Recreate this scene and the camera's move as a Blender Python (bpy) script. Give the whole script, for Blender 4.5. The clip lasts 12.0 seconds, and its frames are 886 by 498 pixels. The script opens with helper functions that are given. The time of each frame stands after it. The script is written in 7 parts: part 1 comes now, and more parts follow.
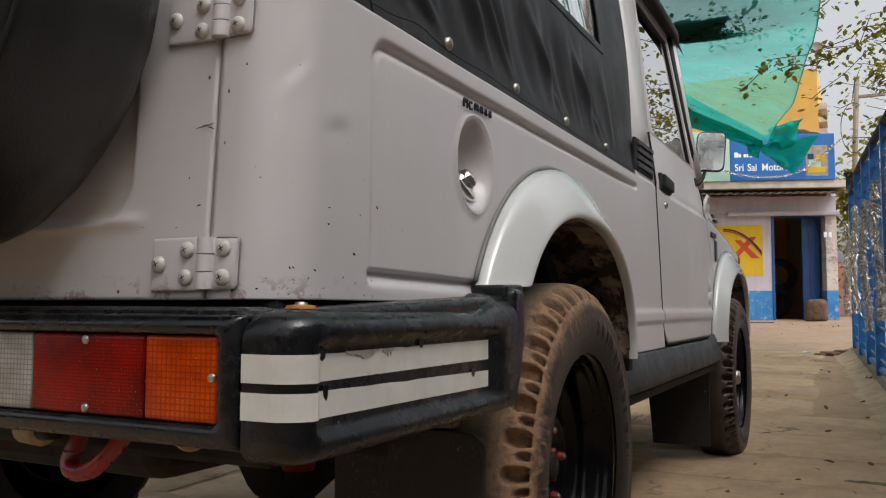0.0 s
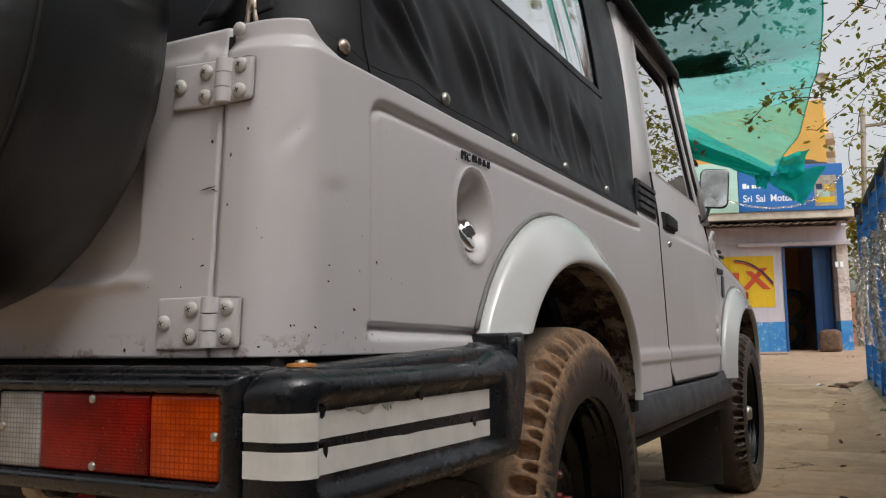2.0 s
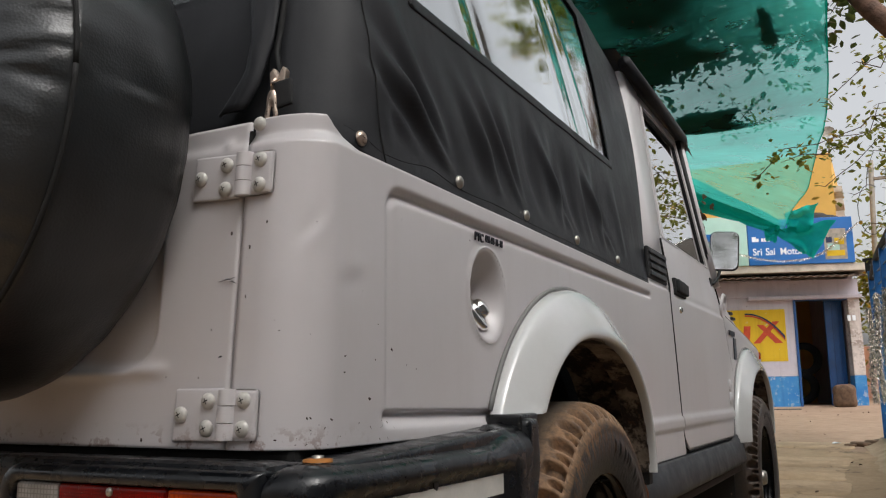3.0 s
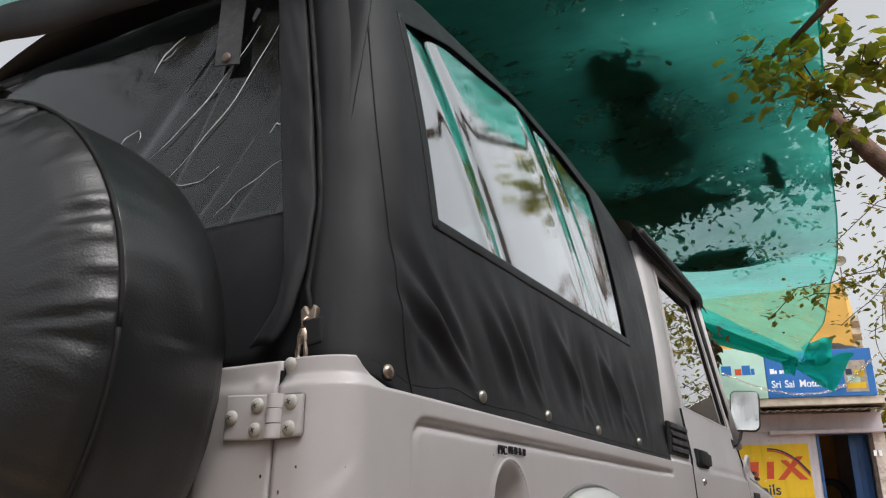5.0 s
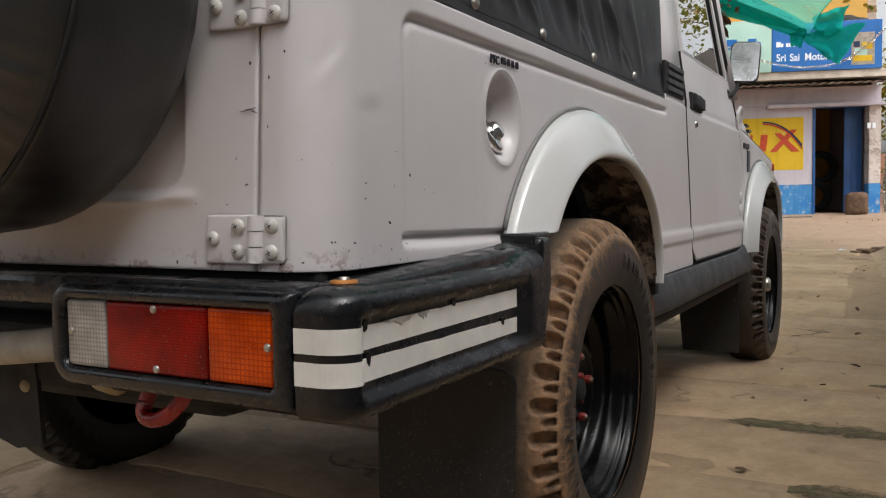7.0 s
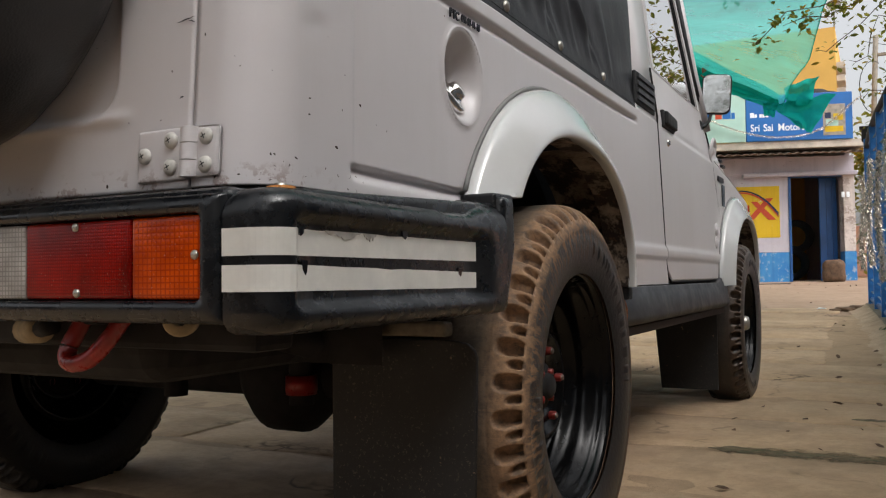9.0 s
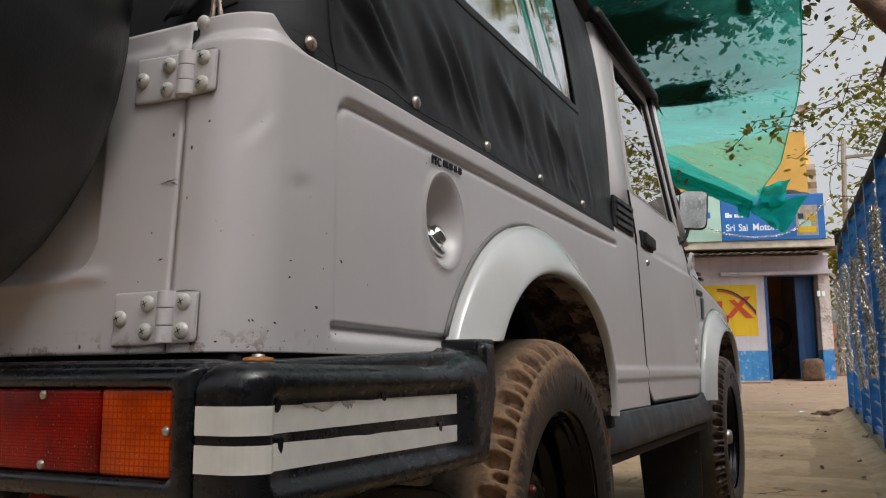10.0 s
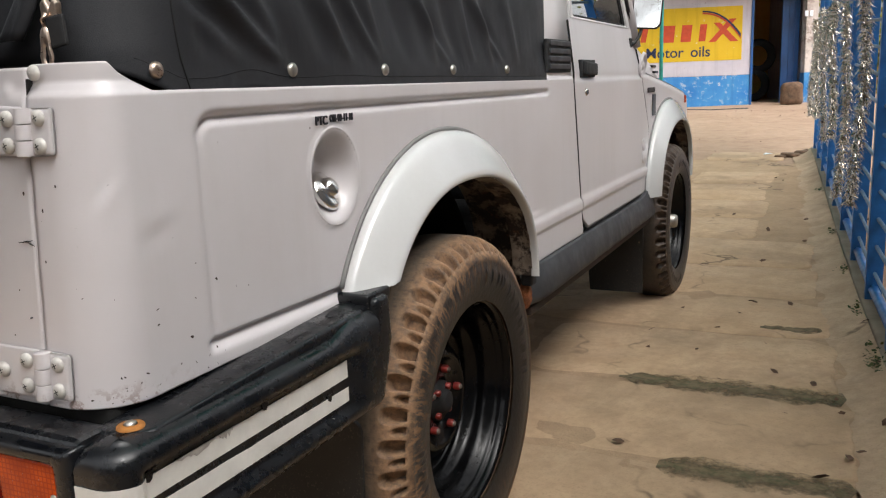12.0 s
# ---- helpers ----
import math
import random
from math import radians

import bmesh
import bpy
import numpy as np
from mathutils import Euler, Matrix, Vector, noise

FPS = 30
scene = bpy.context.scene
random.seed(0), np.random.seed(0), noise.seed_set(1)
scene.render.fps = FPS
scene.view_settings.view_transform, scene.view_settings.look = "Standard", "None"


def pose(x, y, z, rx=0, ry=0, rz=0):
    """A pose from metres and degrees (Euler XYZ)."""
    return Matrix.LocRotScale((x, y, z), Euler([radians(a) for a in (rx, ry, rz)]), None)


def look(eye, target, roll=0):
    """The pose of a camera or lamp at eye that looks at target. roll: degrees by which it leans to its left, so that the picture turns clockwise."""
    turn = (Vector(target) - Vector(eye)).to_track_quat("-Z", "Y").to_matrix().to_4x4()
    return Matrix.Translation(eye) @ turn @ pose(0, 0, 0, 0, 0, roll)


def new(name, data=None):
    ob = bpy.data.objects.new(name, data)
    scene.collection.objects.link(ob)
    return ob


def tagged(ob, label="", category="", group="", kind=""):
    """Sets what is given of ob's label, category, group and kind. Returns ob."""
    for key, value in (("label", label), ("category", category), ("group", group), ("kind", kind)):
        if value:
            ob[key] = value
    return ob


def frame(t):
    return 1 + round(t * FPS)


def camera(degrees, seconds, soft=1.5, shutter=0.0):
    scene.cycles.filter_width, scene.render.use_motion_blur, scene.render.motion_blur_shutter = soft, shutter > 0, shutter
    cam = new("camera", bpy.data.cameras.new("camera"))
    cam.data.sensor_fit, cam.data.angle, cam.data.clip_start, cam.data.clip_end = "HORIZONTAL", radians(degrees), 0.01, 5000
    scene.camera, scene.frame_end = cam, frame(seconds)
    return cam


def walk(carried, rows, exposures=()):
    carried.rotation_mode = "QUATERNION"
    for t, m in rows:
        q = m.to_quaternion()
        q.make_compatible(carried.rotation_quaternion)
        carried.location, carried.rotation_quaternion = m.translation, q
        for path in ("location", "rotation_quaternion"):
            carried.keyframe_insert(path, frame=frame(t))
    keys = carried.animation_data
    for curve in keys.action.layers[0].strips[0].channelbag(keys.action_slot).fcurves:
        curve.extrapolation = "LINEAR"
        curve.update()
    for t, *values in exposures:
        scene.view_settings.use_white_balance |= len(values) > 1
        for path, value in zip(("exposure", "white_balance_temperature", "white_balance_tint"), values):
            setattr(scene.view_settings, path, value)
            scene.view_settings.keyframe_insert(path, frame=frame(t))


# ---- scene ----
cam = camera(56.2, 12.0, 1.2)
PATH = [
    (0, (0.524, -1.635, 0.647), (-0.362, 0.152, 0.788), 0.2),
    (0.5, (0.529, -1.638, 0.655), (-0.36, 0.144, 0.844), -0.0),
    (1, (0.531, -1.645, 0.657), (-0.363, 0.133, 0.86), -0.2),
    (1.5, (0.54, -1.647, 0.665), (-0.361, 0.126, 0.881), -0.8),
    (2, (0.549, -1.65, 0.668), (-0.356, 0.119, 0.893), -0.7),
    (2.5, (0.552, -1.662, 0.685), (-0.355, 0.1, 0.953), -0.7),
    (3, (0.551, -1.669, 0.713), (-0.364, 0.076, 1.059), -0.6),
    (3.5, (0.558, -1.683, 0.745), (-0.352, 0.043, 1.186), -0.9),
    (3.7, (0.561, -1.689, 0.761), (-0.347, 0.027, 1.24), -0.8),
    (5.3, (0.565, -1.733, 0.856), (-0.339, -0.068, 1.497), -0.5),
    (5.5, (0.567, -1.736, 0.86), (-0.357, -0.048, 1.407), -0.4),
    (6, (0.57, -1.719, 0.843), (-0.4, 0.016, 1.064), -0.2),
    (6.5, (0.572, -1.707, 0.787), (-0.414, 0.033, 0.788), -0.8),
    (7, (0.565, -1.701, 0.732), (-0.398, 0.049, 0.623), -0.9),
    (7.2, (0.568, -1.704, 0.709), (-0.381, 0.052, 0.576), -1.2),
    (8.8, (0.57, -1.639, 0.551), (-0.359, 0.131, 0.613), -0.7),
    (9, (0.566, -1.627, 0.55), (-0.358, 0.145, 0.624), -0.7),
    (9.5, (0.561, -1.619, 0.59), (-0.327, 0.166, 0.752), -0.6),
    (10, (0.563, -1.623, 0.633), (-0.307, 0.154, 0.926), -0.4),
    (10.5, (0.573, -1.636, 0.664), (-0.302, 0.135, 0.978), -0.7),
    (11, (0.606, -1.594, 0.703), (-0.28, 0.176, 0.987), -1.1),
    (11.5, (0.638, -1.569, 0.831), (-0.253, 0.22, 0.898), -0.4),
    (12, (0.72, -1.576, 1.008), (-0.131, 0.192, 0.618), -2.1),
]
walk(cam, [(t, look(eye, target, roll)) for t, eye, target, roll in PATH],
     [(0, -0.77), (3, -0.77), (5.4, -0.66), (6, -0.76), (7, -0.60), (9, -0.62), (9.6, -0.72), (10.5, -0.95), (11.5, -0.82), (12, -0.18)])

# ---- world and light: overcast sky, soft weak sun ----
world = bpy.data.worlds.new("overcast_sky")
scene.world = world
world.use_nodes = True
wn, wl = world.node_tree.nodes, world.node_tree.links
sky = wn.new("ShaderNodeTexSky")
sky.sky_type = 'NISHITA'
sky.sun_disc = False
sky.sun_elevation = radians(52)
sky.sun_rotation = radians(114)
sky.dust_density = 6.0
soften = wn.new("ShaderNodeHueSaturation")
soften.inputs["Saturation"].default_value = 0.16
wl.new(sky.outputs[0], soften.inputs["Color"])
wl.new(soften.outputs[0], wn["Background"].inputs[0])
wn["Background"].inputs[1].default_value = 0.39
sun_data = bpy.data.lights.new("sun", 'SUN')
sun_data.energy = 0.3
sun_data.angle = radians(24)
sun_data.color = (1.0, 0.96, 0.9)
sun = new("sun", sun_data)
sun.matrix_world = look((8.6, -3.8, 12), (0, 0, 0))

# ---- materials ----


class Tree:
    """A node material under construction."""

    def __init__(self, name):
        self.m = bpy.data.materials.new(name)
        self.m.use_nodes = True
        self.t = self.m.node_tree
        self.bsdf = self.t.nodes["Principled BSDF"]
        self.out = self.t.nodes["Material Output"]
        self.co = self.t.nodes.new("ShaderNodeTexCoord").outputs["Object"]

    def node(self, kind, **inputs):
        n = self.t.nodes.new(kind)
        for k, v in inputs.items():
            self.set(n, k.replace("_", " "), v)
        return n

    def set(self, n, key, v):
        sock = n.inputs[int(key[1:])] if key[0] == "i" and key[1:].isdigit() else n.inputs[key]
        if isinstance(v, bpy.types.NodeSocket):
            self.t.links.new(v, sock)
        else:
            sock.default_value = v

    def noise(self, scale, detail=4.0, rough=0.55, co=None, distortion=0.0):
        n = self.node("ShaderNodeTexNoise", Scale=scale, Detail=detail, Roughness=rough, Distortion=distortion)
        self.t.links.new(co or self.co, n.inputs["Vector"])
        return n.outputs["Fac"]

    def stretch(self, sx, sy, sz):
        n = self.node("ShaderNodeMapping")
        n.inputs["Scale"].default_value = (sx, sy, sz)
        self.t.links.new(self.co, n.inputs["Vector"])
        return n.outputs[0]

    def ramp(self, fac, lo, hi, a=0.0, b=1.0):
        n = self.node("ShaderNodeMapRange")
        n.inputs["From Min"].default_value, n.inputs["From Max"].default_value = lo, hi
        n.inputs["To Min"].default_value, n.inputs["To Max"].default_value = a, b
        self.t.links.new(fac, n.inputs["Value"])
        return n.outputs[0]

    def mix(self, fac, a, b, how='MIX'):
        n = self.t.nodes.new("ShaderNodeMix")
        n.data_type, n.blend_type = 'RGBA', how
        for sock, v in ((n.inputs[0], fac), (n.inputs[6], a), (n.inputs[7], b)):
            if isinstance(v, bpy.types.NodeSocket):
                self.t.links.new(v, sock)
            else:
                sock.default_value = (*v, 1) if isinstance(v, tuple) else v
        return n.outputs[2]

    def math(self, op, a, b=0.0):
        n = self.t.nodes.new("ShaderNodeMath")
        n.operation = op
        for sock, v in ((n.inputs[0], a), (n.inputs[1], b)):
            if isinstance(v, bpy.types.NodeSocket):
                self.t.links.new(v, sock)
            else:
                sock.default_value = v
        return n.outputs[0]

    def xyz(self):
        n = self.t.nodes.new("ShaderNodeSeparateXYZ")
        self.t.links.new(self.co, n.inputs[0])
        return n.outputs

    def base(self, v):
        self.set(self.bsdf, "Base Color", (*v, 1) if isinstance(v, tuple) else v)

    def rough(self, v):
        self.set(self.bsdf, "Roughness", v)

    def bump(self, height, strength=0.3, distance=0.002):
        n = self.node("ShaderNodeBump", Strength=strength, Distance=distance, Height=height)
        self.t.links.new(n.outputs[0], self.bsdf.inputs["Normal"])


def plain(name, colour, rough=0.5, metal=0.0, vary=0.18, scale=14.0, bump=0.15, grain=120.0, dist=0.001, spec=0.5):
    """A surface of one paint or stuff, with stains at two scales and fine relief."""
    t = Tree(name)
    dark = tuple(c * (1 - vary) for c in colour)
    light = tuple(min(1, c * (1 + vary * 0.6)) for c in colour)
    big = t.ramp(t.noise(scale), 0.3, 0.7)
    c = t.mix(big, dark, light)
    fine = t.noise(grain, 3)
    c = t.mix(t.ramp(fine, 0.35, 0.75, 0, 0.35), c, dark)
    t.base(c)
    t.rough(t.ramp(t.noise(scale * 2.3), 0.3, 0.7, max(0.03, rough - 0.08), min(1, rough + 0.1)))
    t.bsdf.inputs["Metallic"].default_value = metal
    t.bsdf.inputs["Specular IOR Level"].default_value = spec
    if bump:
        t.bump(fine, bump, dist)
    return t.m


def car_paint():
    """Old greyish white paint: dust film, sparse dark chips, faint orange peel."""
    t = Tree("old_white_paint")
    c = t.mix(t.ramp(t.noise(3.0, 5), 0.35, 0.7), (0.552, 0.520, 0.522), (0.618, 0.586, 0.592))
    streak = t.noise(1.0, 4, co=t.stretch(26, 26, 2.2))
    c = t.mix(t.ramp(streak, 0.5, 0.8, 0, 0.10), c, (0.34, 0.30, 0.26))
    chip = t.node("ShaderNodeTexVoronoi", Scale=21.0)
    t.t.links.new(t.co, chip.inputs["Vector"])
    near = t.ramp(chip.outputs["Distance"], 0.022, 0.044, 1, 0)
    few = t.ramp(t.noise(9.0, 2), 0.575, 0.60)
    c = t.mix(t.math('MULTIPLY', near, few), c, (0.06, 0.035, 0.025))
    x, y, z = t.xyz()
    low = t.math('MULTIPLY', t.math('MULTIPLY', t.ramp(z, 0.64, 0.685, 1, 0), t.ramp(y, -0.90, -0.80, 1, 0)), t.ramp(t.noise(48, 5, 0.7), 0.54, 0.60))
    c = t.mix(low, c, (0.15, 0.055, 0.022))
    scr = t.math('MULTIPLY', t.ramp(t.noise(1.0, 4, 0.7, co=t.stretch(60, 60, 400)), 0.70, 0.73), t.ramp(t.noise(4, 2), 0.56, 0.6))
    c = t.mix(scr, c, (0.10, 0.085, 0.075))
    t.base(c)
    t.rough(t.ramp(t.noise(6, 4), 0.3, 0.7, 0.30, 0.46))
    t.bsdf.inputs["Coat Weight"].default_value = 0.25
    t.bsdf.inputs["Coat Roughness"].default_value = 0.18
    t.bump(t.noise(90, 2), 0.03, 0.001)
    return t.m


def black_canvas():
    t = Tree("black_canvas")
    c = t.mix(t.ramp(t.noise(5, 5), 0.3, 0.75), (0.0200, 0.0205, 0.0228), (0.0370, 0.0378, 0.0415))
    weave = t.noise(900, 2)
    c = t.mix(t.ramp(weave, 0.4, 0.7, 0, 0.5), c, (0.006, 0.006, 0.007))
    dust = t.noise(1.0, 5, co=t.stretch(14, 14, 3))
    c = t.mix(t.ramp(dust, 0.56, 0.9, 0, 0.08), c, (0.06, 0.054, 0.05))
    t.base(c)
    t.rough(t.ramp(t.noise(7), 0.3, 0.7, 0.40, 0.56))
    t.bsdf.inputs["Specular IOR Level"].default_value = 0.20
    wave = t.math('ADD', t.math('MULTIPLY', weave, 0.15), t.noise(1.0, 3, co=t.stretch(18, 18, 5)))
    t.bump(wave, 0.35, 0.006)
    return t.m


def grained_vinyl():
    t = Tree("grained_black_vinyl")
    c = t.mix(t.ramp(t.noise(4, 5), 0.35, 0.7), (0.0065, 0.0075, 0.0080), (0.0135, 0.0152, 0.0158))
    v = t.node("ShaderNodeTexVoronoi", Scale=330.0)
    t.t.links.new(t.co, v.inputs["Vector"])
    t.base(c)
    t.rough(t.ramp(t.noise(11), 0.3, 0.7, 0.31, 0.43))
    t.bsdf.inputs["Specular IOR Level"].default_value = 0.78
    wr = t.noise(1.0, 3, co=t.stretch(9, 9, 34), distortion=0.6)
    t.bump(t.math('ADD', t.math('MULTIPLY', v.outputs["Distance"], 0.13), t.math('MULTIPLY', wr, 0.10)), 0.40, 0.004)
    return t.m


def worn_plastic():
    """Black moulded plastic: glossy where rubbed, with dull blotches, scuffs and fine dust."""
    t = Tree("scuffed_black_plastic")
    c = t.mix(t.ramp(t.noise(9, 6, 0.65), 0.48, 0.8), (0.0035, 0.0042, 0.0055), (0.012, 0.0135, 0.0160))
    blot = t.noise(30, 6, 0.75)
    c = t.mix(t.ramp(blot, 0.56, 0.68, 0, 0.5), c, (0.034, 0.034, 0.036))
    c = t.mix(t.ramp(t.noise(22, 6, 0.7), 0.58, 0.64, 0, 0.9), c, (0.0018, 0.0018, 0.0022))
    spk = t.math('MULTIPLY', t.ramp(t.noise(240, 2), 0.68, 0.71), t.ramp(t.noise(8, 3), 0.46, 0.62, 0.05, 0.5))
    c = t.mix(spk, c, (0.17, 0.155, 0.135))
    scr = t.noise(1.0, 6, 0.7, co=t.stretch(9, 9, 60))
    c = t.mix(t.ramp(scr, 0.66, 0.76, 0, 0.45), c, (0.12, 0.115, 0.11))
    t.base(c)
    t.rough(t.ramp(t.noise(26, 6, 0.7), 0.35, 0.65, 0.13, 0.44))
    t.bump(t.noise(160, 3), 0.10, 0.002)
    return t.m


def rubber_mud(name, caked):
    """Tyre rubber: grey dust on the middle band, orange clay round the scoops and notches, dried runs on the sidewall. The wheel's axis is the object's x axis."""
    t = Tree(name)
    x, y, z = t.xyz()
    r = t.math('SQRT', t.math('ADD', t.math('MULTIPLY', y, y), t.math('MULTIPLY', z, z)))
    tread = t.ramp(t.math('ADD', r, t.math('MULTIPLY', t.noise(40, 5, 0.7), 0.040)), 0.326, 0.344)
    side = t.ramp(x, 0.018, 0.056)
    streak = t.ramp(t.noise(30, 5, 0.7), 0.38, 0.62)
    clay = t.mix(t.noise(22, 5, 0.65), (0.235, 0.128, 0.068), (0.43, 0.265, 0.150))
    grey = t.mix(t.noise(26, 5), (0.105, 0.082, 0.061), (0.225, 0.175, 0.128))
    mud = t.mix(side, grey, clay)
    mud = t.mix(t.ramp(t.noise(85, 4, 0.65), 0.48, 0.72, 0, 0.75), mud, (0.12, 0.085, 0.060))
    rubber = t.mix(t.noise(40, 4), (0.006, 0.0063, 0.007), (0.0135, 0.014, 0.0155))
    film = t.math('MULTIPLY', t.ramp(t.noise(13, 6, 0.65), 0.36, 0.66), 0.035 * caked)
    around = t.node("ShaderNodeCombineXYZ")
    t.t.links.new(t.math('MULTIPLY', t.math('ARCTAN2', y, z), 10.0), around.inputs[0])
    t.t.links.new(t.math('MULTIPLY', r, 7.0), around.inputs[1])
    wiped = t.math('MULTIPLY', t.ramp(t.noise(48, 6, 0.75), 0.38, 0.56, 0.58 * caked, caked), t.ramp(streak, 0.0, 0.7, 0.7, 1.0))
    amount = t.math('MAXIMUM', t.math('MULTIPLY', tread, wiped), film)
    runs = t.math('MULTIPLY', t.ramp(t.noise(3.0, 6, 0.7, co=around.outputs[0]), 0.50, 0.565), t.ramp(t.math('ADD', r, t.math('MULTIPLY', t.noise(17, 4), 0.08)), 0.275, 0.35, 0, 0.85 * caked))
    runs = t.math('MULTIPLY', runs, t.ramp(y, -0.02, 0.14, 1.0, 0.22))
    amount = t.math('MAXIMUM', amount, runs)
    t.base(t.mix(amount, rubber, mud))
    t.rough(t.ramp(amount, 0, 1, 0.38, 0.92))
    t.bump(t.noise(110, 5), 0.35, 0.003)
    return t.m


def lens(name, colour, deep, half=0.0032):
    """Moulded lamp plastic: a fine square prism grid under a clear skin, dusty towards its edges."""
    t = Tree(name)
    x, y, z = t.xyz()
    gx = t.math('PINGPONG', t.math('MULTIPLY', x, 1.0), half)
    gz = t.math('PINGPONG', t.math('MULTIPLY', z, 1.0), half)
    cell = t.math('MULTIPLY', t.math('MINIMUM', gx, gz), 1.0 / half)
    c = t.mix(t.ramp(cell, 0.0, 0.38, 0.15, 1.0), deep, colour)
    c = t.mix(t.ramp(t.noise(17, 5, 0.6), 0.36, 0.66, 0, 0.8), c, deep)
    spk = t.ramp(t.noise(390, 2), 0.685, 0.715, 0, 0.5)
    c = t.mix(spk, c, (0.42, 0.34, 0.28))
    t.base(c)
    t.rough(t.ramp(t.noise(60), 0.3, 0.7, 0.12, 0.24))
    t.bsdf.inputs["Specular IOR Level"].default_value = 0.24
    t.bump(cell, 0.22, 0.0008)
    return t.m


def clear_vinyl(name, wobble, ior, gain, milky=0.05):
    """Soft see-through window sheet: mostly clear, strong wavy gloss."""
    t = Tree(name)
    glossy = t.node("ShaderNodeBsdfGlossy", Roughness=0.03)
    glossy.inputs["Color"].default_value = (0.92, 0.94, 0.94, 1)
    clear = t.node("ShaderNodeBsdfTransparent")
    clear.inputs["Color"].default_value = (0.55, 0.60, 0.58, 1)
    haze = t.node("ShaderNodeBsdfDiffuse")
    haze.inputs["Color"].default_value = (milky, milky * 1.2, milky * 1.16, 1)
    b = t.node("ShaderNodeBump", Strength=wobble, Distance=0.010)
    scratch = t.noise(1.0, 6, 0.75, co=t.stretch(60, 60, 9), distortion=0.5)
    wave = t.math('ADD', t.noise(1.0, 2, 0.5, co=t.stretch(5, 5, 1.6), distortion=0.8), t.math('MULTIPLY', scratch, 0.10))
    t.t.links.new(wave, b.inputs["Height"])
    t.t.links.new(t.ramp(scratch, 0.35, 0.75, 0.015, 0.16), glossy.inputs["Roughness"])
    t.t.links.new(b.outputs[0], glossy.inputs["Normal"])
    fres = t.node("ShaderNodeFresnel", IOR=ior)
    t.t.links.new(b.outputs[0], fres.inputs["Normal"])
    m1 = t.node("ShaderNodeMixShader")
    t.t.links.new(t.ramp(t.noise(7, 6), 0.4, 0.8, 0.06 + milky * 0.9, 0.24 + milky), m1.inputs[0])
    t.t.links.new(clear.outputs[0], m1.inputs[1])
    t.t.links.new(haze.outputs[0], m1.inputs[2])
    m2 = t.node("ShaderNodeMixShader")
    t.t.links.new(t.ramp(fres.outputs[0], 0.0, gain, 0.02, 1.0), m2.inputs[0])
    t.t.links.new(m1.outputs[0], m2.inputs[1])
    t.t.links.new(glossy.outputs[0], m2.inputs[2])
    t.t.links.new(m2.outputs[0], t.out.inputs["Surface"])
    return t.m


def window_glass():
    t = Tree("window_glass")
    glossy = t.node("ShaderNodeBsdfGlossy", Roughness=0.01)
    clear = t.node("ShaderNodeBsdfTransparent")
    clear.inputs["Color"].default_value = (0.72, 0.80, 0.78, 1)
    fres = t.node("ShaderNodeFresnel", IOR=1.7)
    m2 = t.node("ShaderNodeMixShader")
    t.t.links.new(t.ramp(fres.outputs[0], 0.0, 0.42, 0.05, 1.0), m2.inputs[0])
    t.t.links.new(clear.outputs[0], m2.inputs[1])
    t.t.links.new(glossy.outputs[0], m2.inputs[2])
    t.t.links.new(m2.outputs[0], t.out.inputs["Surface"])
    return t.m


def shade_net(name, clear_part, tint, body):
    """Green knitted shade net: part see-through, part glowing with the sky behind it."""
    t = Tree(name)
    clear = t.node("ShaderNodeBsdfTransparent")
    clear.inputs["Color"].default_value = (*tint, 1)
    col = t.mix(t.ramp(t.noise(1.4, 5), 0.3, 0.7), tuple(c * 0.72 for c in body), body)
    fold = t.noise(1.0, 4, co=t.stretch(3, 14, 3))
    col = t.mix(t.ramp(fold, 0.45, 0.75, 0, 0.4), col, tuple(c * 0.55 for c in body))
    tr = t.node("ShaderNodeBsdfTranslucent")
    t.t.links.new(col, tr.inputs["Color"])
    df = t.node("ShaderNodeBsdfDiffuse")
    t.t.links.new(col, df.inputs["Color"])
    m1 = t.node("ShaderNodeMixShader")
    m1.inputs[0].default_value = 0.10
    t.t.links.new(tr.outputs[0], m1.inputs[1])
    t.t.links.new(df.outputs[0], m1.inputs[2])
    m2 = t.node("ShaderNodeMixShader")
    t.t.links.new(t.ramp(t.noise(2.1, 4), 0.3, 0.7, clear_part - 0.07, clear_part + 0.07), m2.inputs[0])
    t.t.links.new(m1.outputs[0], m2.inputs[1])
    t.t.links.new(clear.outputs[0], m2.inputs[2])
    t.t.links.new(m2.outputs[0], t.out.inputs["Surface"])
    return t.m


def leaf_mat(name, a, b, c):
    t = Tree(name)
    g = t.node("ShaderNodeNewGeometry")
    col = t.mix(t.ramp(g.outputs["Random Per Island"], 0.0, 0.82), a, b)
    col = t.mix(t.ramp(g.outputs["Random Per Island"], 0.86, 0.93), col, c)
    col = t.mix(t.ramp(t.noise(40, 3), 0.4, 0.7, 0, 0.3), col, tuple(v * 0.6 for v in a))
    t.base(col)
    t.rough(0.42)
    tr = t.node("ShaderNodeBsdfTranslucent")
    t.t.links.new(col, tr.inputs["Color"])
    m = t.node("ShaderNodeMixShader")
    m.inputs[0].default_value = 0.42
    t.t.links.new(t.bsdf.outputs[0], m.inputs[1])
    t.t.links.new(tr.outputs[0], m.inputs[2])
    t.t.links.new(m.outputs[0], t.out.inputs["Surface"])
    return t.m


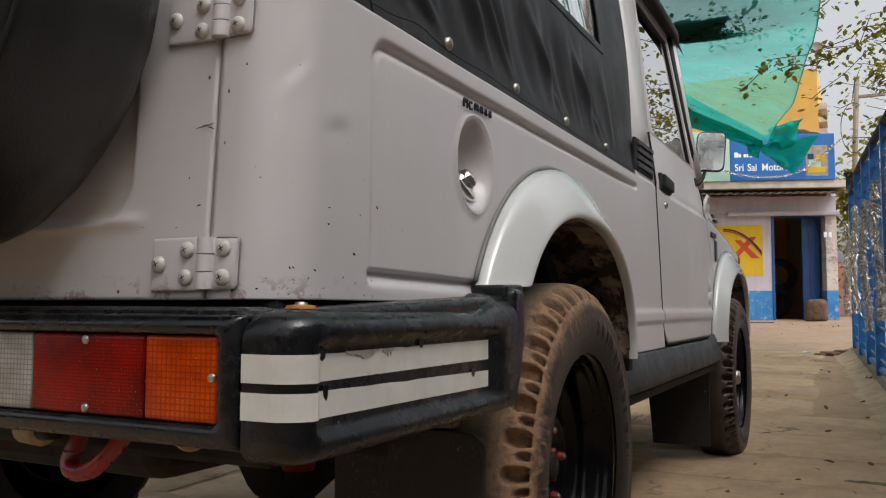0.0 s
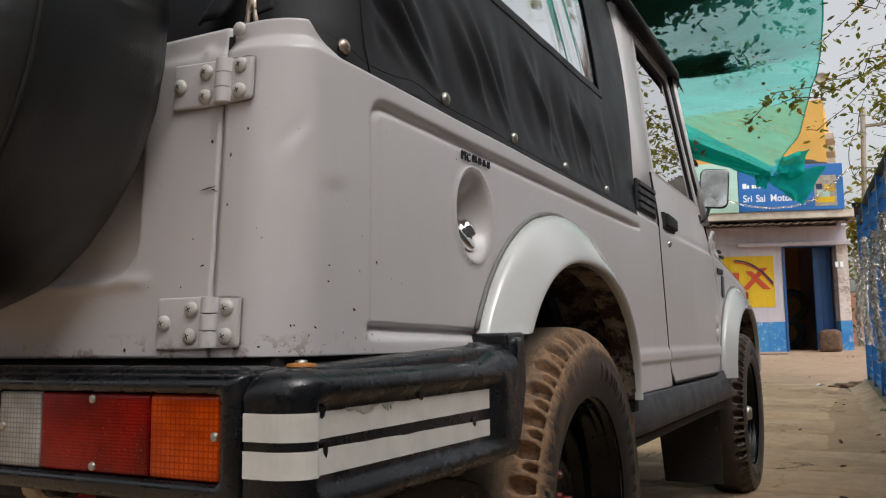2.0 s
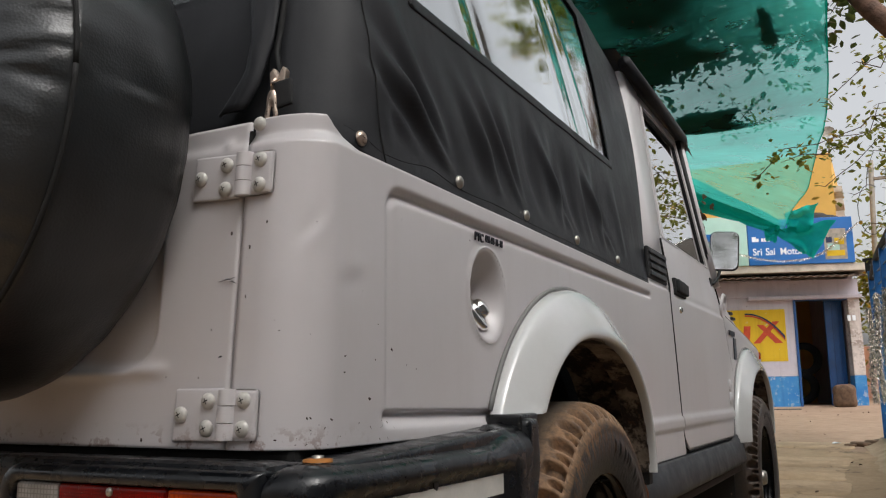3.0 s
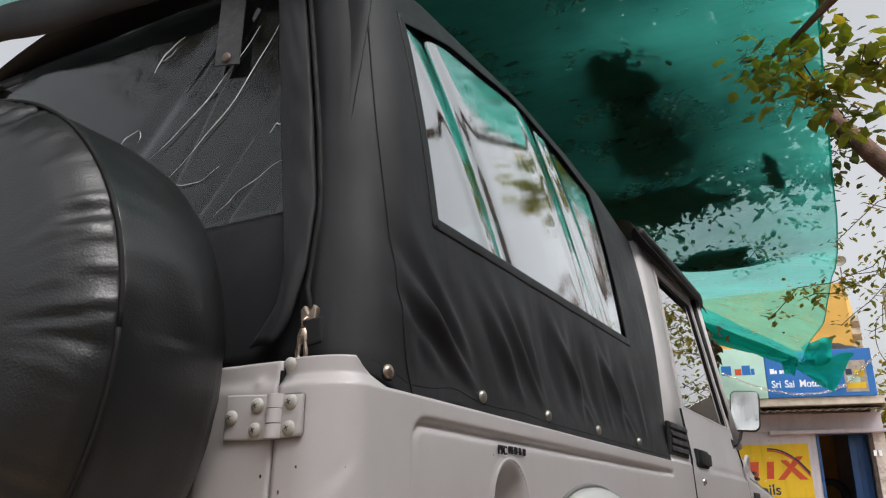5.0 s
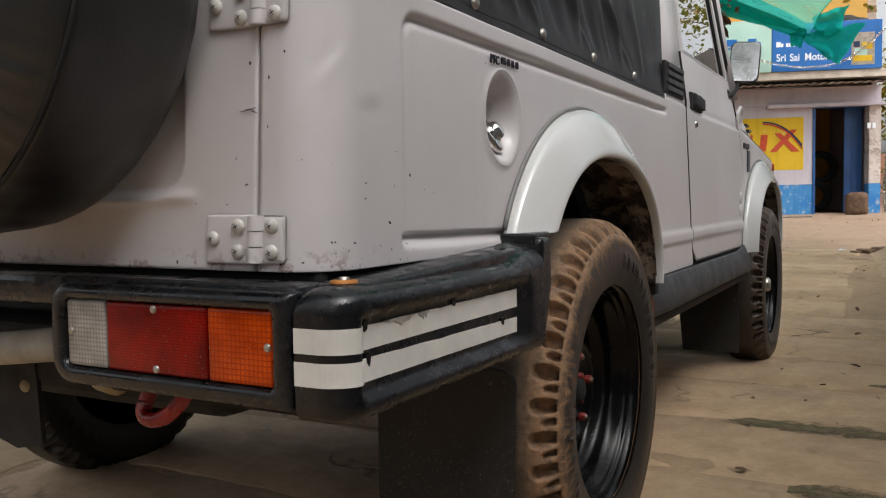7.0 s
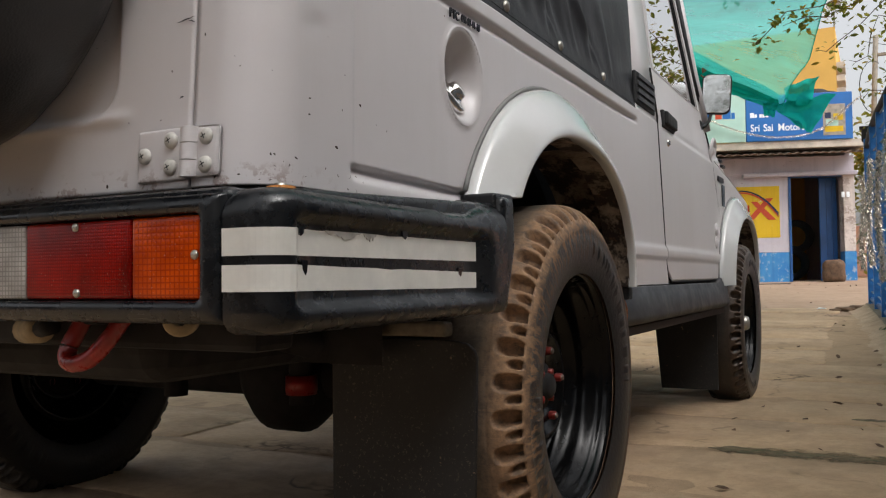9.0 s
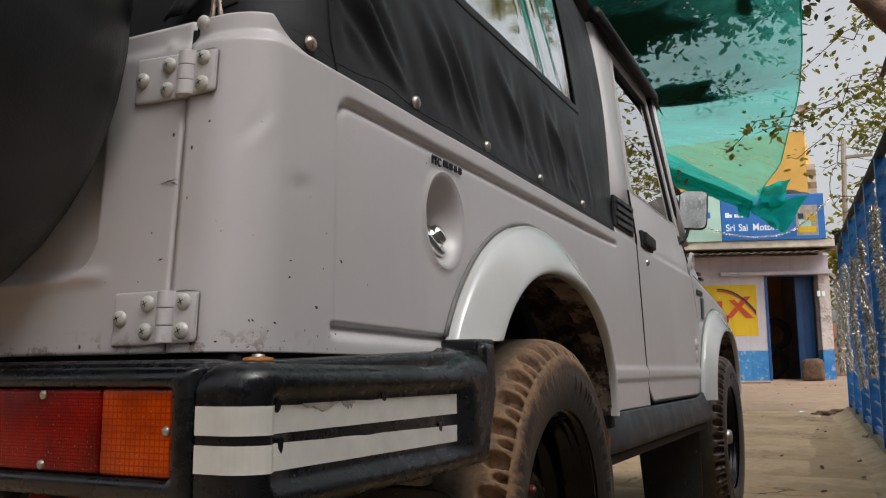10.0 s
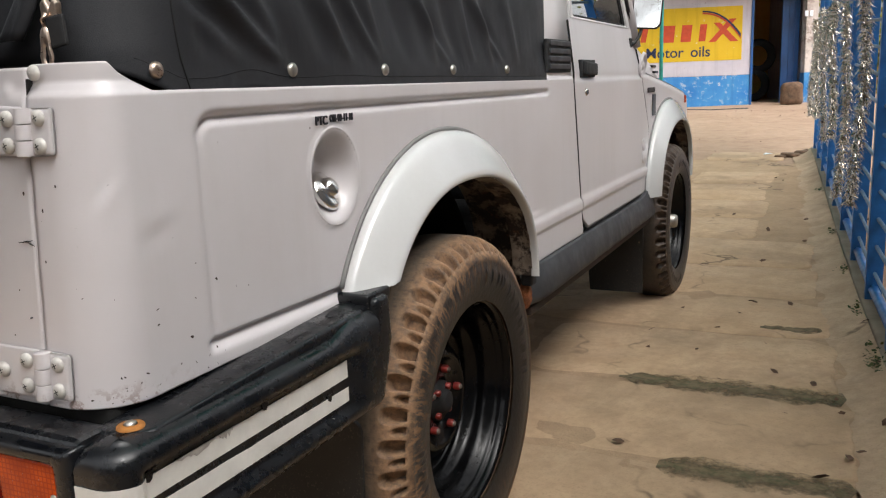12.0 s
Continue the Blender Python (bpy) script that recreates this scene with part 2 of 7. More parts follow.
def ground_mat(name, tones, moss, joint, cracks=False):
    """Dusty slab or soil: broad stains, grit, a little moss where wanted."""
    t = Tree(name)
    info = t.node("ShaderNodeObjectInfo")
    c = t.mix(t.ramp(t.noise(1.7, 6, 0.6), 0.32, 0.7), tones[0], tones[1])
    c = t.mix(t.ramp(t.noise(7.5, 6, 0.65), 0.42, 0.75, 0, 0.7), c, tones[2])
    c = t.mix(t.ramp(info.outputs["Random"], 0, 1, 0, 0.28), c, tones[2])
    c = t.mix(t.ramp(t.noise(38, 6, 0.7), 0.45, 0.72, 0, 0.45), c, tuple(v * 0.66 for v in tones[0]))
    c = t.mix(t.ramp(t.noise(150, 3), 0.55, 0.75, 0, 0.45), c, tuple(v * 0.5 for v in tones[0]))
    if cracks:
        warp = t.node("ShaderNodeTexNoise", Scale=2.2, Detail=4.0)
        t.t.links.new(t.co, warp.inputs["Vector"])
        add = t.node("ShaderNodeVectorMath")
        add.operation = 'ADD'
        t.t.links.new(t.co, add.inputs[0])
        t.t.links.new(warp.outputs["Color"], add.inputs[1])
        vor = t.node("ShaderNodeTexVoronoi", Scale=1.15)
        vor.feature = 'DISTANCE_TO_EDGE'
        t.t.links.new(add.outputs[0], vor.inputs["Vector"])
        crack = t.math('MULTIPLY', t.ramp(vor.outputs["Distance"], 0.003, 0.018, 1, 0), t.ramp(t.noise(2.6, 3), 0.50, 0.62))
        c = t.mix(t.math('MULTIPLY', crack, 0.8), c, (0.085, 0.055, 0.035))
        damp = t.ramp(t.noise(0.9, 6, 0.7), 0.5, 0.66, 0, 0.55)
        c = t.mix(damp, c, (0.17, 0.112, 0.068))
    if moss:
        c = t.mix(t.ramp(t.noise(21, 6, 0.7), 0.5 - moss * 0.2, 0.62, 0, 0.8), c, (0.060, 0.066, 0.026))
    t.base(c)
    t.rough(t.ramp(t.noise(11), 0.3, 0.7, 0.78, 0.95))
    t.bump(t.math('ADD', t.math('MULTIPLY', t.noise(18, 6, 0.65), 1.0), t.math('MULTIPLY', t.noise(140, 3), 0.25)), joint, 0.012)
    return t.m


def limewash(name, one, two, under, wear):
    """Brushed lime paint, streaked downwards and flaked off to what lies under it."""
    t = Tree(name)
    c = t.mix(t.ramp(t.noise(2.2, 6, 0.65), 0.35, 0.68), one, two)
    c = t.mix(t.ramp(t.noise(1.0, 5, 0.65, co=t.stretch(9, 9, 0.9)), 0.50, 0.78, 0, 0.45), c, tuple(v * 0.62 for v in one))
    flake = t.math('MULTIPLY', t.ramp(t.noise(9, 7, 0.75), wear, wear + 0.03), t.ramp(t.noise(1.6, 3), 0.38, 0.58, 0.15, 1.0))
    c = t.mix(flake, c, under)
    t.base(c)
    t.rough(0.92)
    t.bump(t.math('SUBTRACT', t.noise(60, 4), flake), 0.35, 0.004)
    return t.m


def arch_rust():
    """Inner side of the arch: cream paint gone to dark scale in ragged patches."""
    t = Tree("flaked_inner_arch")
    c = t.mix(t.ramp(t.noise(20, 5, 0.6), 0.35, 0.7), (0.14, 0.100, 0.070), (0.32, 0.255, 0.195))
    c = t.mix(t.ramp(t.noise(13, 7, 0.72), 0.46, 0.53), c, (0.030, 0.020, 0.015))
    c = t.mix(t.ramp(t.noise(60, 4, 0.7), 0.60, 0.68, 0, 0.8), c, (0.13, 0.060, 0.030))
    t.base(c)
    t.rough(0.88)
    t.bump(t.noise(70, 5), 0.6, 0.004)
    return t.m


def dusty_rubber():
    """Black rubber sheet spattered with pale mud specks."""
    t = Tree("dusty_flap_rubber")
    c = t.mix(t.ramp(t.noise(9, 5), 0.3, 0.75), (0.0070, 0.0072, 0.0076), (0.0165, 0.0165, 0.0165))
    c = t.mix(t.math('MULTIPLY', t.ramp(t.noise(190, 3, 0.6), 0.60, 0.68), t.ramp(t.noise(6, 4), 0.35, 0.6, 0.1, 0.8)), c, (0.12, 0.095, 0.075))
    c = t.mix(t.ramp(t.noise(55, 2), 0.72, 0.75, 0, 0.8), c, (0.20, 0.13, 0.09))
    t.base(c)
    t.rough(0.62)
    t.bump(t.noise(120, 3), 0.25, 0.002)
    return t.m


PAINT = car_paint()
FLARE_WHITE = plain("fresh_white_plastic", (0.62, 0.62, 0.61), 0.14, vary=0.06, scale=5, bump=0.0)
fw = FLARE_WHITE.node_tree.nodes["Principled BSDF"].inputs
fw["Coat Weight"].default_value = 0.8
fw["Coat Roughness"].default_value = 0.15
fw["Coat IOR"].default_value = 1.55
CANVAS = black_canvas()
VINYL = grained_vinyl()
PLASTIC = worn_plastic()
TYRE = rubber_mud("muddy_tyre_rubber", 1.0)
TYRE_DUSTY = rubber_mud("dusty_tyre_rubber", 0.24)
TYRE_BLACK = rubber_mud("black_tyre_rubber", 0.04)
CLEAR = clear_vinyl("clear_vinyl", 0.045, 1.6, 0.26)
CLEAR_OLD = clear_vinyl("scratched_clear_vinyl", 0.12, 1.42, 0.80, 0.030)
GLASS = window_glass()
RIM = plain("black_rim_enamel", (0.003, 0.003, 0.0034), 0.20, vary=0.4, scale=20, bump=0.03, spec=0.20)
STRAP = plain("dark_grey_webbing", (0.055, 0.056, 0.060), 0.7, vary=0.3, scale=40)
STRIP_GREY = plain("grey_rubber_strip", (0.20, 0.195, 0.19), 0.6, vary=0.15)
# near-white: sky glints on the folds are put into the colour
CREASE = plain("crease_glint_white", (0.88, 0.90, 0.90), 0.22, vary=0.1, scale=40, spec=1.0)
# near-black for parts under and inside the car, shade included in the colour
DARK = plain("shade_dark_underbody", (0.0075, 0.0064, 0.0066), 0.8, vary=0.5, scale=12)
BEAD_CLAY = plain("dried_clay_line", (0.24, 0.145, 0.085), 0.9, vary=0.5, scale=25)
ARCH_INNER = arch_rust()
RUST_DARK = plain("dark_rust_chip", (0.045, 0.026, 0.018), 0.85, vary=0.5, scale=300, bump=0)
BRACKET_DIRT = plain("dirty_cream_steel", (0.17, 0.14, 0.10), 0.6, vary=0.5, scale=40)
RUST_ORANGE = plain("flaking_orange_rust", (0.30, 0.10, 0.035), 0.9, vary=0.7, scale=60, bump=0.8, grain=200, dist=0.004)
SILL_GREY = plain("grey_black_sill_plastic", (0.032, 0.033, 0.037), 0.5, vary=0.3, scale=8)
RUBBER = plain("black_rubber", (0.014, 0.014, 0.015), 0.7, vary=0.3)
FLAP_RUBBER = dusty_rubber()
SEAM = plain("black_thread_seam", (0.006, 0.006, 0.006), 0.8, vary=0.2)
STEEL = plain("dull_steel", (0.50, 0.47, 0.42), 0.38, 0.9, vary=0.25, scale=60)
CHROME = plain("chrome", (0.82, 0.81, 0.78), 0.10, 1.0, vary=0.08, scale=30, bump=0.0)
BRASS = plain("worn_brass_steel", (0.66, 0.52, 0.42), 0.32, 0.95, vary=0.3, scale=90)
SCREW = plain("dusty_painted_screw", (0.56, 0.54, 0.50), 0.45, 0.15, vary=0.35, scale=120)
STUD = plain("dusty_stud_steel", (0.22, 0.17, 0.15), 0.5, 0.6, vary=0.4, scale=90)
RED_PAINT = plain("red_enamel", (0.22, 0.018, 0.012), 0.42, vary=0.45, scale=30)
TAPE_OLD = plain("dirty_old_tape", (0.46, 0.43, 0.39), 0.7, vary=0.3, scale=60)
HOOK_RED = plain("dark_red_hook_paint", (0.30, 0.014, 0.009), 0.30, vary=0.5, scale=30)
ORANGE_RUST = plain("rusted_orange_washer", (0.42, 0.16, 0.028), 0.72, vary=0.5, scale=70)
TAPE_WHITE = plain("white_tape_stripe", (0.70, 0.68, 0.63), 0.42, vary=0.14, scale=18)
# black that stands for the shade in gaps and slots
GAP_BLACK = plain("gap_shade_black", (0.012, 0.011, 0.010), 0.9, vary=0.3)
AMBER = lens("amber_lens", (0.62, 0.074, 0.0008), (0.25, 0.020, 0.0005))
RED_LENS = lens("red_lens", (0.30, 0.0060, 0.0016), (0.075, 0.0014, 0.0005), 0.0018)
WHITE_LENS = lens("clear_lens", (0.46, 0.43, 0.40), (0.17, 0.155, 0.14), 0.0028)
CREAM_PIPE = plain("cream_pipe_paint", (0.34, 0.30, 0.245), 0.6, vary=0.35, scale=14)
YELLOW_DIRT = plain("ochre_bush_rubber", (0.34, 0.26, 0.15), 0.7, vary=0.4, scale=40)
MIRROR = plain("mirror_glass", (0.86, 0.87, 0.87), 0.02, 1.0, vary=0.0, bump=0.0)
INK = plain("black_marker_paint", (0.010, 0.010, 0.016), 0.5, vary=0.1, bump=0)
SEAT = plain("dark_seat_cloth", (0.03, 0.03, 0.033), 0.85)
BADGE = plain("dark_decal", (0.045, 0.06, 0.085), 0.4, vary=0.4, scale=80)

NET = shade_net("green_shade_net", 0.42, (0.62, 0.90, 0.86), (0.055, 0.41, 0.345))
NET_FOLD = shade_net("green_net_folded", 0.10, (0.16, 0.72, 0.62), (0.016, 0.50, 0.42))
LEAVES = leaf_mat("tree_leaves", (0.032, 0.052, 0.012), (0.085, 0.105, 0.018), (0.14, 0.11, 0.02))
LEAVES_PALE = leaf_mat("pale_tree_leaves", (0.11, 0.14, 0.02), (0.28, 0.28, 0.04), (0.46, 0.28, 0.02))
LEAVES_YELLOW = leaf_mat("yellow_green_leaves", (0.13, 0.17, 0.012), (0.32, 0.33, 0.025), (0.50, 0.34, 0.02))
LITTER = plain("dead_leaf_litter", (0.045, 0.026, 0.016), 0.95, vary=0.5, scale=30, bump=0.5)
BARK = plain("tree_bark", (0.15, 0.085, 0.058), 0.9, vary=0.5, scale=12, bump=0.6, grain=60, dist=0.01)
SLAB = ground_mat("dusty_stone_slab", ((0.50, 0.345, 0.208), (0.64, 0.46, 0.295), (0.37, 0.250, 0.148)), 0.0, 0.25, True)
SOIL = ground_mat("sandy_soil", ((0.34, 0.22, 0.145), (0.46, 0.315, 0.22), (0.20, 0.125, 0.08)), 0.0, 0.5)
MOSS = ground_mat("mossy_joint_soil", ((0.42, 0.285, 0.17), (0.54, 0.38, 0.24), (0.28, 0.185, 0.105)), 0.0, 0.8, True)
MOSSY = ground_mat("moss_in_joint", ((0.17, 0.125, 0.070), (0.25, 0.18, 0.105), (0.105, 0.090, 0.042)), 0.22, 0.5)
mt = MOSSY.node_tree
m_co, m_n, m_s = mt.nodes.new("ShaderNodeTexCoord"), mt.nodes.new("ShaderNodeTexNoise"), mt.nodes.new("ShaderNodeSeparateXYZ")
m_n.inputs["Scale"].default_value, m_n.inputs["Detail"].default_value, m_n.inputs["Roughness"].default_value = 17.0, 7.0, 0.72
m_p, m_a, m_r = mt.nodes.new("ShaderNodeMath"), mt.nodes.new("ShaderNodeMath"), mt.nodes.new("ShaderNodeMapRange")
m_p.operation, m_a.operation = 'PINGPONG', 'MULTIPLY_ADD'
m_p.inputs[1].default_value, m_a.inputs[1].default_value = 0.5, 0.75
m_r.inputs["From Min"].default_value, m_r.inputs["From Max"].default_value = 0.54, 0.86
mt.links.new(m_co.outputs["Object"], m_n.inputs["Vector"])
mt.links.new(m_co.outputs["Generated"], m_s.inputs[0])
mt.links.new(m_s.outputs["Y"], m_p.inputs[0])
mt.links.new(m_p.outputs[0], m_a.inputs[0])
mt.links.new(m_n.outputs["Fac"], m_a.inputs[2])
mt.links.new(m_a.outputs[0], m_r.inputs["Value"])
mt.links.new(m_r.outputs[0], mt.nodes["Principled BSDF"].inputs["Alpha"])
VERGE = ground_mat("rough_concrete_verge", ((0.47, 0.335, 0.215), (0.58, 0.43, 0.29), (0.31, 0.21, 0.135)), 0.0, 0.6, True)
# dark brown that holds the shadow of the paving's broken edge
EDGE_SHADE = plain("broken_edge_shade", (0.17, 0.105, 0.065), 0.95, vary=0.5, scale=20, bump=0.6)
CURB = plain("grey_curb_concrete", (0.36, 0.29, 0.22), 0.85, vary=0.3, scale=6, bump=0.4)
BLUE_STEEL = plain("blue_gate_enamel", (0.013, 0.13, 0.39), 0.42, vary=0.35, scale=9)
ROD = plain("pale_blue_rod", (0.10, 0.19, 0.30), 0.5, 0.2, vary=0.3, scale=20)
TINSEL = plain("silver_tinsel", (0.72, 0.67, 0.60), 0.22, 1.0, vary=0.3, scale=50, bump=0)
LILAC = limewash("lilac_limewash", (0.45, 0.41, 0.46), (0.54, 0.49, 0.53), (0.30, 0.25, 0.24), 0.63)
BLUE_WALL = limewash("blue_limewash", (0.026, 0.165, 0.44), (0.07, 0.26, 0.50), (0.46, 0.47, 0.48), 0.565)
BLUE_DOOR = plain("blue_door_enamel", (0.006, 0.068, 0.23), 0.4, vary=0.25, scale=4)
SIGN_BLUE = plain("blue_signboard", (0.006, 0.125, 0.42), 0.4, vary=0.12, scale=3, bump=0.0)
SIGN_MINT = plain("pale_mint_signboard", (0.42, 0.62, 0.54), 0.4, vary=0.1, scale=3, bump=0.0)
SIGN_WHITE = plain("white_sign_paint", (0.80, 0.83, 0.86), 0.5, vary=0.05, bump=0)
POSTER = limewash("yellow_wall_paint", (0.60, 0.385, 0.014), (0.66, 0.43, 0.024), (0.60, 0.53, 0.40), 0.62)
POSTER_RED = plain("red_wall_paint", (0.52, 0.060, 0.018), 0.7, vary=0.2, scale=14, bump=0.1)
NAVY = plain("navy_wall_paint", (0.012, 0.022, 0.07), 0.7, vary=0.2, scale=14, bump=0.1)
SLATE = plain("weathered_cement_edge", (0.34, 0.31, 0.27), 0.9, vary=0.4, scale=7, bump=0.3)
# kept dark so the added walls throw little light back
DIM_WALL = plain("dim_wall_plaster", (0.15, 0.135, 0.12), 0.9, vary=0.4, scale=3, bump=0.3)
SHEET = plain("corrugated_cement_sheet", (0.20, 0.145, 0.11), 0.9, vary=0.5, scale=9, bump=0.3)
ROOF_CEMENT = plain("pale_roof_cement", (0.60, 0.53, 0.45), 0.9, vary=0.3, scale=5, bump=0.3)
PIER = limewash("cement_pier", (0.46, 0.40, 0.37), (0.62, 0.54, 0.50), (0.30, 0.24, 0.21), 0.50)
YELLOW_WALL = plain("yellow_house_plaster", (0.74, 0.44, 0.11), 0.85, vary=0.16, scale=1.3, bump=0.2)
SACK = plain("brown_jute_sack", (0.13, 0.075, 0.045), 0.95, vary=0.5, scale=14, bump=0.7, grain=180)
# near-black: the doorway's deep shade is put into this colour
INSIDE_SHADE = plain("shop_inside_shade", (0.022, 0.024, 0.027), 0.9, vary=0.4, scale=3)
POLE_MAT = plain("concrete_pole", (0.27, 0.24, 0.20), 0.9, vary=0.25)
PINK_WALL = plain("pink_far_wall", (0.56, 0.33, 0.26), 0.9, vary=0.2, scale=1)
NET_POST = plain("teal_post_enamel", (0.02, 0.30, 0.27), 0.45, vary=0.2)

# ---- mesh helpers ----


def mesh_of(name, verts, faces, material, smooth=True):
    me = bpy.data.meshes.new(name)
    me.from_pydata([tuple(v) for v in verts], [], faces)
    me.materials.append(material)
    if smooth:
        me.polygons.foreach_set("use_smooth", [True] * len(me.polygons))
    me.update()
    return me


def part(name, data, material, parent, label="", smooth=False):
    """Links a bmesh or a mesh as one object under a thing or a part."""
    if isinstance(data, bmesh.types.BMesh):
        me = bpy.data.meshes.new(name)
        data.to_mesh(me)
        data.free()
        me.materials.append(material)
        if smooth:
            me.polygons.foreach_set("use_smooth", [True] * len(me.polygons))
        data = me
    ob = new(name, data)
    ob.parent = parent
    if label:
        ob["label"] = label
    return ob


def thing(name, label, category, group="", at=None):
    ob = new(name)
    ob.empty_display_size = 0.1
    if at is not None:
        ob.matrix_basis = at
    return tagged(ob, label, category, group)


def box(x0, x1, y0, y1, z0, z1, bevel=0.0, seg=2):
    bm = bmesh.new()
    bmesh.ops.create_cube(bm, size=1.0)
    for v in bm.verts:
        v.co = Vector(((x0 + x1) / 2 + v.co.x * (x1 - x0), (y0 + y1) / 2 + v.co.y * (y1 - y0), (z0 + z1) / 2 + v.co.z * (z1 - z0)))
    if bevel:
        bmesh.ops.bevel(bm, geom=bm.edges[:], offset=bevel, segments=seg, affect='EDGES', profile=0.6)
    return bm


def solid(points, depth, bevel=0.0, seg=2):
    """A flat outline (3D points in one plane, in order) made thick by the vector depth."""
    bm = bmesh.new()
    f = bm.faces.new([bm.verts.new(p) for p in points])
    r = bmesh.ops.extrude_face_region(bm, geom=[f])
    bmesh.ops.translate(bm, vec=depth, verts=[v for v in r["geom"] if isinstance(v, bmesh.types.BMVert)])
    bmesh.ops.recalc_face_normals(bm, faces=bm.faces[:])
    if bevel:
        bmesh.ops.bevel(bm, geom=bm.edges[:], offset=bevel, segments=seg, affect='EDGES', profile=0.6)
    return bm


def grid(name, fn, us, vs, material, keep=None, close_u=False):
    """A smooth sheet of fn(u, v) over two lists of parameters. keep(u, v): which faces to make."""
    nu, nv = len(us), len(vs)
    verts = [fn(u, v) for u in us for v in vs]
    faces = []
    for i in range(nu if close_u else nu - 1):
        j = (i + 1) % nu
        for k in range(nv - 1):
            if keep is None or keep((us[i] + us[j]) / 2, (vs[k] + vs[k + 1]) / 2):
                q = (i * nv + k, j * nv + k, j * nv + k + 1, i * nv + k + 1)
                if len({tuple(round(c, 6) for c in verts[a]) for a in q}) == 4:
                    faces.append(q)
    return mesh_of(name, verts, faces, material)


def thicken(ob, t, offset=-1.0):
    m = ob.modifiers.new("thickness", 'SOLIDIFY')
    m.thickness, m.offset = t, offset
    return ob


def revolve(name, profile, material, axis="x", n=64):
    """profile: (along the axis, radius) pairs, turned about the axis."""
    def fn(a, i):
        p, r = profile[int(i)]
        c, s = r * math.cos(a), r * math.sin(a)
        return {"x": (p, c, s), "y": (c, p, s), "z": (c, s, p)}[axis]
    return grid(name, fn, [2 * math.pi * k / n for k in range(n)], list(range(len(profile))), material, close_u=True)


def tube(name, points, radius, material, n=8, radii=None):
    """A round bar along a line of points, with capped ends."""
    pts = [Vector(p) for p in points]
    verts, faces = [], []
    up = Vector((0.123, 0.31, 0.94)).normalized()
    for i, p in enumerate(pts):
        d = (pts[min(i + 1, len(pts) - 1)] - pts[max(i - 1, 0)]).normalized()
        a = d.cross(up)
        if a.length < 0.05:
            a = d.cross(Vector((1, 0, 0)))
        a.normalize()
        b = d.cross(a)
        r = radii[i] if radii else radius
        for k in range(n):
            t = 2 * math.pi * k / n
            verts.append(p + a * (r * math.cos(t)) + b * (r * math.sin(t)))
    for i in range(len(pts) - 1):
        for k in range(n):
            l = (k + 1) % n
            faces.append((i * n + k, i * n + l, (i + 1) * n + l, (i + 1) * n + k))
    faces.append(tuple(range(n))[::-1])
    faces.append(tuple((len(pts) - 1) * n + k for k in range(n)))
    return mesh_of(name, verts, faces, material)


def dome(name, r, h, material, n=14):
    """A low domed head on the plane z = 0."""
    prof = [(0, r), (h * 0.45, r * 0.97), (h * 0.8, r * 0.72), (h, r * 0.35), (h * 1.02, 0.0004)]
    return revolve(name, prof, material, "z", n)


def sm(a, b, x):
    t = min(1.0, max(0.0, (x - a) / (b - a)))
    return t * t * (3 - 2 * t)


def lerp(a, b, t):
    return a + (b - a) * t


def line(x, pts):
    """Piecewise straight interpolation."""
    if x <= pts[0][0]:
        return pts[0][1]
    for (a, p), (b, q) in zip(pts, pts[1:]):
        if x <= b:
            return lerp(p, q, (x - a) / (b - a))
    return pts[-1][1]


def steps(a, b, d):
    n = max(2, int(round((b - a) / d)))
    return [a + (b - a) * i / n for i in range(n + 1)]


def text(name, body, size, at, material, parent=None, extrude=0.0006, align='LEFT', squeeze=1.0, spacing=1.0):
    c = bpy.data.curves.new(name, 'FONT')
    c.body, c.size, c.extrude, c.align_x = body, size, extrude, align
    c.space_character = spacing
    c.offset = 0.012 * size
    o = new(name + "_curve", c)
    dg = bpy.context.evaluated_depsgraph_get()
    me = bpy.data.meshes.new_from_object(o.evaluated_get(dg))
    bpy.data.objects.remove(o)
    me.transform(at @ Matrix.Diagonal((squeeze, 1, 1, 1)))
    me.materials.clear()
    me.materials.append(material)
    ob = new(name, me)
    ob.parent = parent
    return ob


def lumpy(name, rx, ry, rz, material, seed, p=2.6):
    bm = bmesh.new()
    bmesh.ops.create_icosphere(bm, subdivisions=4, radius=1)
    for v in bm.verts:
        c = v.co.copy()
        k = (abs(c.x) ** p + abs(c.y) ** p + abs(c.z) ** p) ** (-1 / p)
        n = 1 + 0.12 * noise.noise(c * 1.6 + Vector((seed, 0, 0))) + 0.04 * noise.noise(c * 6 + Vector((0, seed, 0)))
        v.co = Vector((c.x * k * n * rx, c.y * k * n * ry, max(-1, c.z * k * n) * rz))
    me = bpy.data.meshes.new(name)
    bm.to_mesh(me)
    bm.free()
    me.materials.append(material)
    me.polygons.foreach_set("use_smooth", [True] * len(me.polygons))
    return me


def smooth_line(pts, rounds=3):
    """Rounds off the corners of a line of points."""
    pts = [Vector(p) for p in pts]
    for _ in range(rounds):
        out = [pts[0]]
        for a, b in zip(pts, pts[1:]):
            out += [a.lerp(b, 0.25), a.lerp(b, 0.75)]
        pts = out + [pts[-1]]
    return pts


# ---- ground ----


def ground_z(y):
    return line(y, [(2.3, 0.0), (3.2, 0.025), (6.8, 0.215), (8.2, 0.235), (15.0, 0.44), (22, 0.5), (60, 0.5)])


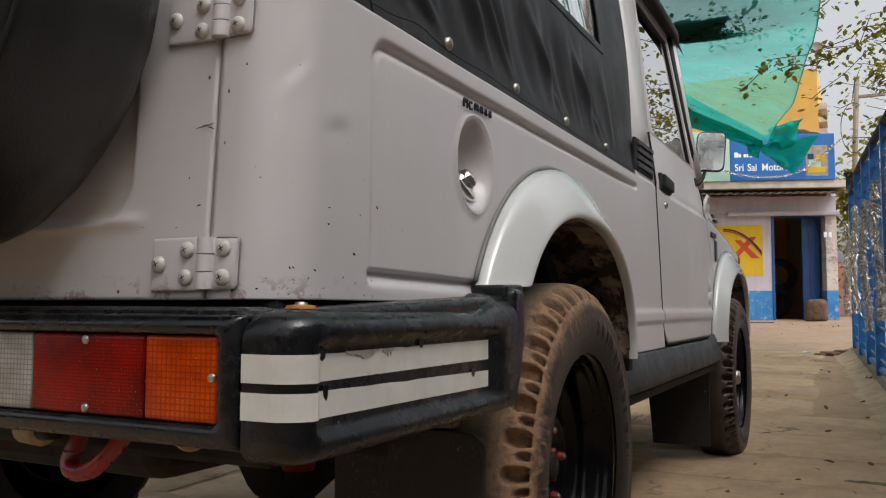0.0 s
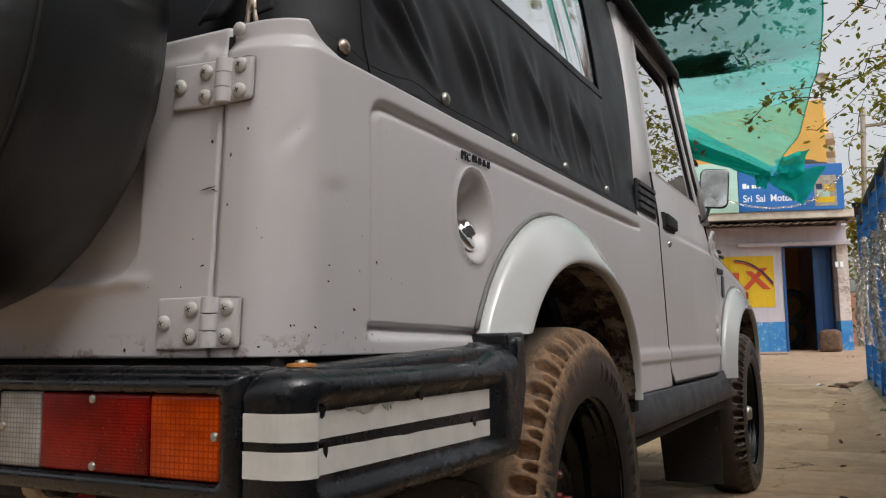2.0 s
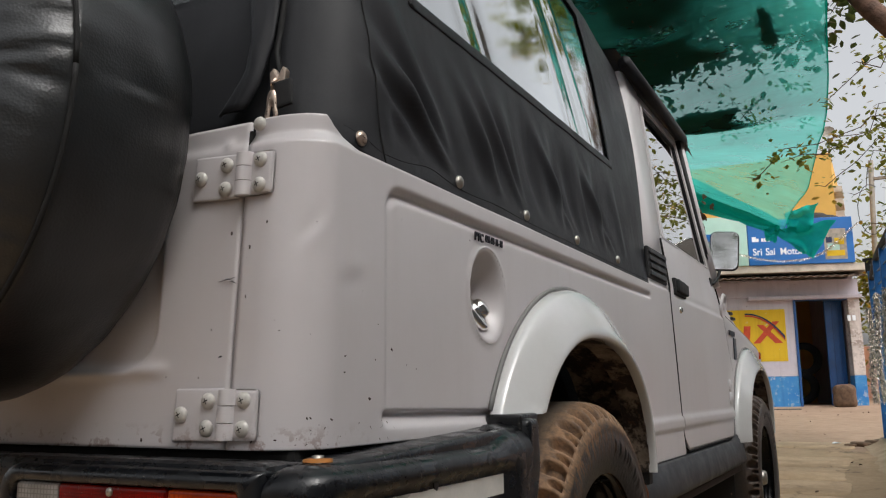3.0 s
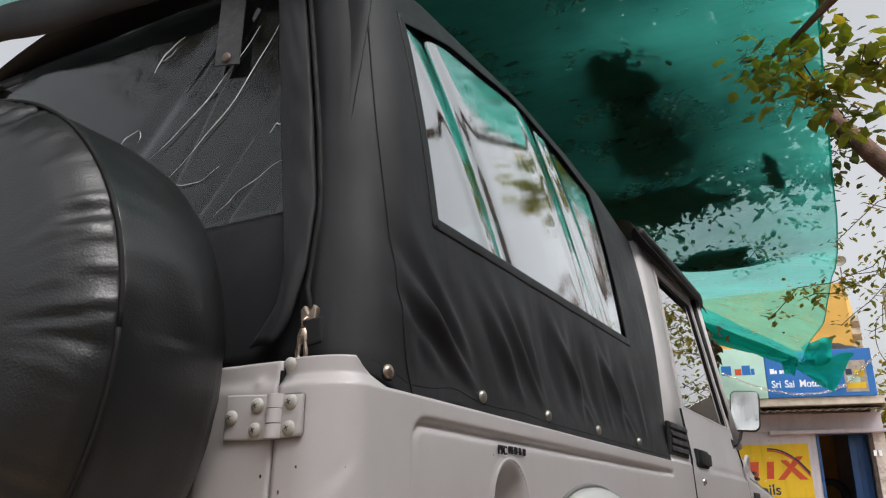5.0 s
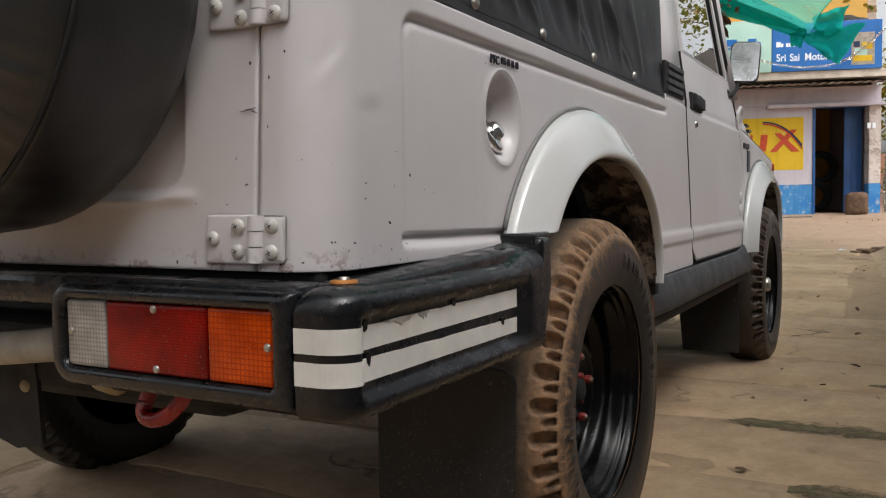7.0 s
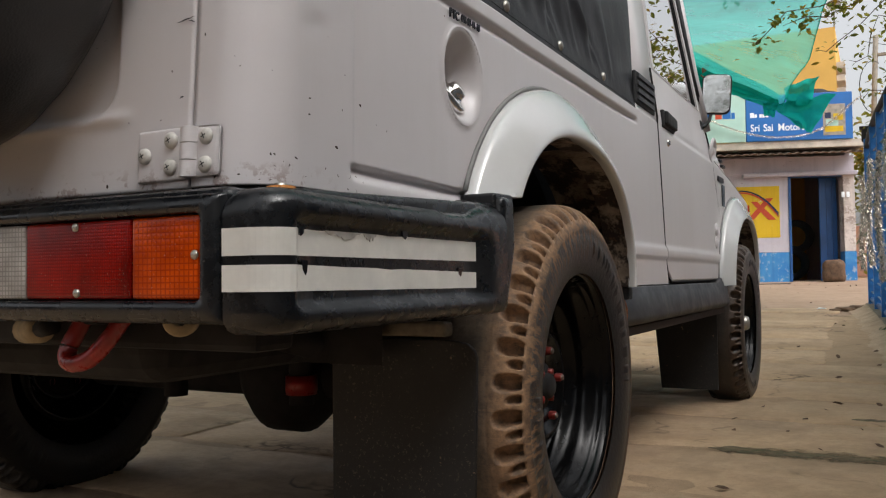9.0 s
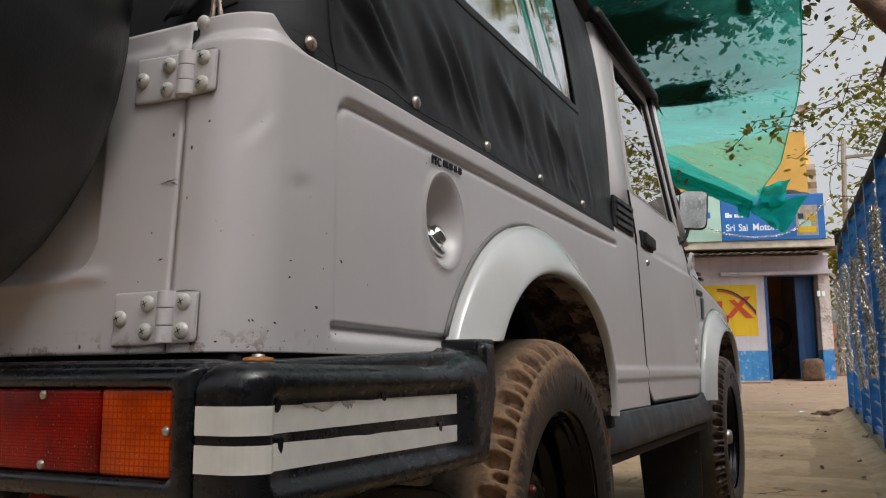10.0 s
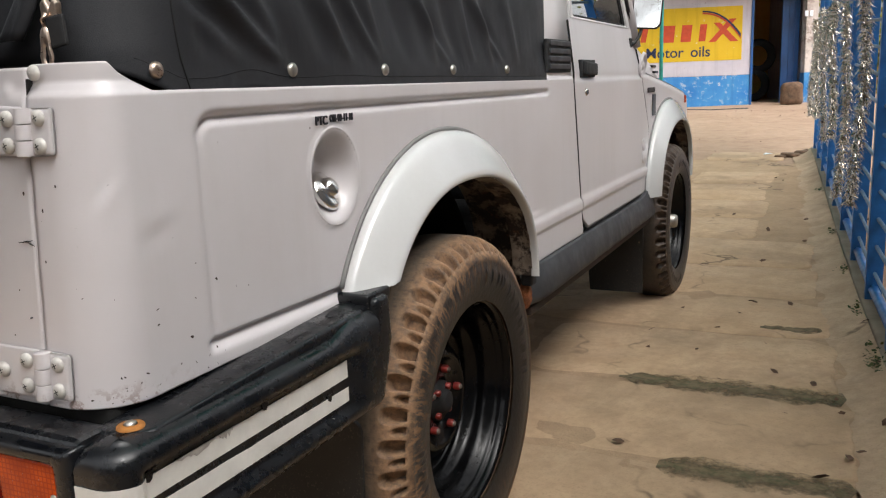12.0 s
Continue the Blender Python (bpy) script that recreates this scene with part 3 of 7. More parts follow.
def ground_fn(x, y):
    rough = 0.012 * noise.noise((x * 0.9, y * 0.9, 0)) + 0.005 * noise.noise((x * 5, y * 5, 3))
    side = 0.06 * sm(0.82, 1.02, x) * (1 - sm(6.5, 7.4, y))
    return (x, y, ground_z(y) - 0.022 + 0.026 * sm(6.0, 7.2, y) + rough + side * 0.4)


xs = [-400, -150, -60, -25, -12] + steps(-7, 6, 0.13) + [12, 25, 60, 150, 400]
ys = [-400, -150, -60, -25, -12] + steps(-5, 17, 0.13) + [20, 25, 40, 80, 160, 500]
ground = tagged(new("ground", grid("ground", ground_fn, xs, ys, SOIL)), "sandy brown trodden soil of the yard", "ground", kind="structure")

# ---- the car: rear axle at y = -0.065, front axle at y = 2.375, right flank at x = 0, left flank at x = -1.40 ----
car = thing("off_road_car", "old greyish white two-door off-road car with a black canvas soft top", "car")
REAR, FRONT, AXLE_Z = -0.042, 2.375, 0.335


def super_arch(a, b, n):
    """Radius of a super-ellipse at an angle, as (cos, sin) multipliers."""
    def at(t):
        c, s = math.cos(t), math.sin(t)
        return a * math.copysign(abs(c) ** (2 / n), c), b * abs(s) ** (2 / n)
    return at


ARCH = {"rear": (-0.065, 0.52, 0.44, 0.475, 0.397), "front": (FRONT - 0.02, 0.52, 0.485, 0.44, 0.385)}


def in_arch(y, z, shrink=0.93):
    for yc, zc, al, ar, b in ARCH.values():
        a = al if y < yc else ar
        if z < zc and abs(y - yc) < a * shrink or ((y - yc) / (a * shrink)) ** 2 + ((z - zc) / (b * shrink)) ** 2 < 1 and z >= zc:
            return True
    return False


L0 = 0.025
CR, CY = 0.075, -0.878      # radius of the rear corner, where the flank begins


def plan(s):
    """The way round the rear corner and along the flank: place and outward normal."""
    l0, la = L0, CR * math.pi / 2
    if s < l0:
        return (-CR - L0 + s, CY - CR, 0.0, -1.0)
    if s < l0 + la:
        a = (s - l0) / CR
        return (-CR + CR * math.sin(a), CY - CR * math.cos(a), math.sin(a), -math.cos(a))
    return (0.0, CY + s - l0 - la, 1.0, 0.0)


def lean(z):
    """The rear face leans forward as it rises."""
    return 0.007 + 0.06 * (z - 0.69)


def gap_y(z):
    return line(z, [(0.50, 0.96), (0.60, 0.93), (0.80, 0.895), (1.0, 0.855), (1.2, 0.862)])


def bump2(y, z, yc, zc, ry, rz, tilt=0.0):
    c, s = math.cos(tilt), math.sin(tilt)
    u, v = ((y - yc) * c + (z - zc) * s) / ry, (-(y - yc) * s + (z - zc) * c) / rz
    return math.exp(-(u * u + v * v))


FUEL_Y, FUEL_Z, FUEL_R = -0.460, 0.870, 0.0675


def flank_depth(y, z):
    """How far the pressed steel lies inside the plane of the flank."""
    d = 0.0
    low = z + 0.004 + 0.016 * (y + 0.775)
    # pressed field between the corner and the wheel arch: a groove with a rounded corner runs round it
    qy, qz = max(0.0, -0.735 - y), max(0.0, z - 0.945)
    edge = 0.038 - math.hypot(qy, qz) if qy or qz else min(y + 0.773, 0.983 - z)
    end = sm(0.622, 0.600, y)
    up = sm(-0.70, -0.76, y)
    d += 0.0035 * sm(0.0, 0.012, edge) * sm(0.62, 0.45, y) * sm(0.680, 0.692, low)
    d += (0.0085 - 0.005 * up * sm(0.97, 0.94, z)) * math.exp(-((edge - 0.006) / 0.0065) ** 2) * end * sm(0.676, 0.692, low)
    d += 0.0085 * sm(0.673, 0.692, low) * sm(0.700, 0.6945, low) * sm(-0.785, -0.768, y) * sm(0.3, 0.2, y)
    # soft swage below the canvas and the sill crease
    d += 0.007 * sm(1.008, 1.020, z)
    d -= 0.006 * sm(0.648, 0.632, z) * sm(0.36, 0.40, y)
    d += 0.005 * sm(0.610, 0.602, z) * sm(0.36, 0.40, y)
    # bowl of the fuel filler
    r = math.hypot(y - FUEL_Y, (z - FUEL_Z) * 0.915)
    if r < FUEL_R + 0.012:
        d += 0.046 * (1 - sm(0.030, FUEL_R - 0.002, r)) - 0.0035 * math.exp(-((r - FUEL_R - 0.002) / 0.004) ** 2)
    # dents and slight waviness of old steel
    d += 0.0017 * bump2(y, z, -0.850, 0.845, 0.022, 0.012, 0.2) - 0.0012 * bump2(y, z, -0.848, 0.868, 0.03, 0.012, 0.3)
    d += 0.0017 * bump2(y, z, -0.930, 0.905, 0.026, 0.008, 0.75) - 0.0017 * bump2(y, z, -0.918, 0.897, 0.024, 0.010, 0.75)
    d += 0.0014 * noise.noise((y * 5, z * 5, 2.0))
    return d


def skin(s, z):
    x, y, nx, ny = plan(s)
    top = line(y, [(-0.900, 1.046), (-0.835, 1.013), (0.9, 1.008)])
    if y > 0.62:
        top = 1.035
    low = 0.655 if y < REAR else 0.528
    z = max(low, z)
    if z > 0.99:
        z = lerp(0.99, top, (z - 0.99) / 0.06)
    if y > 0.5:
        y = min(y, gap_y(z) - 0.004)
    d = flank_depth(y if nx > 0.999 else CY + s - L0 - CR * math.pi / 2, z)
    if z > 1.0 and y < -0.5:
        d += 0.004 * sm(1.018, 1.026, z)
    return (x - nx * d, y - ny * d + lean(z) * max(0.0, -ny), z)


def skin_keep(s, z):
    x, y, nx, ny = plan(s)
    return not (nx > 0.9 and in_arch(y, z))


body = part("quarter_panel", grid("quarter_panel", skin, steps(0, 1.99, 0.006), steps(0.525, 0.669, 0.006) + steps(0.671, 0.700, 0.002) + steps(0.706, 0.952, 0.006) + steps(0.955, 1.05, 0.0028), PAINT, skin_keep), PAINT, car,
            "greyish white pressed steel side with dents and chips")
thicken(body, 0.004)

CRACKS = [(-0.118, 0.8475, 0.013, 0.0016), (-0.109, 0.8445, 0.005, -0.002), (-0.119, 0.758, 0.003, 0.001)]


def chip_mesh(seed, n, s0, s1, z0, z1):
    """Small ragged chips where the paint has come off, lying on the skin."""
    g = random.Random(seed)
    verts, faces = [], []
    for _ in range(n):
        s, z = g.uniform(s0, s1), lerp(z0, z1, g.random() ** 1.7)
        p = Vector(skin(s, z))
        ds = (Vector(skin(s + 0.004, z)) - p).normalized()
        dz = (Vector(skin(s, z + 0.004)) - p).normalized()
        nrm = ds.cross(dz)
        r, tilt, el = g.uniform(0.0006, 0.0020) * (1.8 if g.random() < 0.15 else 1), g.uniform(0, 3), g.uniform(0.2, 0.7)
        k = len(verts)
        for i in range(7):
            a = 2 * math.pi * i / 7
            u, v = r * math.cos(a) * g.uniform(0.7, 1.3), r * el * math.sin(a) * g.uniform(0.7, 1.3)
            verts.append(p + ds * (u * math.cos(tilt) - v * math.sin(tilt)) + dz * (u * math.sin(tilt) + v * math.cos(tilt)) + nrm * 0.0005)
        faces.append(tuple(range(k, k + 7)))
    return mesh_of("paint_chips", verts, faces, RUST_DARK, False)


for seed, n, s0, s1, z0, z1 in ((3, 17, 0.02, 0.34, 0.672, 0.98), (4, 22, 0.03, 0.26, 0.660, 0.695), (5, 3, 0.5, 1.3, 0.72, 1.0)):
    part("paint_chips", chip_mesh(seed, n, s0, s1, z0, z1), RUST_DARK, body)["kind"] = "stuff"
# single chips down the gate's edge and the corner post
for x, z, r, tall in ((-0.116, 0.903, 0.0024, 1.4), (-0.087, 0.884, 0.0019, 1.9), (-0.064, 0.912, 0.0020, 1.2), (-0.201, 0.737, 0.0013, 1.0), (-0.232, 0.664, 0.0026, 1.3), (-0.136, 0.790, 0.0012, 1.6), (-0.088, 0.826, 0.0012, 2.2), (-0.150, 0.735, 0.0014, 1.0)):
    c_ = part("edge_chip", revolve("edge_chip", [(0.0, r * 0.75), (0.0006, r * 0.45), (0.0007, 0.0003)], RUST_DARK, "z", 7), RUST_DARK, body)
    c_.matrix_basis = Matrix.Translation((x, CY - CR + lean(z) - 0.0003, z)) @ Matrix.Rotation(radians(90), 4, 'X') @ Matrix.Diagonal((1, tall, 1, 1))

for x, z, w, sl in CRACKS:
    yc = CY - CR + lean(z) - 0.0006
    pts = [(x + w * q, yc, z + sl * q + 0.0016 * noise.noise((q * 3.1, x * 50, z * 40))) for q in [k / 5 for k in range(-5, 6)]]
    part("paint_crack", tube("paint_crack", pts, 0, INK, 5, [0.0002 + 0.0007 * (1 - abs(k - 5) / 5) for k in range(11)]), INK, body)
# the left flank and the closed box of the body
part("left_flank", box(-1.404, -1.39, -0.86, 2.9, 0.53, 1.01, 0.003), PAINT, car)
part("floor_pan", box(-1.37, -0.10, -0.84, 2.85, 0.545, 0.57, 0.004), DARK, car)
# black bar gives the shaded gap between gate and bumper
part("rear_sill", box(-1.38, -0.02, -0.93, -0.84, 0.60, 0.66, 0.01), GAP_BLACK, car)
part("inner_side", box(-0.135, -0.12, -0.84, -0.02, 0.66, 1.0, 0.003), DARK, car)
# added dark strip: makes the gap under the canvas hem look shaded
part("hem_gap_shade", box(-0.060, -0.050, -0.84, 0.66, 0.97, 1.10), DARK, car)
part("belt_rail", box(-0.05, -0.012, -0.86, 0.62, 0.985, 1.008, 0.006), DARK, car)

# ---- tailgate: pressed sheet with a recessed field ----


def gate(x, z):
    d = 0.0
    dx, dz = max(0.0, x + 0.279, -1.16 - x), max(0.0, 0.797 - z)
    d += 0.014 * sm(0.006, -0.007, math.hypot(dx, dz) - 0.05) * sm(1.06, 1.02, z)
    d -= 0.005 * math.exp(-((z - 0.745) / 0.008) ** 2) * sm(-0.19, -0.23, x)
    d += 0.005 * sm(1.006, 1.022, z) - 0.004 * bump2(x, z, -0.135, 1.018, 0.008, 0.006)
    d += 0.0012 * noise.noise((x * 6, z * 6, 8))
    edge = 0.004 * sm(-0.108, -0.1035, x)
    return (x, CY - CR + d + edge + 0.001 + lean(z), z)


tailgate = part("tailgate", grid("tailgate", gate, steps(-1.30, -0.34, 0.012) + steps(-0.336, -0.1035, 0.004), steps(0.655, 1.043, 0.004), PAINT), PAINT, car,
                "greyish white rear gate with a recessed field")
thicken(tailgate, 0.012)
# black strip drawn in place of the gap's shade
part("gate_gap_shade", solid([(-0.1035, CY - CR + lean(0.655) + 0.004, 0.655), (-0.1035, CY - CR + lean(1.03) + 0.004, 1.03), (-0.1035, CY - CR + 0.06, 1.03), (-0.1035, CY - CR + 0.06, 0.655)], Vector((0.0036, 0, 0))), GAP_BLACK, tailgate, "dark strip for the shade in the gap beside the gate")
left_post = part("rear_post", box(-1.40, -1.305, -0.953, -0.90, 0.655, 1.045, 0.02, 3), PAINT, car)


def tilt_rear(ob):
    """Lays a mesh that was built upright onto the leaning rear face."""
    for v in ob.data.vertices:
        v.co.y += lean(v.co.z)
    return ob


def hinge(z0, z1, slope):
    """Five screws on two leaves with a knuckle between."""
    yb = CY - CR
    zm = (z0 + z1) / 2
    leaf = solid([(-0.179, yb, z0 - 0.002 + slope), (-0.106, yb, z0 - 0.001), (-0.106, yb, z1 + 0.001), (-0.179, yb, z1 + 0.001 + slope)], Vector((0, -0.005, 0)), 0.0035, 3)
    tilt_rear(part("hinge", leaf, PAINT, tailgate, "painted steel hinge with cross-head screws", True))
    tilt_rear(part("hinge_leaf", solid([(-0.092, yb, z0), (-0.057, yb, z0 + 0.001), (-0.057, yb, z1 - 0.001), (-0.092, yb, z1)], Vector((0, -0.006, 0)), 0.0055, 3), PAINT, tailgate, "", True))
    third = (z1 - z0) / 3
    for k in range(3):
        a, b = z0 + third * k + 0.0006, z0 + third * (k + 1) - 0.0006
        tilt_rear(part("knuckle", tube("knuckle", [(-0.0985, yb - 0.005, a + q * (b - a)) for q in (0, 0.03, 0.06, 0.94, 0.97, 1)], 0.0112, PAINT, 16), PAINT, tailgate))
    for x, z in ((-0.166, zm + slope * 0.6), (-0.126, zm + 0.015), (-0.126, zm - 0.015), (-0.0745, zm + 0.0155), (-0.0745, zm - 0.0155)):
        s = part("screw", dome("screw", 0.0095, 0.006, SCREW), SCREW, tailgate, "domed screw head")
        s.matrix_basis = Matrix.Translation((x, yb - 0.0055 + lean(z), z)) @ Matrix.Rotation(radians(90), 4, 'X')
        # dark bars stand for the shade in the cross slots
        for a in (25, 115):
            c = part("screw_slot", box(-0.0036, 0.0036, -0.0005, 0.0005, 0.0042, 0.0063), GAP_BLACK, tailgate)
            c.matrix_basis = s.matrix_basis @ Matrix.Rotation(radians(a), 4, 'Z')


hinge(0.665, 0.722, 0.0)
hinge(0.945, 0.999, 0.004)
cap = part("body_screw", dome("body_screw", 0.009, 0.006, SCREW), STEEL, car)
cap.matrix_basis = Matrix.Translation((-0.087, CY - CR + lean(1.036) + 0.003, 1.036)) @ Matrix.Rotation(radians(90), 4, 'X')

# ---- fuel filler ----
neck = part("fuel_cap", revolve("fuel_cap", [(-0.050, 0.022), (-0.016, 0.022), (-0.014, 0.0225), (-0.013, 0.031), (-0.012, 0.034), (-0.008, 0.0355), (-0.004, 0.0350), (-0.001, 0.033), (0.001, 0.028), (0.002, 0.022), (0.003, 0.0185), (0.006, 0.0175), (0.010, 0.0165), (0.0135, 0.0135), (0.0155, 0.009), (0.0162, 0.004), (0.0163, 0.0004)], CHROME, "x", 48), CHROME, car, "chrome fuel cap in a round recess")
neck.matrix_basis = Matrix.Translation((-0.026, FUEL_Y + 0.012, FUEL_Z - 0.022)) @ Matrix.Rotation(radians(8), 4, "Z") @ Matrix.Rotation(radians(-32), 4, "Y")
part("bowl_shadow_ring", revolve("bowl_shadow_ring", [(0.0008, FUEL_R + 0.001), (0.0030, FUEL_R + 0.0032), (0.0008, FUEL_R + 0.0055)], PAINT, "x", 64), PAINT, car).matrix_basis = Matrix.Translation((-0.003, FUEL_Y, FUEL_Z)) @ Matrix.Diagonal((1, 1, 1.09, 1))
FLANK_TEXT = Matrix.Translation((-0.0010, -0.508, 0.9530)) @ Matrix(((0, 0, 1, 0), (1, 0, 0, 0), (0, 1, 0, 0), (0, 0, 0, 1)))
w1 = text("painted_letters", "PTC", 0.0195, FLANK_TEXT, INK, car, 0.0012, 'LEFT', 0.92)
w1["label"] = "hand-painted black letters PTC"
w2 = text("painted_date", "ON-09-11-18", 0.0165, FLANK_TEXT @ Matrix.Translation((0.040, 0.0030, 0)), INK, car, 0.0012, 'LEFT', 0.62, 1.22)
w2["label"] = "hand-painted black letters with a date"

# ---- wheel arch flares ----


def flare(which, name):
    yc, zc, al, ar, b = ARCH[which]
    n_in = 2.25
    inner_l, inner_r, inner_b = (0.347, 0.412, 0.297) if which == "rear" else (0.40, 0.37, 0.285)
    z_l = 0.680 if which == "rear" else 0.512
    z_r = 0.526 if which == "rear" else 0.512
    prof = [(0.0, 0.0), (0.008, 0.010), (0.03, 0.0165), (0.08, 0.021), (0.25, 0.030), (0.45, 0.039), (0.65, 0.048), (0.80, 0.0545), (0.90, 0.0570), (0.96, 0.0560), (0.985, 0.053), (0.996, 0.048), (1.0, 0.042), (0.996, 0.038)]
    lo = []
    for z_end, a, side in ((z_l, al, -1), (z_r, ar, 1)):
        lo.append((z_end - zc) / b)
    t0, t1 = math.asin(max(-0.02, min(1, lo[0]))), math.asin(max(-0.02, min(1, lo[1])))

    def fn(t, k):
        f, x = prof[int(k)]
        # t runs from the left foot over the top to the right foot
        ang = lerp(math.pi - t0, t1, t)
        c, s = math.cos(ang), math.sin(ang)
        ao = al if c < 0 else ar
        ai = inner_l if c < 0 else inner_r
        yo, zo = yc + ao * c, zc + b * s
        yi = yc + ai * math.copysign(abs(c) ** (2 / n_in), c)
        zi = zc + inner_b * math.copysign(abs(s) ** (2 / n_in), s)
        zi = max(zi, (z_l if c < 0 else z_r) + 0.001)
        return (x * (1 + 0.12 * s), lerp(yo, yi, f), lerp(zo, zi, f))
    ob = part(name, grid(name, fn, steps(0, 1, 0.008), list(range(len(prof))), FLARE_WHITE), FLARE_WHITE, car, "glossy white plastic wheel arch flare")
    # stained inner side of the arch behind the lip
    edge_prof = [(0.993, 0.041), (1.003, 0.028), (1.006, 0.010), (1.0, -0.012)]

    def lining(t, k):
        y, z = fn(t, 9)[1:]
        f, x = edge_prof[int(k)]
        return (x, yc + (y - yc) * f + 0.003 * noise.noise((t * 20, x * 40, 3)), zc + (z - zc) * f)
    part("arch_lining", grid("arch_lining", lining, steps(0.35, 1, 0.012), list(range(len(edge_prof))), ARCH_INNER), ARCH_INNER, ob, "cream and rust stained inner side of the arch")
    # grey rubber strip between flare and flank
    pts = [(0.001, yc + (al if math.cos(a) < 0 else ar) * 1.008 * math.cos(a), zc + b * 1.008 * math.sin(a)) for a in [lerp(math.pi - t0 - 0.02, t1, i / 50) for i in range(51)]]
    part("flare_strip", tube("flare_strip", pts, 0.0042, STRIP_GREY, 8), STRIP_GREY, ob, "grey rubber strip")
    return ob


flare("rear", "rear_flare")
flare("front", "front_flare")

# wheel wells, their shade put into a near-black lining
for yc, r, zt in ((REAR, 0.43, 0.86), (FRONT, 0.43, 0.85)):
    def well(a, x, yc=yc, r=r):
        return (x, yc + r * 1.04 * math.cos(a), AXLE_Z + 0.10 + r * math.sin(a))
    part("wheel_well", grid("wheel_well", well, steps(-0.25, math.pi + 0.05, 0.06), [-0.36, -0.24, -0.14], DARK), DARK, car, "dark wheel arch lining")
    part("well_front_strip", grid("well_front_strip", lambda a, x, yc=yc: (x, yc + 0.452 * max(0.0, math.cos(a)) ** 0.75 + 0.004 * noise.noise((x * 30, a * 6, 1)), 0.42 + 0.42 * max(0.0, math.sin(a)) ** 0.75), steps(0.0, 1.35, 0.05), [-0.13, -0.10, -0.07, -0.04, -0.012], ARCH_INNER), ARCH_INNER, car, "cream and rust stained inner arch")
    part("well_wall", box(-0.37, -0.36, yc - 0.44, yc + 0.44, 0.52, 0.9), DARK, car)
part("flare_end_cap", box(0.004, 0.034, 0.362, 0.402, 0.496, 0.527, 0.006, 3), RUBBER, car, "black rubber cap under the flare")
rust_clump = lumpy("rust_clump", 0.016, 0.018, 0.034, RUST_ORANGE, 5)
part("rust_clump", rust_clump, RUST_ORANGE, car, "flaking orange rust where the sill begins").matrix_basis = Matrix.Translation((0.006, 0.388, 0.464))

# ---- side sill ----
sill_prof = [(-0.03, 0.526), (0.008, 0.526), (0.013, 0.522), (0.014, 0.512), (0.018, 0.508), (0.031, 0.448), (0.027, 0.434), (0.010, 0.426), (-0.06, 0.430)]


def sill(y, k):
    x, z = sill_prof[int(k)]
    tip = sm(0.47, 0.40, y)
    if y > 1.78:
        z = z + 0.03 * sm(1.78, 1.92, y) * (1 if k < 5 else 0)
    return (x - 0.02 * tip, y + (0.05 * (0.53 - z) / 0.1 if y < 0.45 else 0) * -0.4, z)


part("side_sill", grid("side_sill", sill, [0.385, 0.395, 0.41] + steps(0.45, 1.93, 0.08), list(range(len(sill_prof))), SILL_GREY), SILL_GREY, car, "grey black moulded sill")
part("sill_underside", box(-0.12, 0.01, 0.42, 1.93, 0.40, 0.424, 0.006), RUST_DARK, car, "rusty seam under the sill")

# ---- door ----


def tumble(z):
    """Inward lean of the upper side."""
    return -0.135 * max(0.0, z - 1.03)


def door_front(z):
    return line(z, [(0.53, 1.88), (0.62, 1.945), (0.80, 1.935), (1.0, 1.80), (1.2, 1.70)])


def door_fn(u, z):
    y0, y1 = gap_y(z) + 0.004, door_front(z)
    cut = 0.05 * sm(0.60, 0.538, z) ** 2
    y = lerp(y0 + cut, y1 - cut * 0.5, u)
    d = 0.006 * sm(1.000, 1.012, z)
    d -= 0.006 * sm(0.648, 0.632, z)
    d += 0.006 * sm(0.612, 0.603, z)
    d += 0.0008 * noise.noise((y * 5, z * 5, 4))
    e = 0.006 * (sm(0.006, 0.0, u) + sm(0.994, 1.0, u))
    return (tumble(z) - d - e, y, z)


door = part("door", grid("door", door_fn, steps(0, 1, 0.007), steps(0.538, 1.195, 0.007), PAINT), PAINT, car, "greyish white front door with a black handle")
thicken(door, 0.006)
# black tubes along the door's edges, with a black backing, paint the gap's shade
gl = [(-0.0012 + min(0, tumble(z)), gap_y(z), z) for z in steps(0.60, 1.18, 0.03)]
gl = [(-0.001, 1.80, 0.535), (-0.001, 1.00, 0.535), (-0.001, 0.955, 0.55)] + gl
part("door_gap_shade", tube("door_gap_shade", gl, 0.0032, GAP_BLACK, 6), GAP_BLACK, car, "dark line for the shade in the gap round the door")
part("door_gap_shade", tube("door_gap_shade", [(-0.004 + min(0, tumble(z)), door_front(z) + 0.003, z) for z in steps(0.56, 1.16, 0.03)], 0.003, GAP_BLACK, 6), GAP_BLACK, car)
part("door_jamb", box(-0.06, -0.016, 0.82, 1.95, 0.50, 0.99), GAP_BLACK, car)
# flat plate; the recess's shade is its black colour
part("handle_recess_shade", box(-0.012, 0.001, 0.935, 1.092, 1.012, 1.066, 0.004), RUBBER, door, "flat black plate for the shaded handle recess")
hd = part("door_handle", solid([(-0.004, 0.945, 1.022), (-0.004, 1.085, 1.018), (-0.004, 1.085, 1.055), (-0.004, 0.945, 1.062)], Vector((0.016, 0, 0)), 0.006, 3), RUBBER, door, "black plastic pull handle", True)
key = part("door_lock", dome("door_lock", 0.012, 0.006, CHROME), CHROME, door, "chrome keyhole")
key.matrix_basis = Matrix.Translation((0.0005, 0.986, 0.968)) @ Matrix.Rotation(radians(90), 4, 'Y')
part("lock_slot", box(0.006, 0.008, 0.9845, 0.9875, 0.962, 0.974), INK, door)

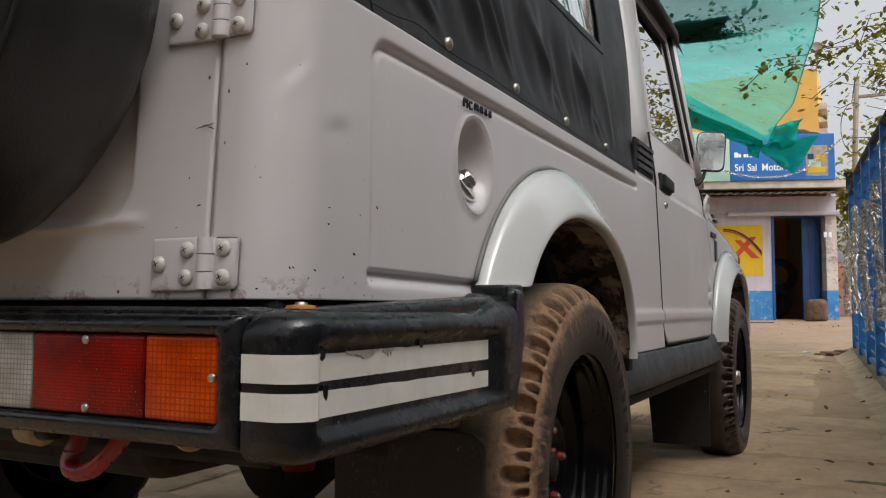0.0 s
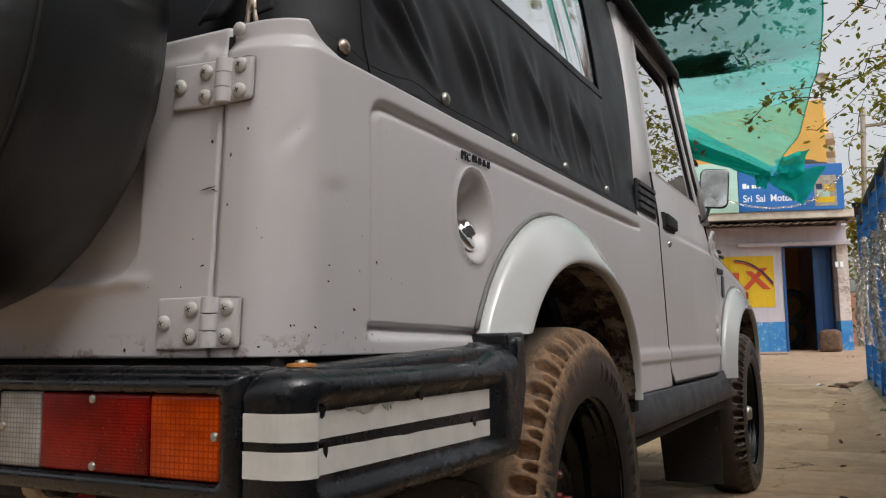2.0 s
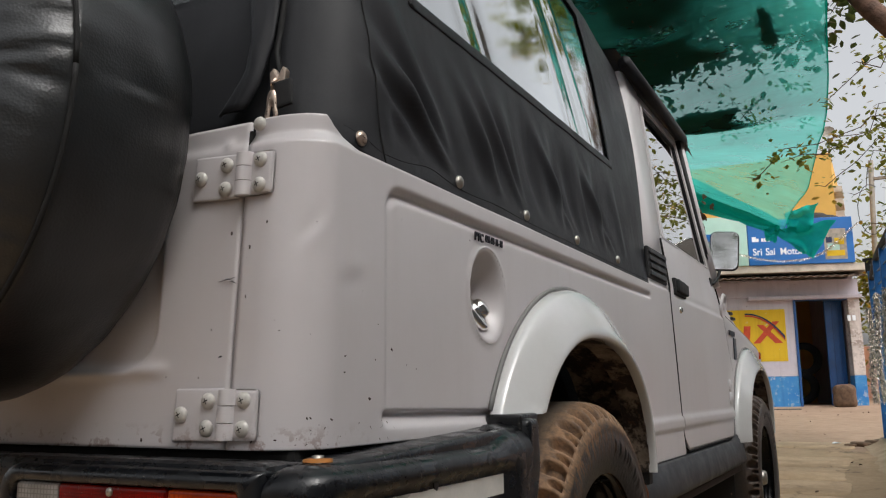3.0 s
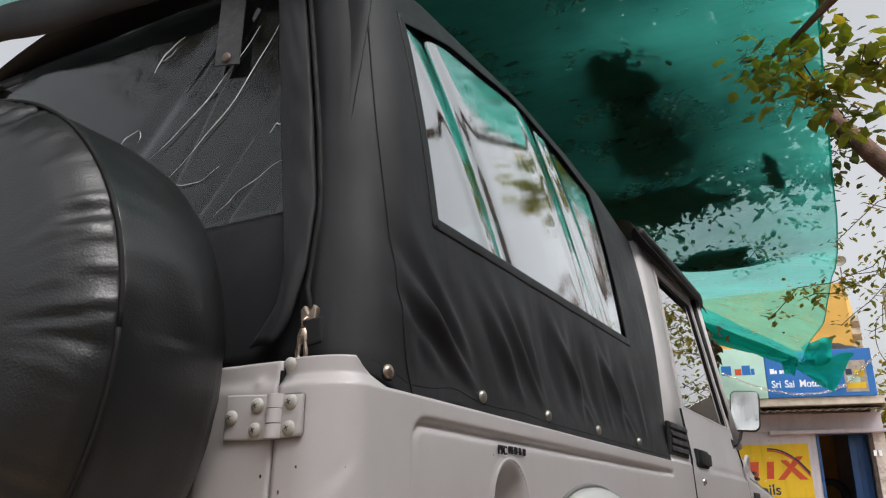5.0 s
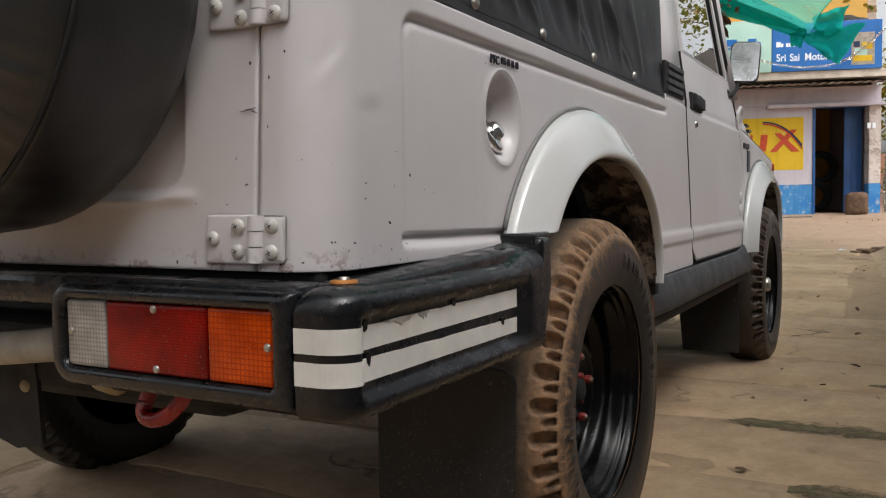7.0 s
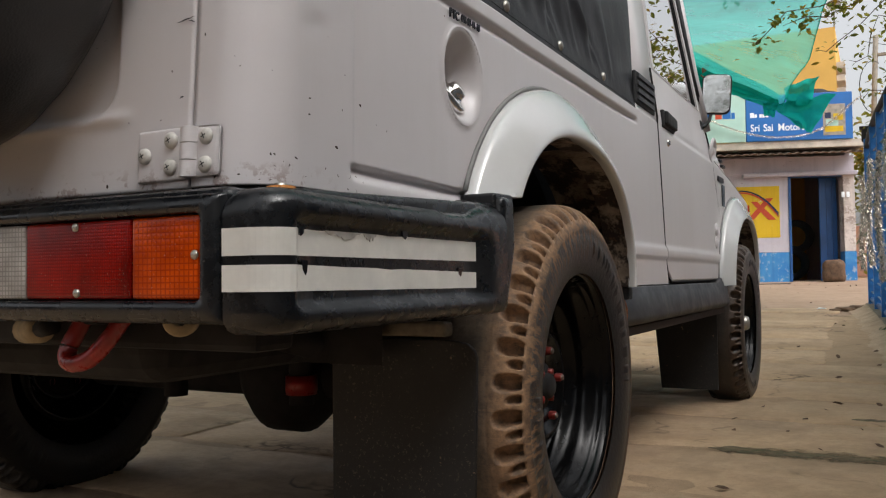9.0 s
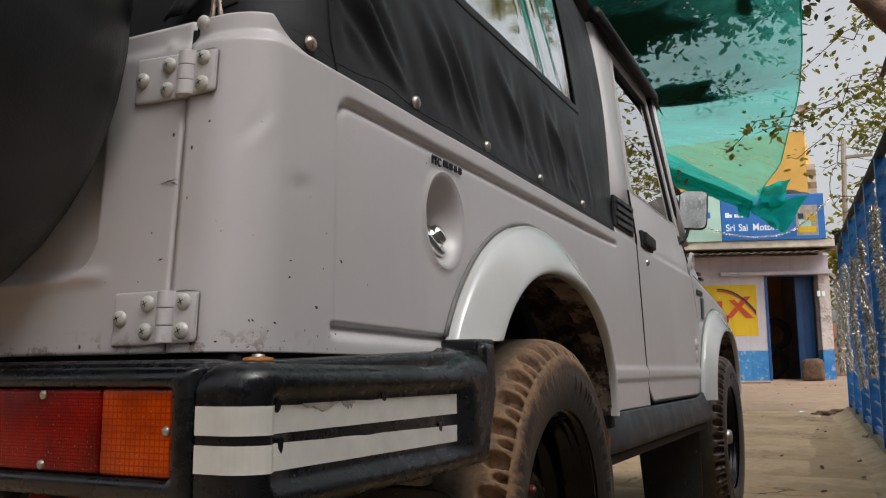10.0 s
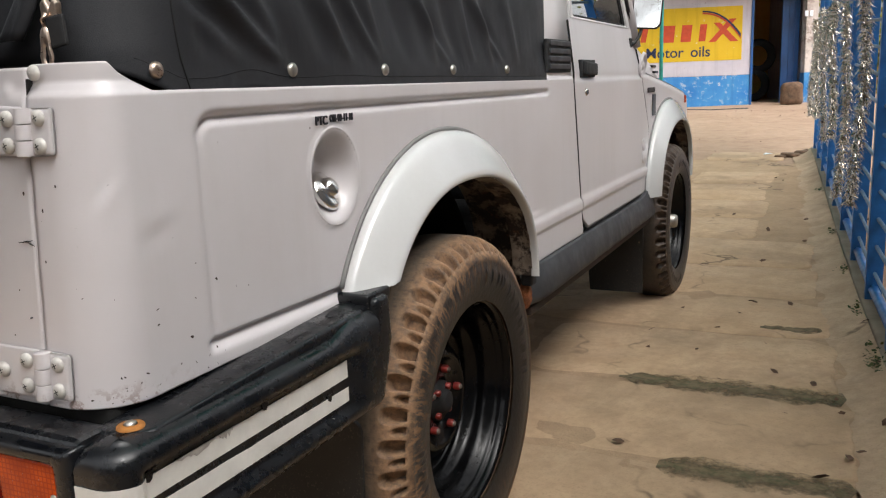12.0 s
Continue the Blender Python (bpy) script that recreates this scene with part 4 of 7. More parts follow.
# window frame, rubber and pane
OUT = [(0.905, 1.185), (0.975, 1.690), (1.515, 1.690), (1.690, 1.185)]
INN = [(0.940, 1.195), (1.000, 1.655), (1.490, 1.655), (1.635, 1.195)]


def ring_frame(name, outer, inner, x_off, depth, material, parent, label=""):
    bm = bmesh.new()
    vo = [bm.verts.new((tumble(z) + x_off, y, z)) for y, z in outer]
    vi = [bm.verts.new((tumble(z) + x_off, y, z)) for y, z in inner]
    n = len(outer)
    fs = [bm.faces.new((vo[i], vo[(i + 1) % n], vi[(i + 1) % n], vi[i])) for i in range(n)]
    r = bmesh.ops.extrude_face_region(bm, geom=fs)
    bmesh.ops.translate(bm, vec=(-depth, 0, 0), verts=[v for v in r["geom"] if isinstance(v, bmesh.types.BMVert)])
    bmesh.ops.recalc_face_normals(bm, faces=bm.faces[:])
    bmesh.ops.bevel(bm, geom=bm.edges[:], offset=0.004, segments=2, affect='EDGES')
    return part(name, bm, material, parent, label)


ring_frame("door_window_frame", OUT, INN, -0.004, 0.03, PAINT, door, "white painted window frame")
INR = [(0.955, 1.203), (1.010, 1.642), (1.482, 1.642), (1.615, 1.203)]
ring_frame("window_rubber", INN, INR, -0.008, 0.015, RUBBER, door, "black rubber window seal")
pane = part("door_pane", solid([(tumble(z) - 0.014, y, z) for y, z in INR], Vector((-0.004, 0, 0))), GLASS, door, "clear door glass")
pane.visible_shadow = False

# B pillar with a black air vent
pil = [(0.0, 0.615, 1.0), (0.0, 0.850, 1.0), (tumble(1.185), 0.893, 1.185), (tumble(1.70), 0.965, 1.70), (tumble(1.72), 0.795, 1.72), (tumble(1.2), 0.66, 1.2)]
bm = bmesh.new()
vv = [bm.verts.new((x - 0.005, y, z)) for x, y, z in pil]
for q in ((0, 1, 2, 5), (5, 2, 3, 4)):
    bm.faces.new([vv[i] for i in q])
r = bmesh.ops.extrude_face_region(bm, geom=bm.faces[:])
bmesh.ops.translate(bm, vec=(-0.04, 0, 0), verts=[v for v in r["geom"] if isinstance(v, bmesh.types.BMVert)])
bmesh.ops.recalc_face_normals(bm, faces=bm.faces[:])
bmesh.ops.bevel(bm, geom=bm.edges[:], offset=0.008, segments=3, affect='EDGES')
pillar = part("door_pillar", bm, PAINT, car, "greyish white pillar behind the door", True)
vent = part("air_vent", box(-0.012, -0.002, 0.61, 0.835, 1.028, 1.118, 0.004), RUBBER, pillar, "black slotted air vent")
for i in range(4):
    z = 1.040 + i * 0.021
    part("vent_slat", solid([(-0.004, 0.63, z), (-0.004, 0.82, z), (-0.004, 0.815, z + 0.013), (-0.004, 0.632, z + 0.013)], Vector((0.007, 0, -0.003)), 0.002), SILL_GREY, pillar)

# A pillar, windscreen, cowl, bonnet, front wing
part("windscreen_pillar", tube("windscreen_pillar", [(-0.02, 1.745, 1.12), (-0.055, 1.675, 1.35), (-0.10, 1.58, 1.70)], 0.024, PAINT, 10), PAINT, car)
part("windscreen_rubber", tube("windscreen_rubber", [(-0.022, 1.722, 1.17), (-0.05, 1.655, 1.35), (-0.092, 1.555, 1.69)], 0.011, RUBBER, 8), RUBBER, car)
scr = part("windscreen", solid([(-0.05, 1.735, 1.14), (-1.35, 1.735, 1.14), (-1.29, 1.60, 1.70), (-0.11, 1.60, 1.70)], Vector((0, 0.005, 0))), GLASS, car)
scr.visible_shadow = False
part("left_screen_pillar", tube("left_screen_pillar", [(-1.38, 1.745, 1.12), (-1.30, 1.58, 1.70)], 0.024, PAINT, 10), PAINT, car)


def wing_top(y):
    return line(y, [(1.75, 1.035), (2.41, 0.972), (2.81, 0.925), (2.95, 0.88)])


def wing_fn(y, z):
    z = min(z, wing_top(y))
    yy = max(y, door_front(z) + 0.006)
    d = 0.01 * sm(wing_top(y) - 0.02, wing_top(y), z) + 0.05 * sm(2.85, 3.0, y) ** 2
    d -= 0.006 * sm(0.648, 0.632, z) - 0.006 * sm(0.612, 0.603, z)
    return (-0.002 - d, yy, z)


wing = part("front_wing", grid("front_wing", wing_fn, steps(1.70, 2.98, 0.01), steps(0.528, 1.04, 0.008), PAINT, lambda y, z: not in_arch(y, z)), PAINT, car, "greyish white front wing")
thicken(wing, 0.004)


def bonnet(x, y):
    crown = 0.05 * (1 - (2 * (x + 0.70) / 1.38) ** 4)
    return (x, y, wing_top(y) + crown * sm(-0.005, -0.06, x) * 1.0 + 0.002)


part("bonnet", grid("bonnet", bonnet, steps(-1.395, -0.010, 0.03), steps(1.74, 2.98, 0.04), PAINT), PAINT, car, "greyish white bonnet")
part("front_panel", box(-1.38, -0.05, 2.95, 2.99, 0.5, 0.9, 0.01), PAINT, car)
part("front_bumper", box(-1.38, -0.04, 2.98, 3.12, 0.45, 0.58, 0.03, 3), PLASTIC, car)
cowl = part("cowl_side", solid([(-0.012, 1.76, 1.03), (-0.012, 2.22, 0.995), (-0.05, 2.20, 1.062), (-0.05, 1.92, 1.118), (-0.04, 1.76, 1.16)], Vector((-0.25, 0, 0)), 0.012, 3), PAINT, car, "white cowl with two slots", True)
for i in range(2):
    part("cowl_slot", box(-0.026, -0.010, 2.085, 2.150, 1.020 + i * 0.024, 1.031 + i * 0.024, 0.002), INK, cowl).matrix_basis = Matrix.Translation((0.004 - i * 0.010, 0, 0))
emb = part("round_emblem", revolve("round_emblem", [(0.0, 0.055), (0.008, 0.052), (0.011, 0.042), (0.003, 0.036), (0.003, 0.018), (0.010, 0.012), (0.011, 0.0005)], PAINT, "x", 24), PAINT, car, "round pressed emblem")
emb.matrix_basis = Matrix.Translation((-0.004, 1.80, 1.050)) @ Matrix.Rotation(radians(8), 4, 'Y')
for i, (y0, y1, z0, z1) in enumerate(((1.90, 2.04, 0.963, 0.983), (2.00, 2.06, 0.865, 0.955))):
    part("model_badge", box(0.0, 0.003, y0, y1, z0 - 0.02, z1 - 0.02, 0.001), BADGE if i else INK, car, "dark model decal")
for i in range(2):
    e2 = part("wing_emblem", revolve("wing_emblem", [(0.0, 0.026), (0.006, 0.022), (0.004, 0.014), (0.009, 0.008), (0.009, 0.0005)], PAINT, "x", 18), PAINT, car, "small raised emblem")
    e2.matrix_basis = Matrix.Translation((0.0, 1.83, 0.737 - i * 0.050))
part("side_marker", box(-0.012, 0.005, 2.80, 2.828, 0.872, 0.908, 0.004), AMBER, car, "small orange marker lamp")

# door mirror on a bent stalk


def round_plate(w, h, r, y, depth, bevel):
    """An upright plate with rounded corners, centred on the origin."""
    pts = []
    for cx, cz, a0 in ((w / 2 - r, h / 2 - r, 0), (-w / 2 + r, h / 2 - r, 90), (-w / 2 + r, -h / 2 + r, 180), (w / 2 - r, -h / 2 + r, 270)):
        pts += [(cx + r * math.cos(radians(a0 + k * 15)), y, cz + r * math.sin(radians(a0 + k * 15))) for k in range(7)]
    return solid(pts, Vector((0, depth, 0)), bevel)


mir = part("door_mirror", round_plate(0.112, 0.160, 0.026, 0.0, 0.020, 0.004), RUBBER, car, "black framed door mirror on a stalk", True)
mir.matrix_basis = Matrix.Translation((0.028, 1.748, 1.268)) @ Matrix.Rotation(radians(8), 4, 'Z') @ Matrix.Rotation(radians(-4), 4, 'X') @ Matrix.Rotation(radians(5), 4, 'Y')
part("mirror_glass", round_plate(0.104, 0.152, 0.023, -0.0022, 0.004, 0.0008), MIRROR, mir, "mirror glass")
mount = part("mirror_mount", box(-0.045, -0.018, 1.655, 1.705, 1.075, 1.155, 0.008), RUBBER, car)
part("mirror_stalk", tube("mirror_stalk", [(-0.035, 1.685, 1.125), (-0.012, 1.70, 1.135), (0.0, 1.73, 1.16), (0.010, 1.765, 1.215)], 0.007, RUBBER, 8), RUBBER, mount)


# ---- rear bumper: black plastic corner unit with lamps, stripes, shelf and end block ----
bumper = part("rear_bumper", box(-1.40, 0.0, -1.000, -0.945, 0.606, 0.647, 0.016, 4), PLASTIC, car, "scuffed black bumper with white stripes")
part("lamp_backing", box(-0.384, -0.004, -0.985, -0.94, 0.525, 0.62), PLASTIC, bumper)


def rounded(x0, x1, z0, z1, r_left, r_right):
    """Outline of a panel with rounded corners, 9 points a corner."""
    out = []
    for cx, cz, a0, r in ((x1, z1, 0, r_right), (x0, z1, 90, r_left), (x0, z0, 180, r_left), (x1, z0, 270, r_right)):
        for k in range(9):
            a = radians(a0 + k * 11.25)
            out.append((cx + (r if cx == x0 else -r) + r * math.cos(a), cz + (r if cz == z0 else -r) + r * math.sin(a)))
    return out


BEZEL_IN = rounded(-0.3705, -0.0285, 0.5322, 0.6195, 0.014, 0.008)
BEZEL_OUT = rounded(-0.3995, -0.0005, 0.5080, 0.6400, 0.034, 0.004)
BEZEL_SEC = [(0.0, -0.990), (0.02, -1.0085), (0.10, -1.0120), (0.30, -1.0135), (0.70, -1.0125), (0.90, -1.0080), (1.0, -0.998), (1.0, -0.952)]


def bezel(i, k):
    f, y = BEZEL_SEC[int(k)]
    (ax, az), (bx, bz) = BEZEL_IN[int(i)], BEZEL_OUT[int(i)]
    return (lerp(ax, bx, f), y, lerp(az, bz, f))


part("lamp_bezel", grid("lamp_bezel", bezel, list(range(36)), list(range(len(BEZEL_SEC))), PLASTIC, close_u=True), PLASTIC, bumper, "scuffed black bezel round the lamp")

# outline of the wrapped corner in plan, and its upright section
RUN = [(0.002, -1.010), (0.007, -1.010), (0.016, -1.010)] + [(0.030 + 0.041 * math.sin(a), -0.969 - 0.041 * math.cos(a)) for a in [radians(d) for d in range(0, 91, 9)]] + [(0.072, y) for y in steps(-0.94, -0.47, 0.03)]
SEC = [(-0.055, 0.645), (-0.030, 0.644), (-0.014, 0.641), (-0.004, 0.634), (0.0, 0.625), (-0.001, 0.616), (-0.011, 0.610), (-0.012, 0.604), (-0.012, 0.534), (-0.011, 0.528), (-0.001, 0.522), (0.0, 0.512), (-0.006, 0.503), (-0.018, 0.498), (-0.055, 0.498)]
FLAT = [(-0.055, 0.653), (-0.030, 0.652), (-0.014, 0.648), (-0.004, 0.639), (0.0, 0.628), (0.0, 0.616), (0.0, 0.610), (0.0, 0.604), (0.0, 0.534), (0.0, 0.528), (0.0, 0.522), (0.0, 0.512), (-0.006, 0.503), (-0.018, 0.498), (-0.055, 0.498)]


def run_at(i):
    i = int(i)
    x, y = RUN[i]
    a, b = RUN[max(0, i - 1)], RUN[min(len(RUN) - 1, i + 1)]
    t = Vector((b[0] - a[0], b[1] - a[1])).normalized()
    return x, y, t.y, -t.x


def wrap(i, k):
    x, y, nx, ny = run_at(i)
    hollow = sm(-0.985, -0.965, y) * sm(-0.535, -0.55, y) * sm(0.055, 0.068, x)
    d = lerp(FLAT[int(k)][0], SEC[int(k)][0], hollow)
    z = SEC[int(k)][1]
    if y > -0.60 and k <= 4:
        z += 0.024 * sm(-0.60, -0.52, y) * (1 - k / 5)
    if i < 2 and k <= 4:
        z -= (0.007, 0.002)[int(i)]
    return (x + nx * d, y + ny * d, z)


corner = part("bumper_corner", grid("bumper_corner", wrap, list(range(len(RUN))), list(range(len(SEC))), PLASTIC), PLASTIC, bumper, "scuffed black corner of the bumper")
part("bumper_shelf", solid([(-0.02, -0.965, 0.615), (0.035, -0.965, 0.615), (0.052, -0.94, 0.615), (0.052, -0.46, 0.636), (-0.02, -0.46, 0.636)], Vector((0, 0, 0.030)), 0.008, 3), PLASTIC, bumper, "", True)
part("bumper_end", solid([(0.005, -0.48, 0.50), (0.005, -0.470, 0.676), (0.005, -0.425, 0.676), (0.005, -0.420, 0.60), (0.005, -0.455, 0.50)], Vector((0.062, 0, 0)), 0.012, 4), PLASTIC, bumper, "", True)
part("flare_foot", solid([(-0.005, -0.475, 0.655), (-0.005, -0.475, 0.682), (-0.005, -0.40, 0.684), (-0.005, -0.405, 0.655)], Vector((0.060, 0, 0)), 0.006, 3), PLASTIC, bumper, "", True)


def stripe(z0, z1, name):
    verts, faces = [], []
    pts = []
    for i in range(len(RUN)):
        x, y, nx, ny = run_at(i)
        if y > -0.548:
            break
        hollow = sm(-0.985, -0.965, y) * sm(0.055, 0.068, x)
        d = lerp(0.0008, -0.0112, hollow)
        pts.append((x + nx * d, y + ny * d, y))
    for j, (x, y, yy) in enumerate(pts):
        rag = 0.004 * max(0, noise.noise((yy * 60, z0 * 50, 1))) if -0.95 < yy < -0.78 else 0
        sink = 0.016 * max(0.0, yy + 0.97) if z0 < 0.56 else 0.0
        verts += [(x, y, z0 - sink * 0.4), (x, y, z1 - rag - sink)]
        if j:
            a = 2 * j
            faces.append((a - 2, a, a + 1, a - 1))
    s = part(name, mesh_of(name, verts, faces, TAPE_WHITE, False), TAPE_WHITE, bumper, "white tape stripe, torn and stained")
    thicken(s, 0.0006, 1.0)


stripe(0.5755, 0.6025, "stripe")
stripe(0.5405, 0.5665, "stripe")
for y, z, w, h in ((-0.967, 0.601, 0.010, 0.006), (-0.958, 0.565, 0.005, 0.009), (-0.76, 0.603, 0.006, 0.004), (-0.61, 0.560, 0.006, 0.006)):
    part("stripe_tear", solid([(0.0606, y - w, z + 0.006), (0.0606, y + w, z + 0.006), (0.0606, y + w * 0.75, z - h * 0.45), (0.0606, y + w * 0.3, z - h), (0.0606, y - w * 0.15, z - h * 0.75), (0.0606, y - w * 0.7, z - h * 0.4)], Vector((0.0014, 0, 0))), PLASTIC, bumper)
g_peel = random.Random(12)
for y, z, w in ((-0.890, 0.6025, 0.034), (-0.838, 0.6025, 0.014)):
    rim_ = [(0.0612, y + w * q, z - g_peel.uniform(0.003, 0.010) * (1 - q * q) - 0.0005) for q in [k / 7 for k in range(-7, 8)]]
    part("stripe_peel", solid([(0.0612, y + w, z)] + [(0.0612, y - w, z)] + rim_, Vector((0.0012, 0, 0.0))), TAPE_OLD, bumper, "curled dirty scrap of tape")
wash = part("rusted_washer", revolve("rusted_washer", [(0.0, 0.016), (0.003, 0.015), (0.004, 0.008)], ORANGE_RUST, "z", 20), ORANGE_RUST, bumper, "orange rusted washer with a bolt")
wash.matrix_basis = Matrix.Translation((0.022, -0.945, 0.6455))
part("washer_bolt", revolve("washer_bolt", [(0.002, 0.007), (0.0062, 0.007), (0.0072, 0.0005)], STEEL, "z", 6), STEEL, wash)

# lamp lenses with their screws
lamp = part("tail_lamp", box(-0.371, -0.0275, -1.003, -0.985, 0.531, 0.620, 0.006, 3), DARK, bumper, "tail lamp with clear, red and amber lenses")
for nm, x0, x1, m in (("reversing_lens", -0.369, -0.2965, WHITE_LENS), ("brake_lens", -0.2955, -0.1270, RED_LENS), ("indicator_lens", -0.126, -0.0295, AMBER)):
    part(nm, box(x0, x1, -1.0075, -0.993, 0.533, 0.6185, 0.005, 3), m, bumper, "ribbed lamp lens", True)
for x, z in ((-0.211, 0.612), (-0.209, 0.5400), (-0.0365, 0.578), (-0.360, 0.578)):
    s = part("lens_screw", dome("lens_screw", 0.0050, 0.0030, STEEL), STEEL, bumper)
    s.matrix_basis = Matrix.Translation((x, -1.0075, z)) @ Matrix.Rotation(radians(90), 4, 'X')

# ---- wheels ----


AXLE_H = AXLE_Z - 0.003


def tyre_mesh(turn, n_seg, material, flip=False):
    """A lug tyre, free radius 0.362, pressed flat where it stands on the ground."""
    w, top = 0.098, 0.362
    side = []
    for i in range(15):
        f = i / 14
        side.append((w * (0.78 + 0.165 * math.sin(math.pi * (0.06 + f * 0.80)) ** 0.80), 0.224 + 0.106 * f))
    prof = [(-x, r) for x, r in side]
    for i in range(1, 72):
        f = i / 72
        prof.append((lerp(-w * 0.85, w * 0.85, f), top - 0.028 * abs(2 * f - 1) ** 4.5))
    prof += side[::-1]
    n_lug = 38
    ct, st = math.cos(radians(turn)), math.sin(radians(turn))

    def fn(a, k):
        x, r = prof[int(k)]
        e = abs(x) / (w * 0.88)
        s = 1 if x > 0 else -1
        ph = (a * n_lug / (2 * math.pi) + (0.5 if s < 0 else 0)) % 1.0
        if r > 0.3305:
            # one row of oval scoops near the shoulder, short closed notches between them, a plain band in the middle
            q1 = (ph - 0.32 + 0.10 * (e - 0.7)) / 0.262
            q2 = (ph - 0.80 + 0.20 * (e - 0.85)) / (0.135 - 0.03 * sm(0.90, 0.74, e))
            d1 = abs(q1) ** 2.4 + abs((e - 0.770) / 0.250) ** 3.0
            d2 = abs(q2) ** 2.4 + abs((e - 0.880) / 0.125) ** 3
            depth = 0.033 * sm(1.0, 0.62, d1) * (0.85 + 0.25 * q1) + 0.026 * sm(1.0, 0.60, d2)
            depth -= 0.0014 * sm(0.25, 0.0, abs(d2 - 1.2)) * sm(0.80, 0.90, e)
            depth += 0.0008 * sm(0.03, 0.0, abs(e - 0.40))
            r -= depth * sm(0.3315, 0.339, r)
        else:
            x += s * 0.0034 * (sm(0.0045, 0.001, abs(r - 0.316)) + sm(0.003, 0.001, abs(r - 0.243)))
            letters = sm(0.015, 0.009, abs(r - 0.276)) * (1 if math.sin(a * 2 + 0.5) > 0.1 else 0)
            x += s * 0.0028 * letters * (1 if (a * 47 / (2 * math.pi)) % 1.0 < 0.62 and math.sin(a * 31) > -0.75 else 0)
        y, z = r * math.cos(a), r * math.sin(a)
        down = y * st + z * ct          # height once the wheel is turned
        if down < -AXLE_H:
            give = -AXLE_H - down
            y, z = y + give * st, z + give * ct
            x += s * give * 0.25 * (1 if r < 0.34 else 0)
        return (x, y, z)
    return grid("tyre", fn, [2 * math.pi * i / n_seg for i in range(n_seg)], list(range(len(prof))), material, close_u=True)


RIM_PROF = [(0.050, 0.225), (0.066, 0.229), (0.073, 0.227), (0.074, 0.223), (0.068, 0.218), (0.058, 0.2155), (0.052, 0.2145), (0.050, 0.2120)]
for i_ in range(19):
    # three broad rolled ridges down the barrel
    f_ = i_ / 18
    RIM_PROF.append((lerp(0.044, -0.034, f_), lerp(0.2100, 0.1790, f_) + 0.0030 * math.cos(f_ * 3.4 * math.pi) * (0.4 + 0.6 * f_)))
RIM_PROF += [(-0.040, 0.172), (-0.046, 0.166), (-0.048, 0.156), (-0.042, 0.145), (-0.026, 0.134), (-0.008, 0.122), (0.003, 0.111), (0.007, 0.101), (0.003, 0.092), (-0.002, 0.086), (-0.002, 0.052), (-0.010, 0.046), (-0.04, 0.044), (-0.045, 0.0005)]
RIM_ME = revolve("rim", RIM_PROF, RIM, "x", 96)
NUT_ME = revolve("wheel_nut", [(-0.010, 0.0088), (0.004, 0.0088), (0.0055, 0.0078), (0.0055, 0.0045)], RED_PAINT, "x", 6)
STUD_ME = revolve("stud_end", [(0.000, 0.0060), (0.0080, 0.0058), (0.0092, 0.0044), (0.0094, 0.0005)], STUD, "x", 12)
BOLT_ME = revolve("hub_bolt", [(-0.008, 0.0075), (0.004, 0.0075), (0.006, 0.0005)], RED_PAINT, "x", 6)
HUB_ME = revolve("hub", [(-0.04, 0.045), (-0.002, 0.045), (0.000, 0.028), (0.014, 0.024), (0.018, 0.018), (0.019, 0.0005)], DARK, "x", 28)
FHUB_ME = revolve("hub_cap", [(-0.03, 0.036), (0.066, 0.032), (0.076, 0.026), (0.078, 0.0005)], STEEL, "x", 28)


def wheel(name, x, y, turn, flip=False, front=False):
    m = Matrix.Translation((x, y, AXLE_Z)) @ Matrix.Rotation(radians(turn), 4, 'X')
    if flip:
        m = m @ Matrix.Rotation(math.pi, 4, 'Z')
    muddy = name == "rear_wheel"
    mat = TYRE if muddy else TYRE_BLACK if flip else TYRE_DUSTY
    w = part(name, tyre_mesh(turn, 1140 if muddy else 532, mat), mat, car, "lug tyre caked with dry clay" if muddy else "dusty black lug tyre")
    w.matrix_basis = m
    part("rim", RIM_ME, RIM, w, "glossy black steel rim")
    if muddy:
        part("bead_dust", revolve("bead_dust", [(0.0725, 0.2245), (0.0745, 0.2262), (0.0725, 0.2280)], BEAD_CLAY, "x", 96), BEAD_CLAY, w, "thin line of dried clay round the rim")
    part("hub", FHUB_ME if front else HUB_ME, DARK, w, "steel hub")
    for i in range(5):
        a = 2 * math.pi * i / 5
        for nm, me in (("wheel_nut", NUT_ME), ("stud_end", STUD_ME)):
            nn = part(nm, me, RED_PAINT, w, "red painted wheel nut" if nm == "wheel_nut" else "")
            nn.matrix_basis = Matrix.Translation((0.006, 0.070 * math.cos(a), 0.070 * math.sin(a)))
    if not front:
        for i in range(4):
            a = 2 * math.pi * (i + 0.4) / 4
            nn = part("hub_bolt", BOLT_ME, RED_PAINT, w, "red painted hub bolt")
            nn.matrix_basis = Matrix.Translation((0.004, 0.036 * math.cos(a), 0.036 * math.sin(a)))
    return w


WX = -0.030
wheel("rear_wheel", WX, REAR - 0.008, 8)
wheel("front_wheel", WX, FRONT, 31, front=True)
wheel("left_rear_wheel", -1.46, REAR, 50, True)
wheel("left_front_wheel", -1.35, FRONT, 12, True, True)

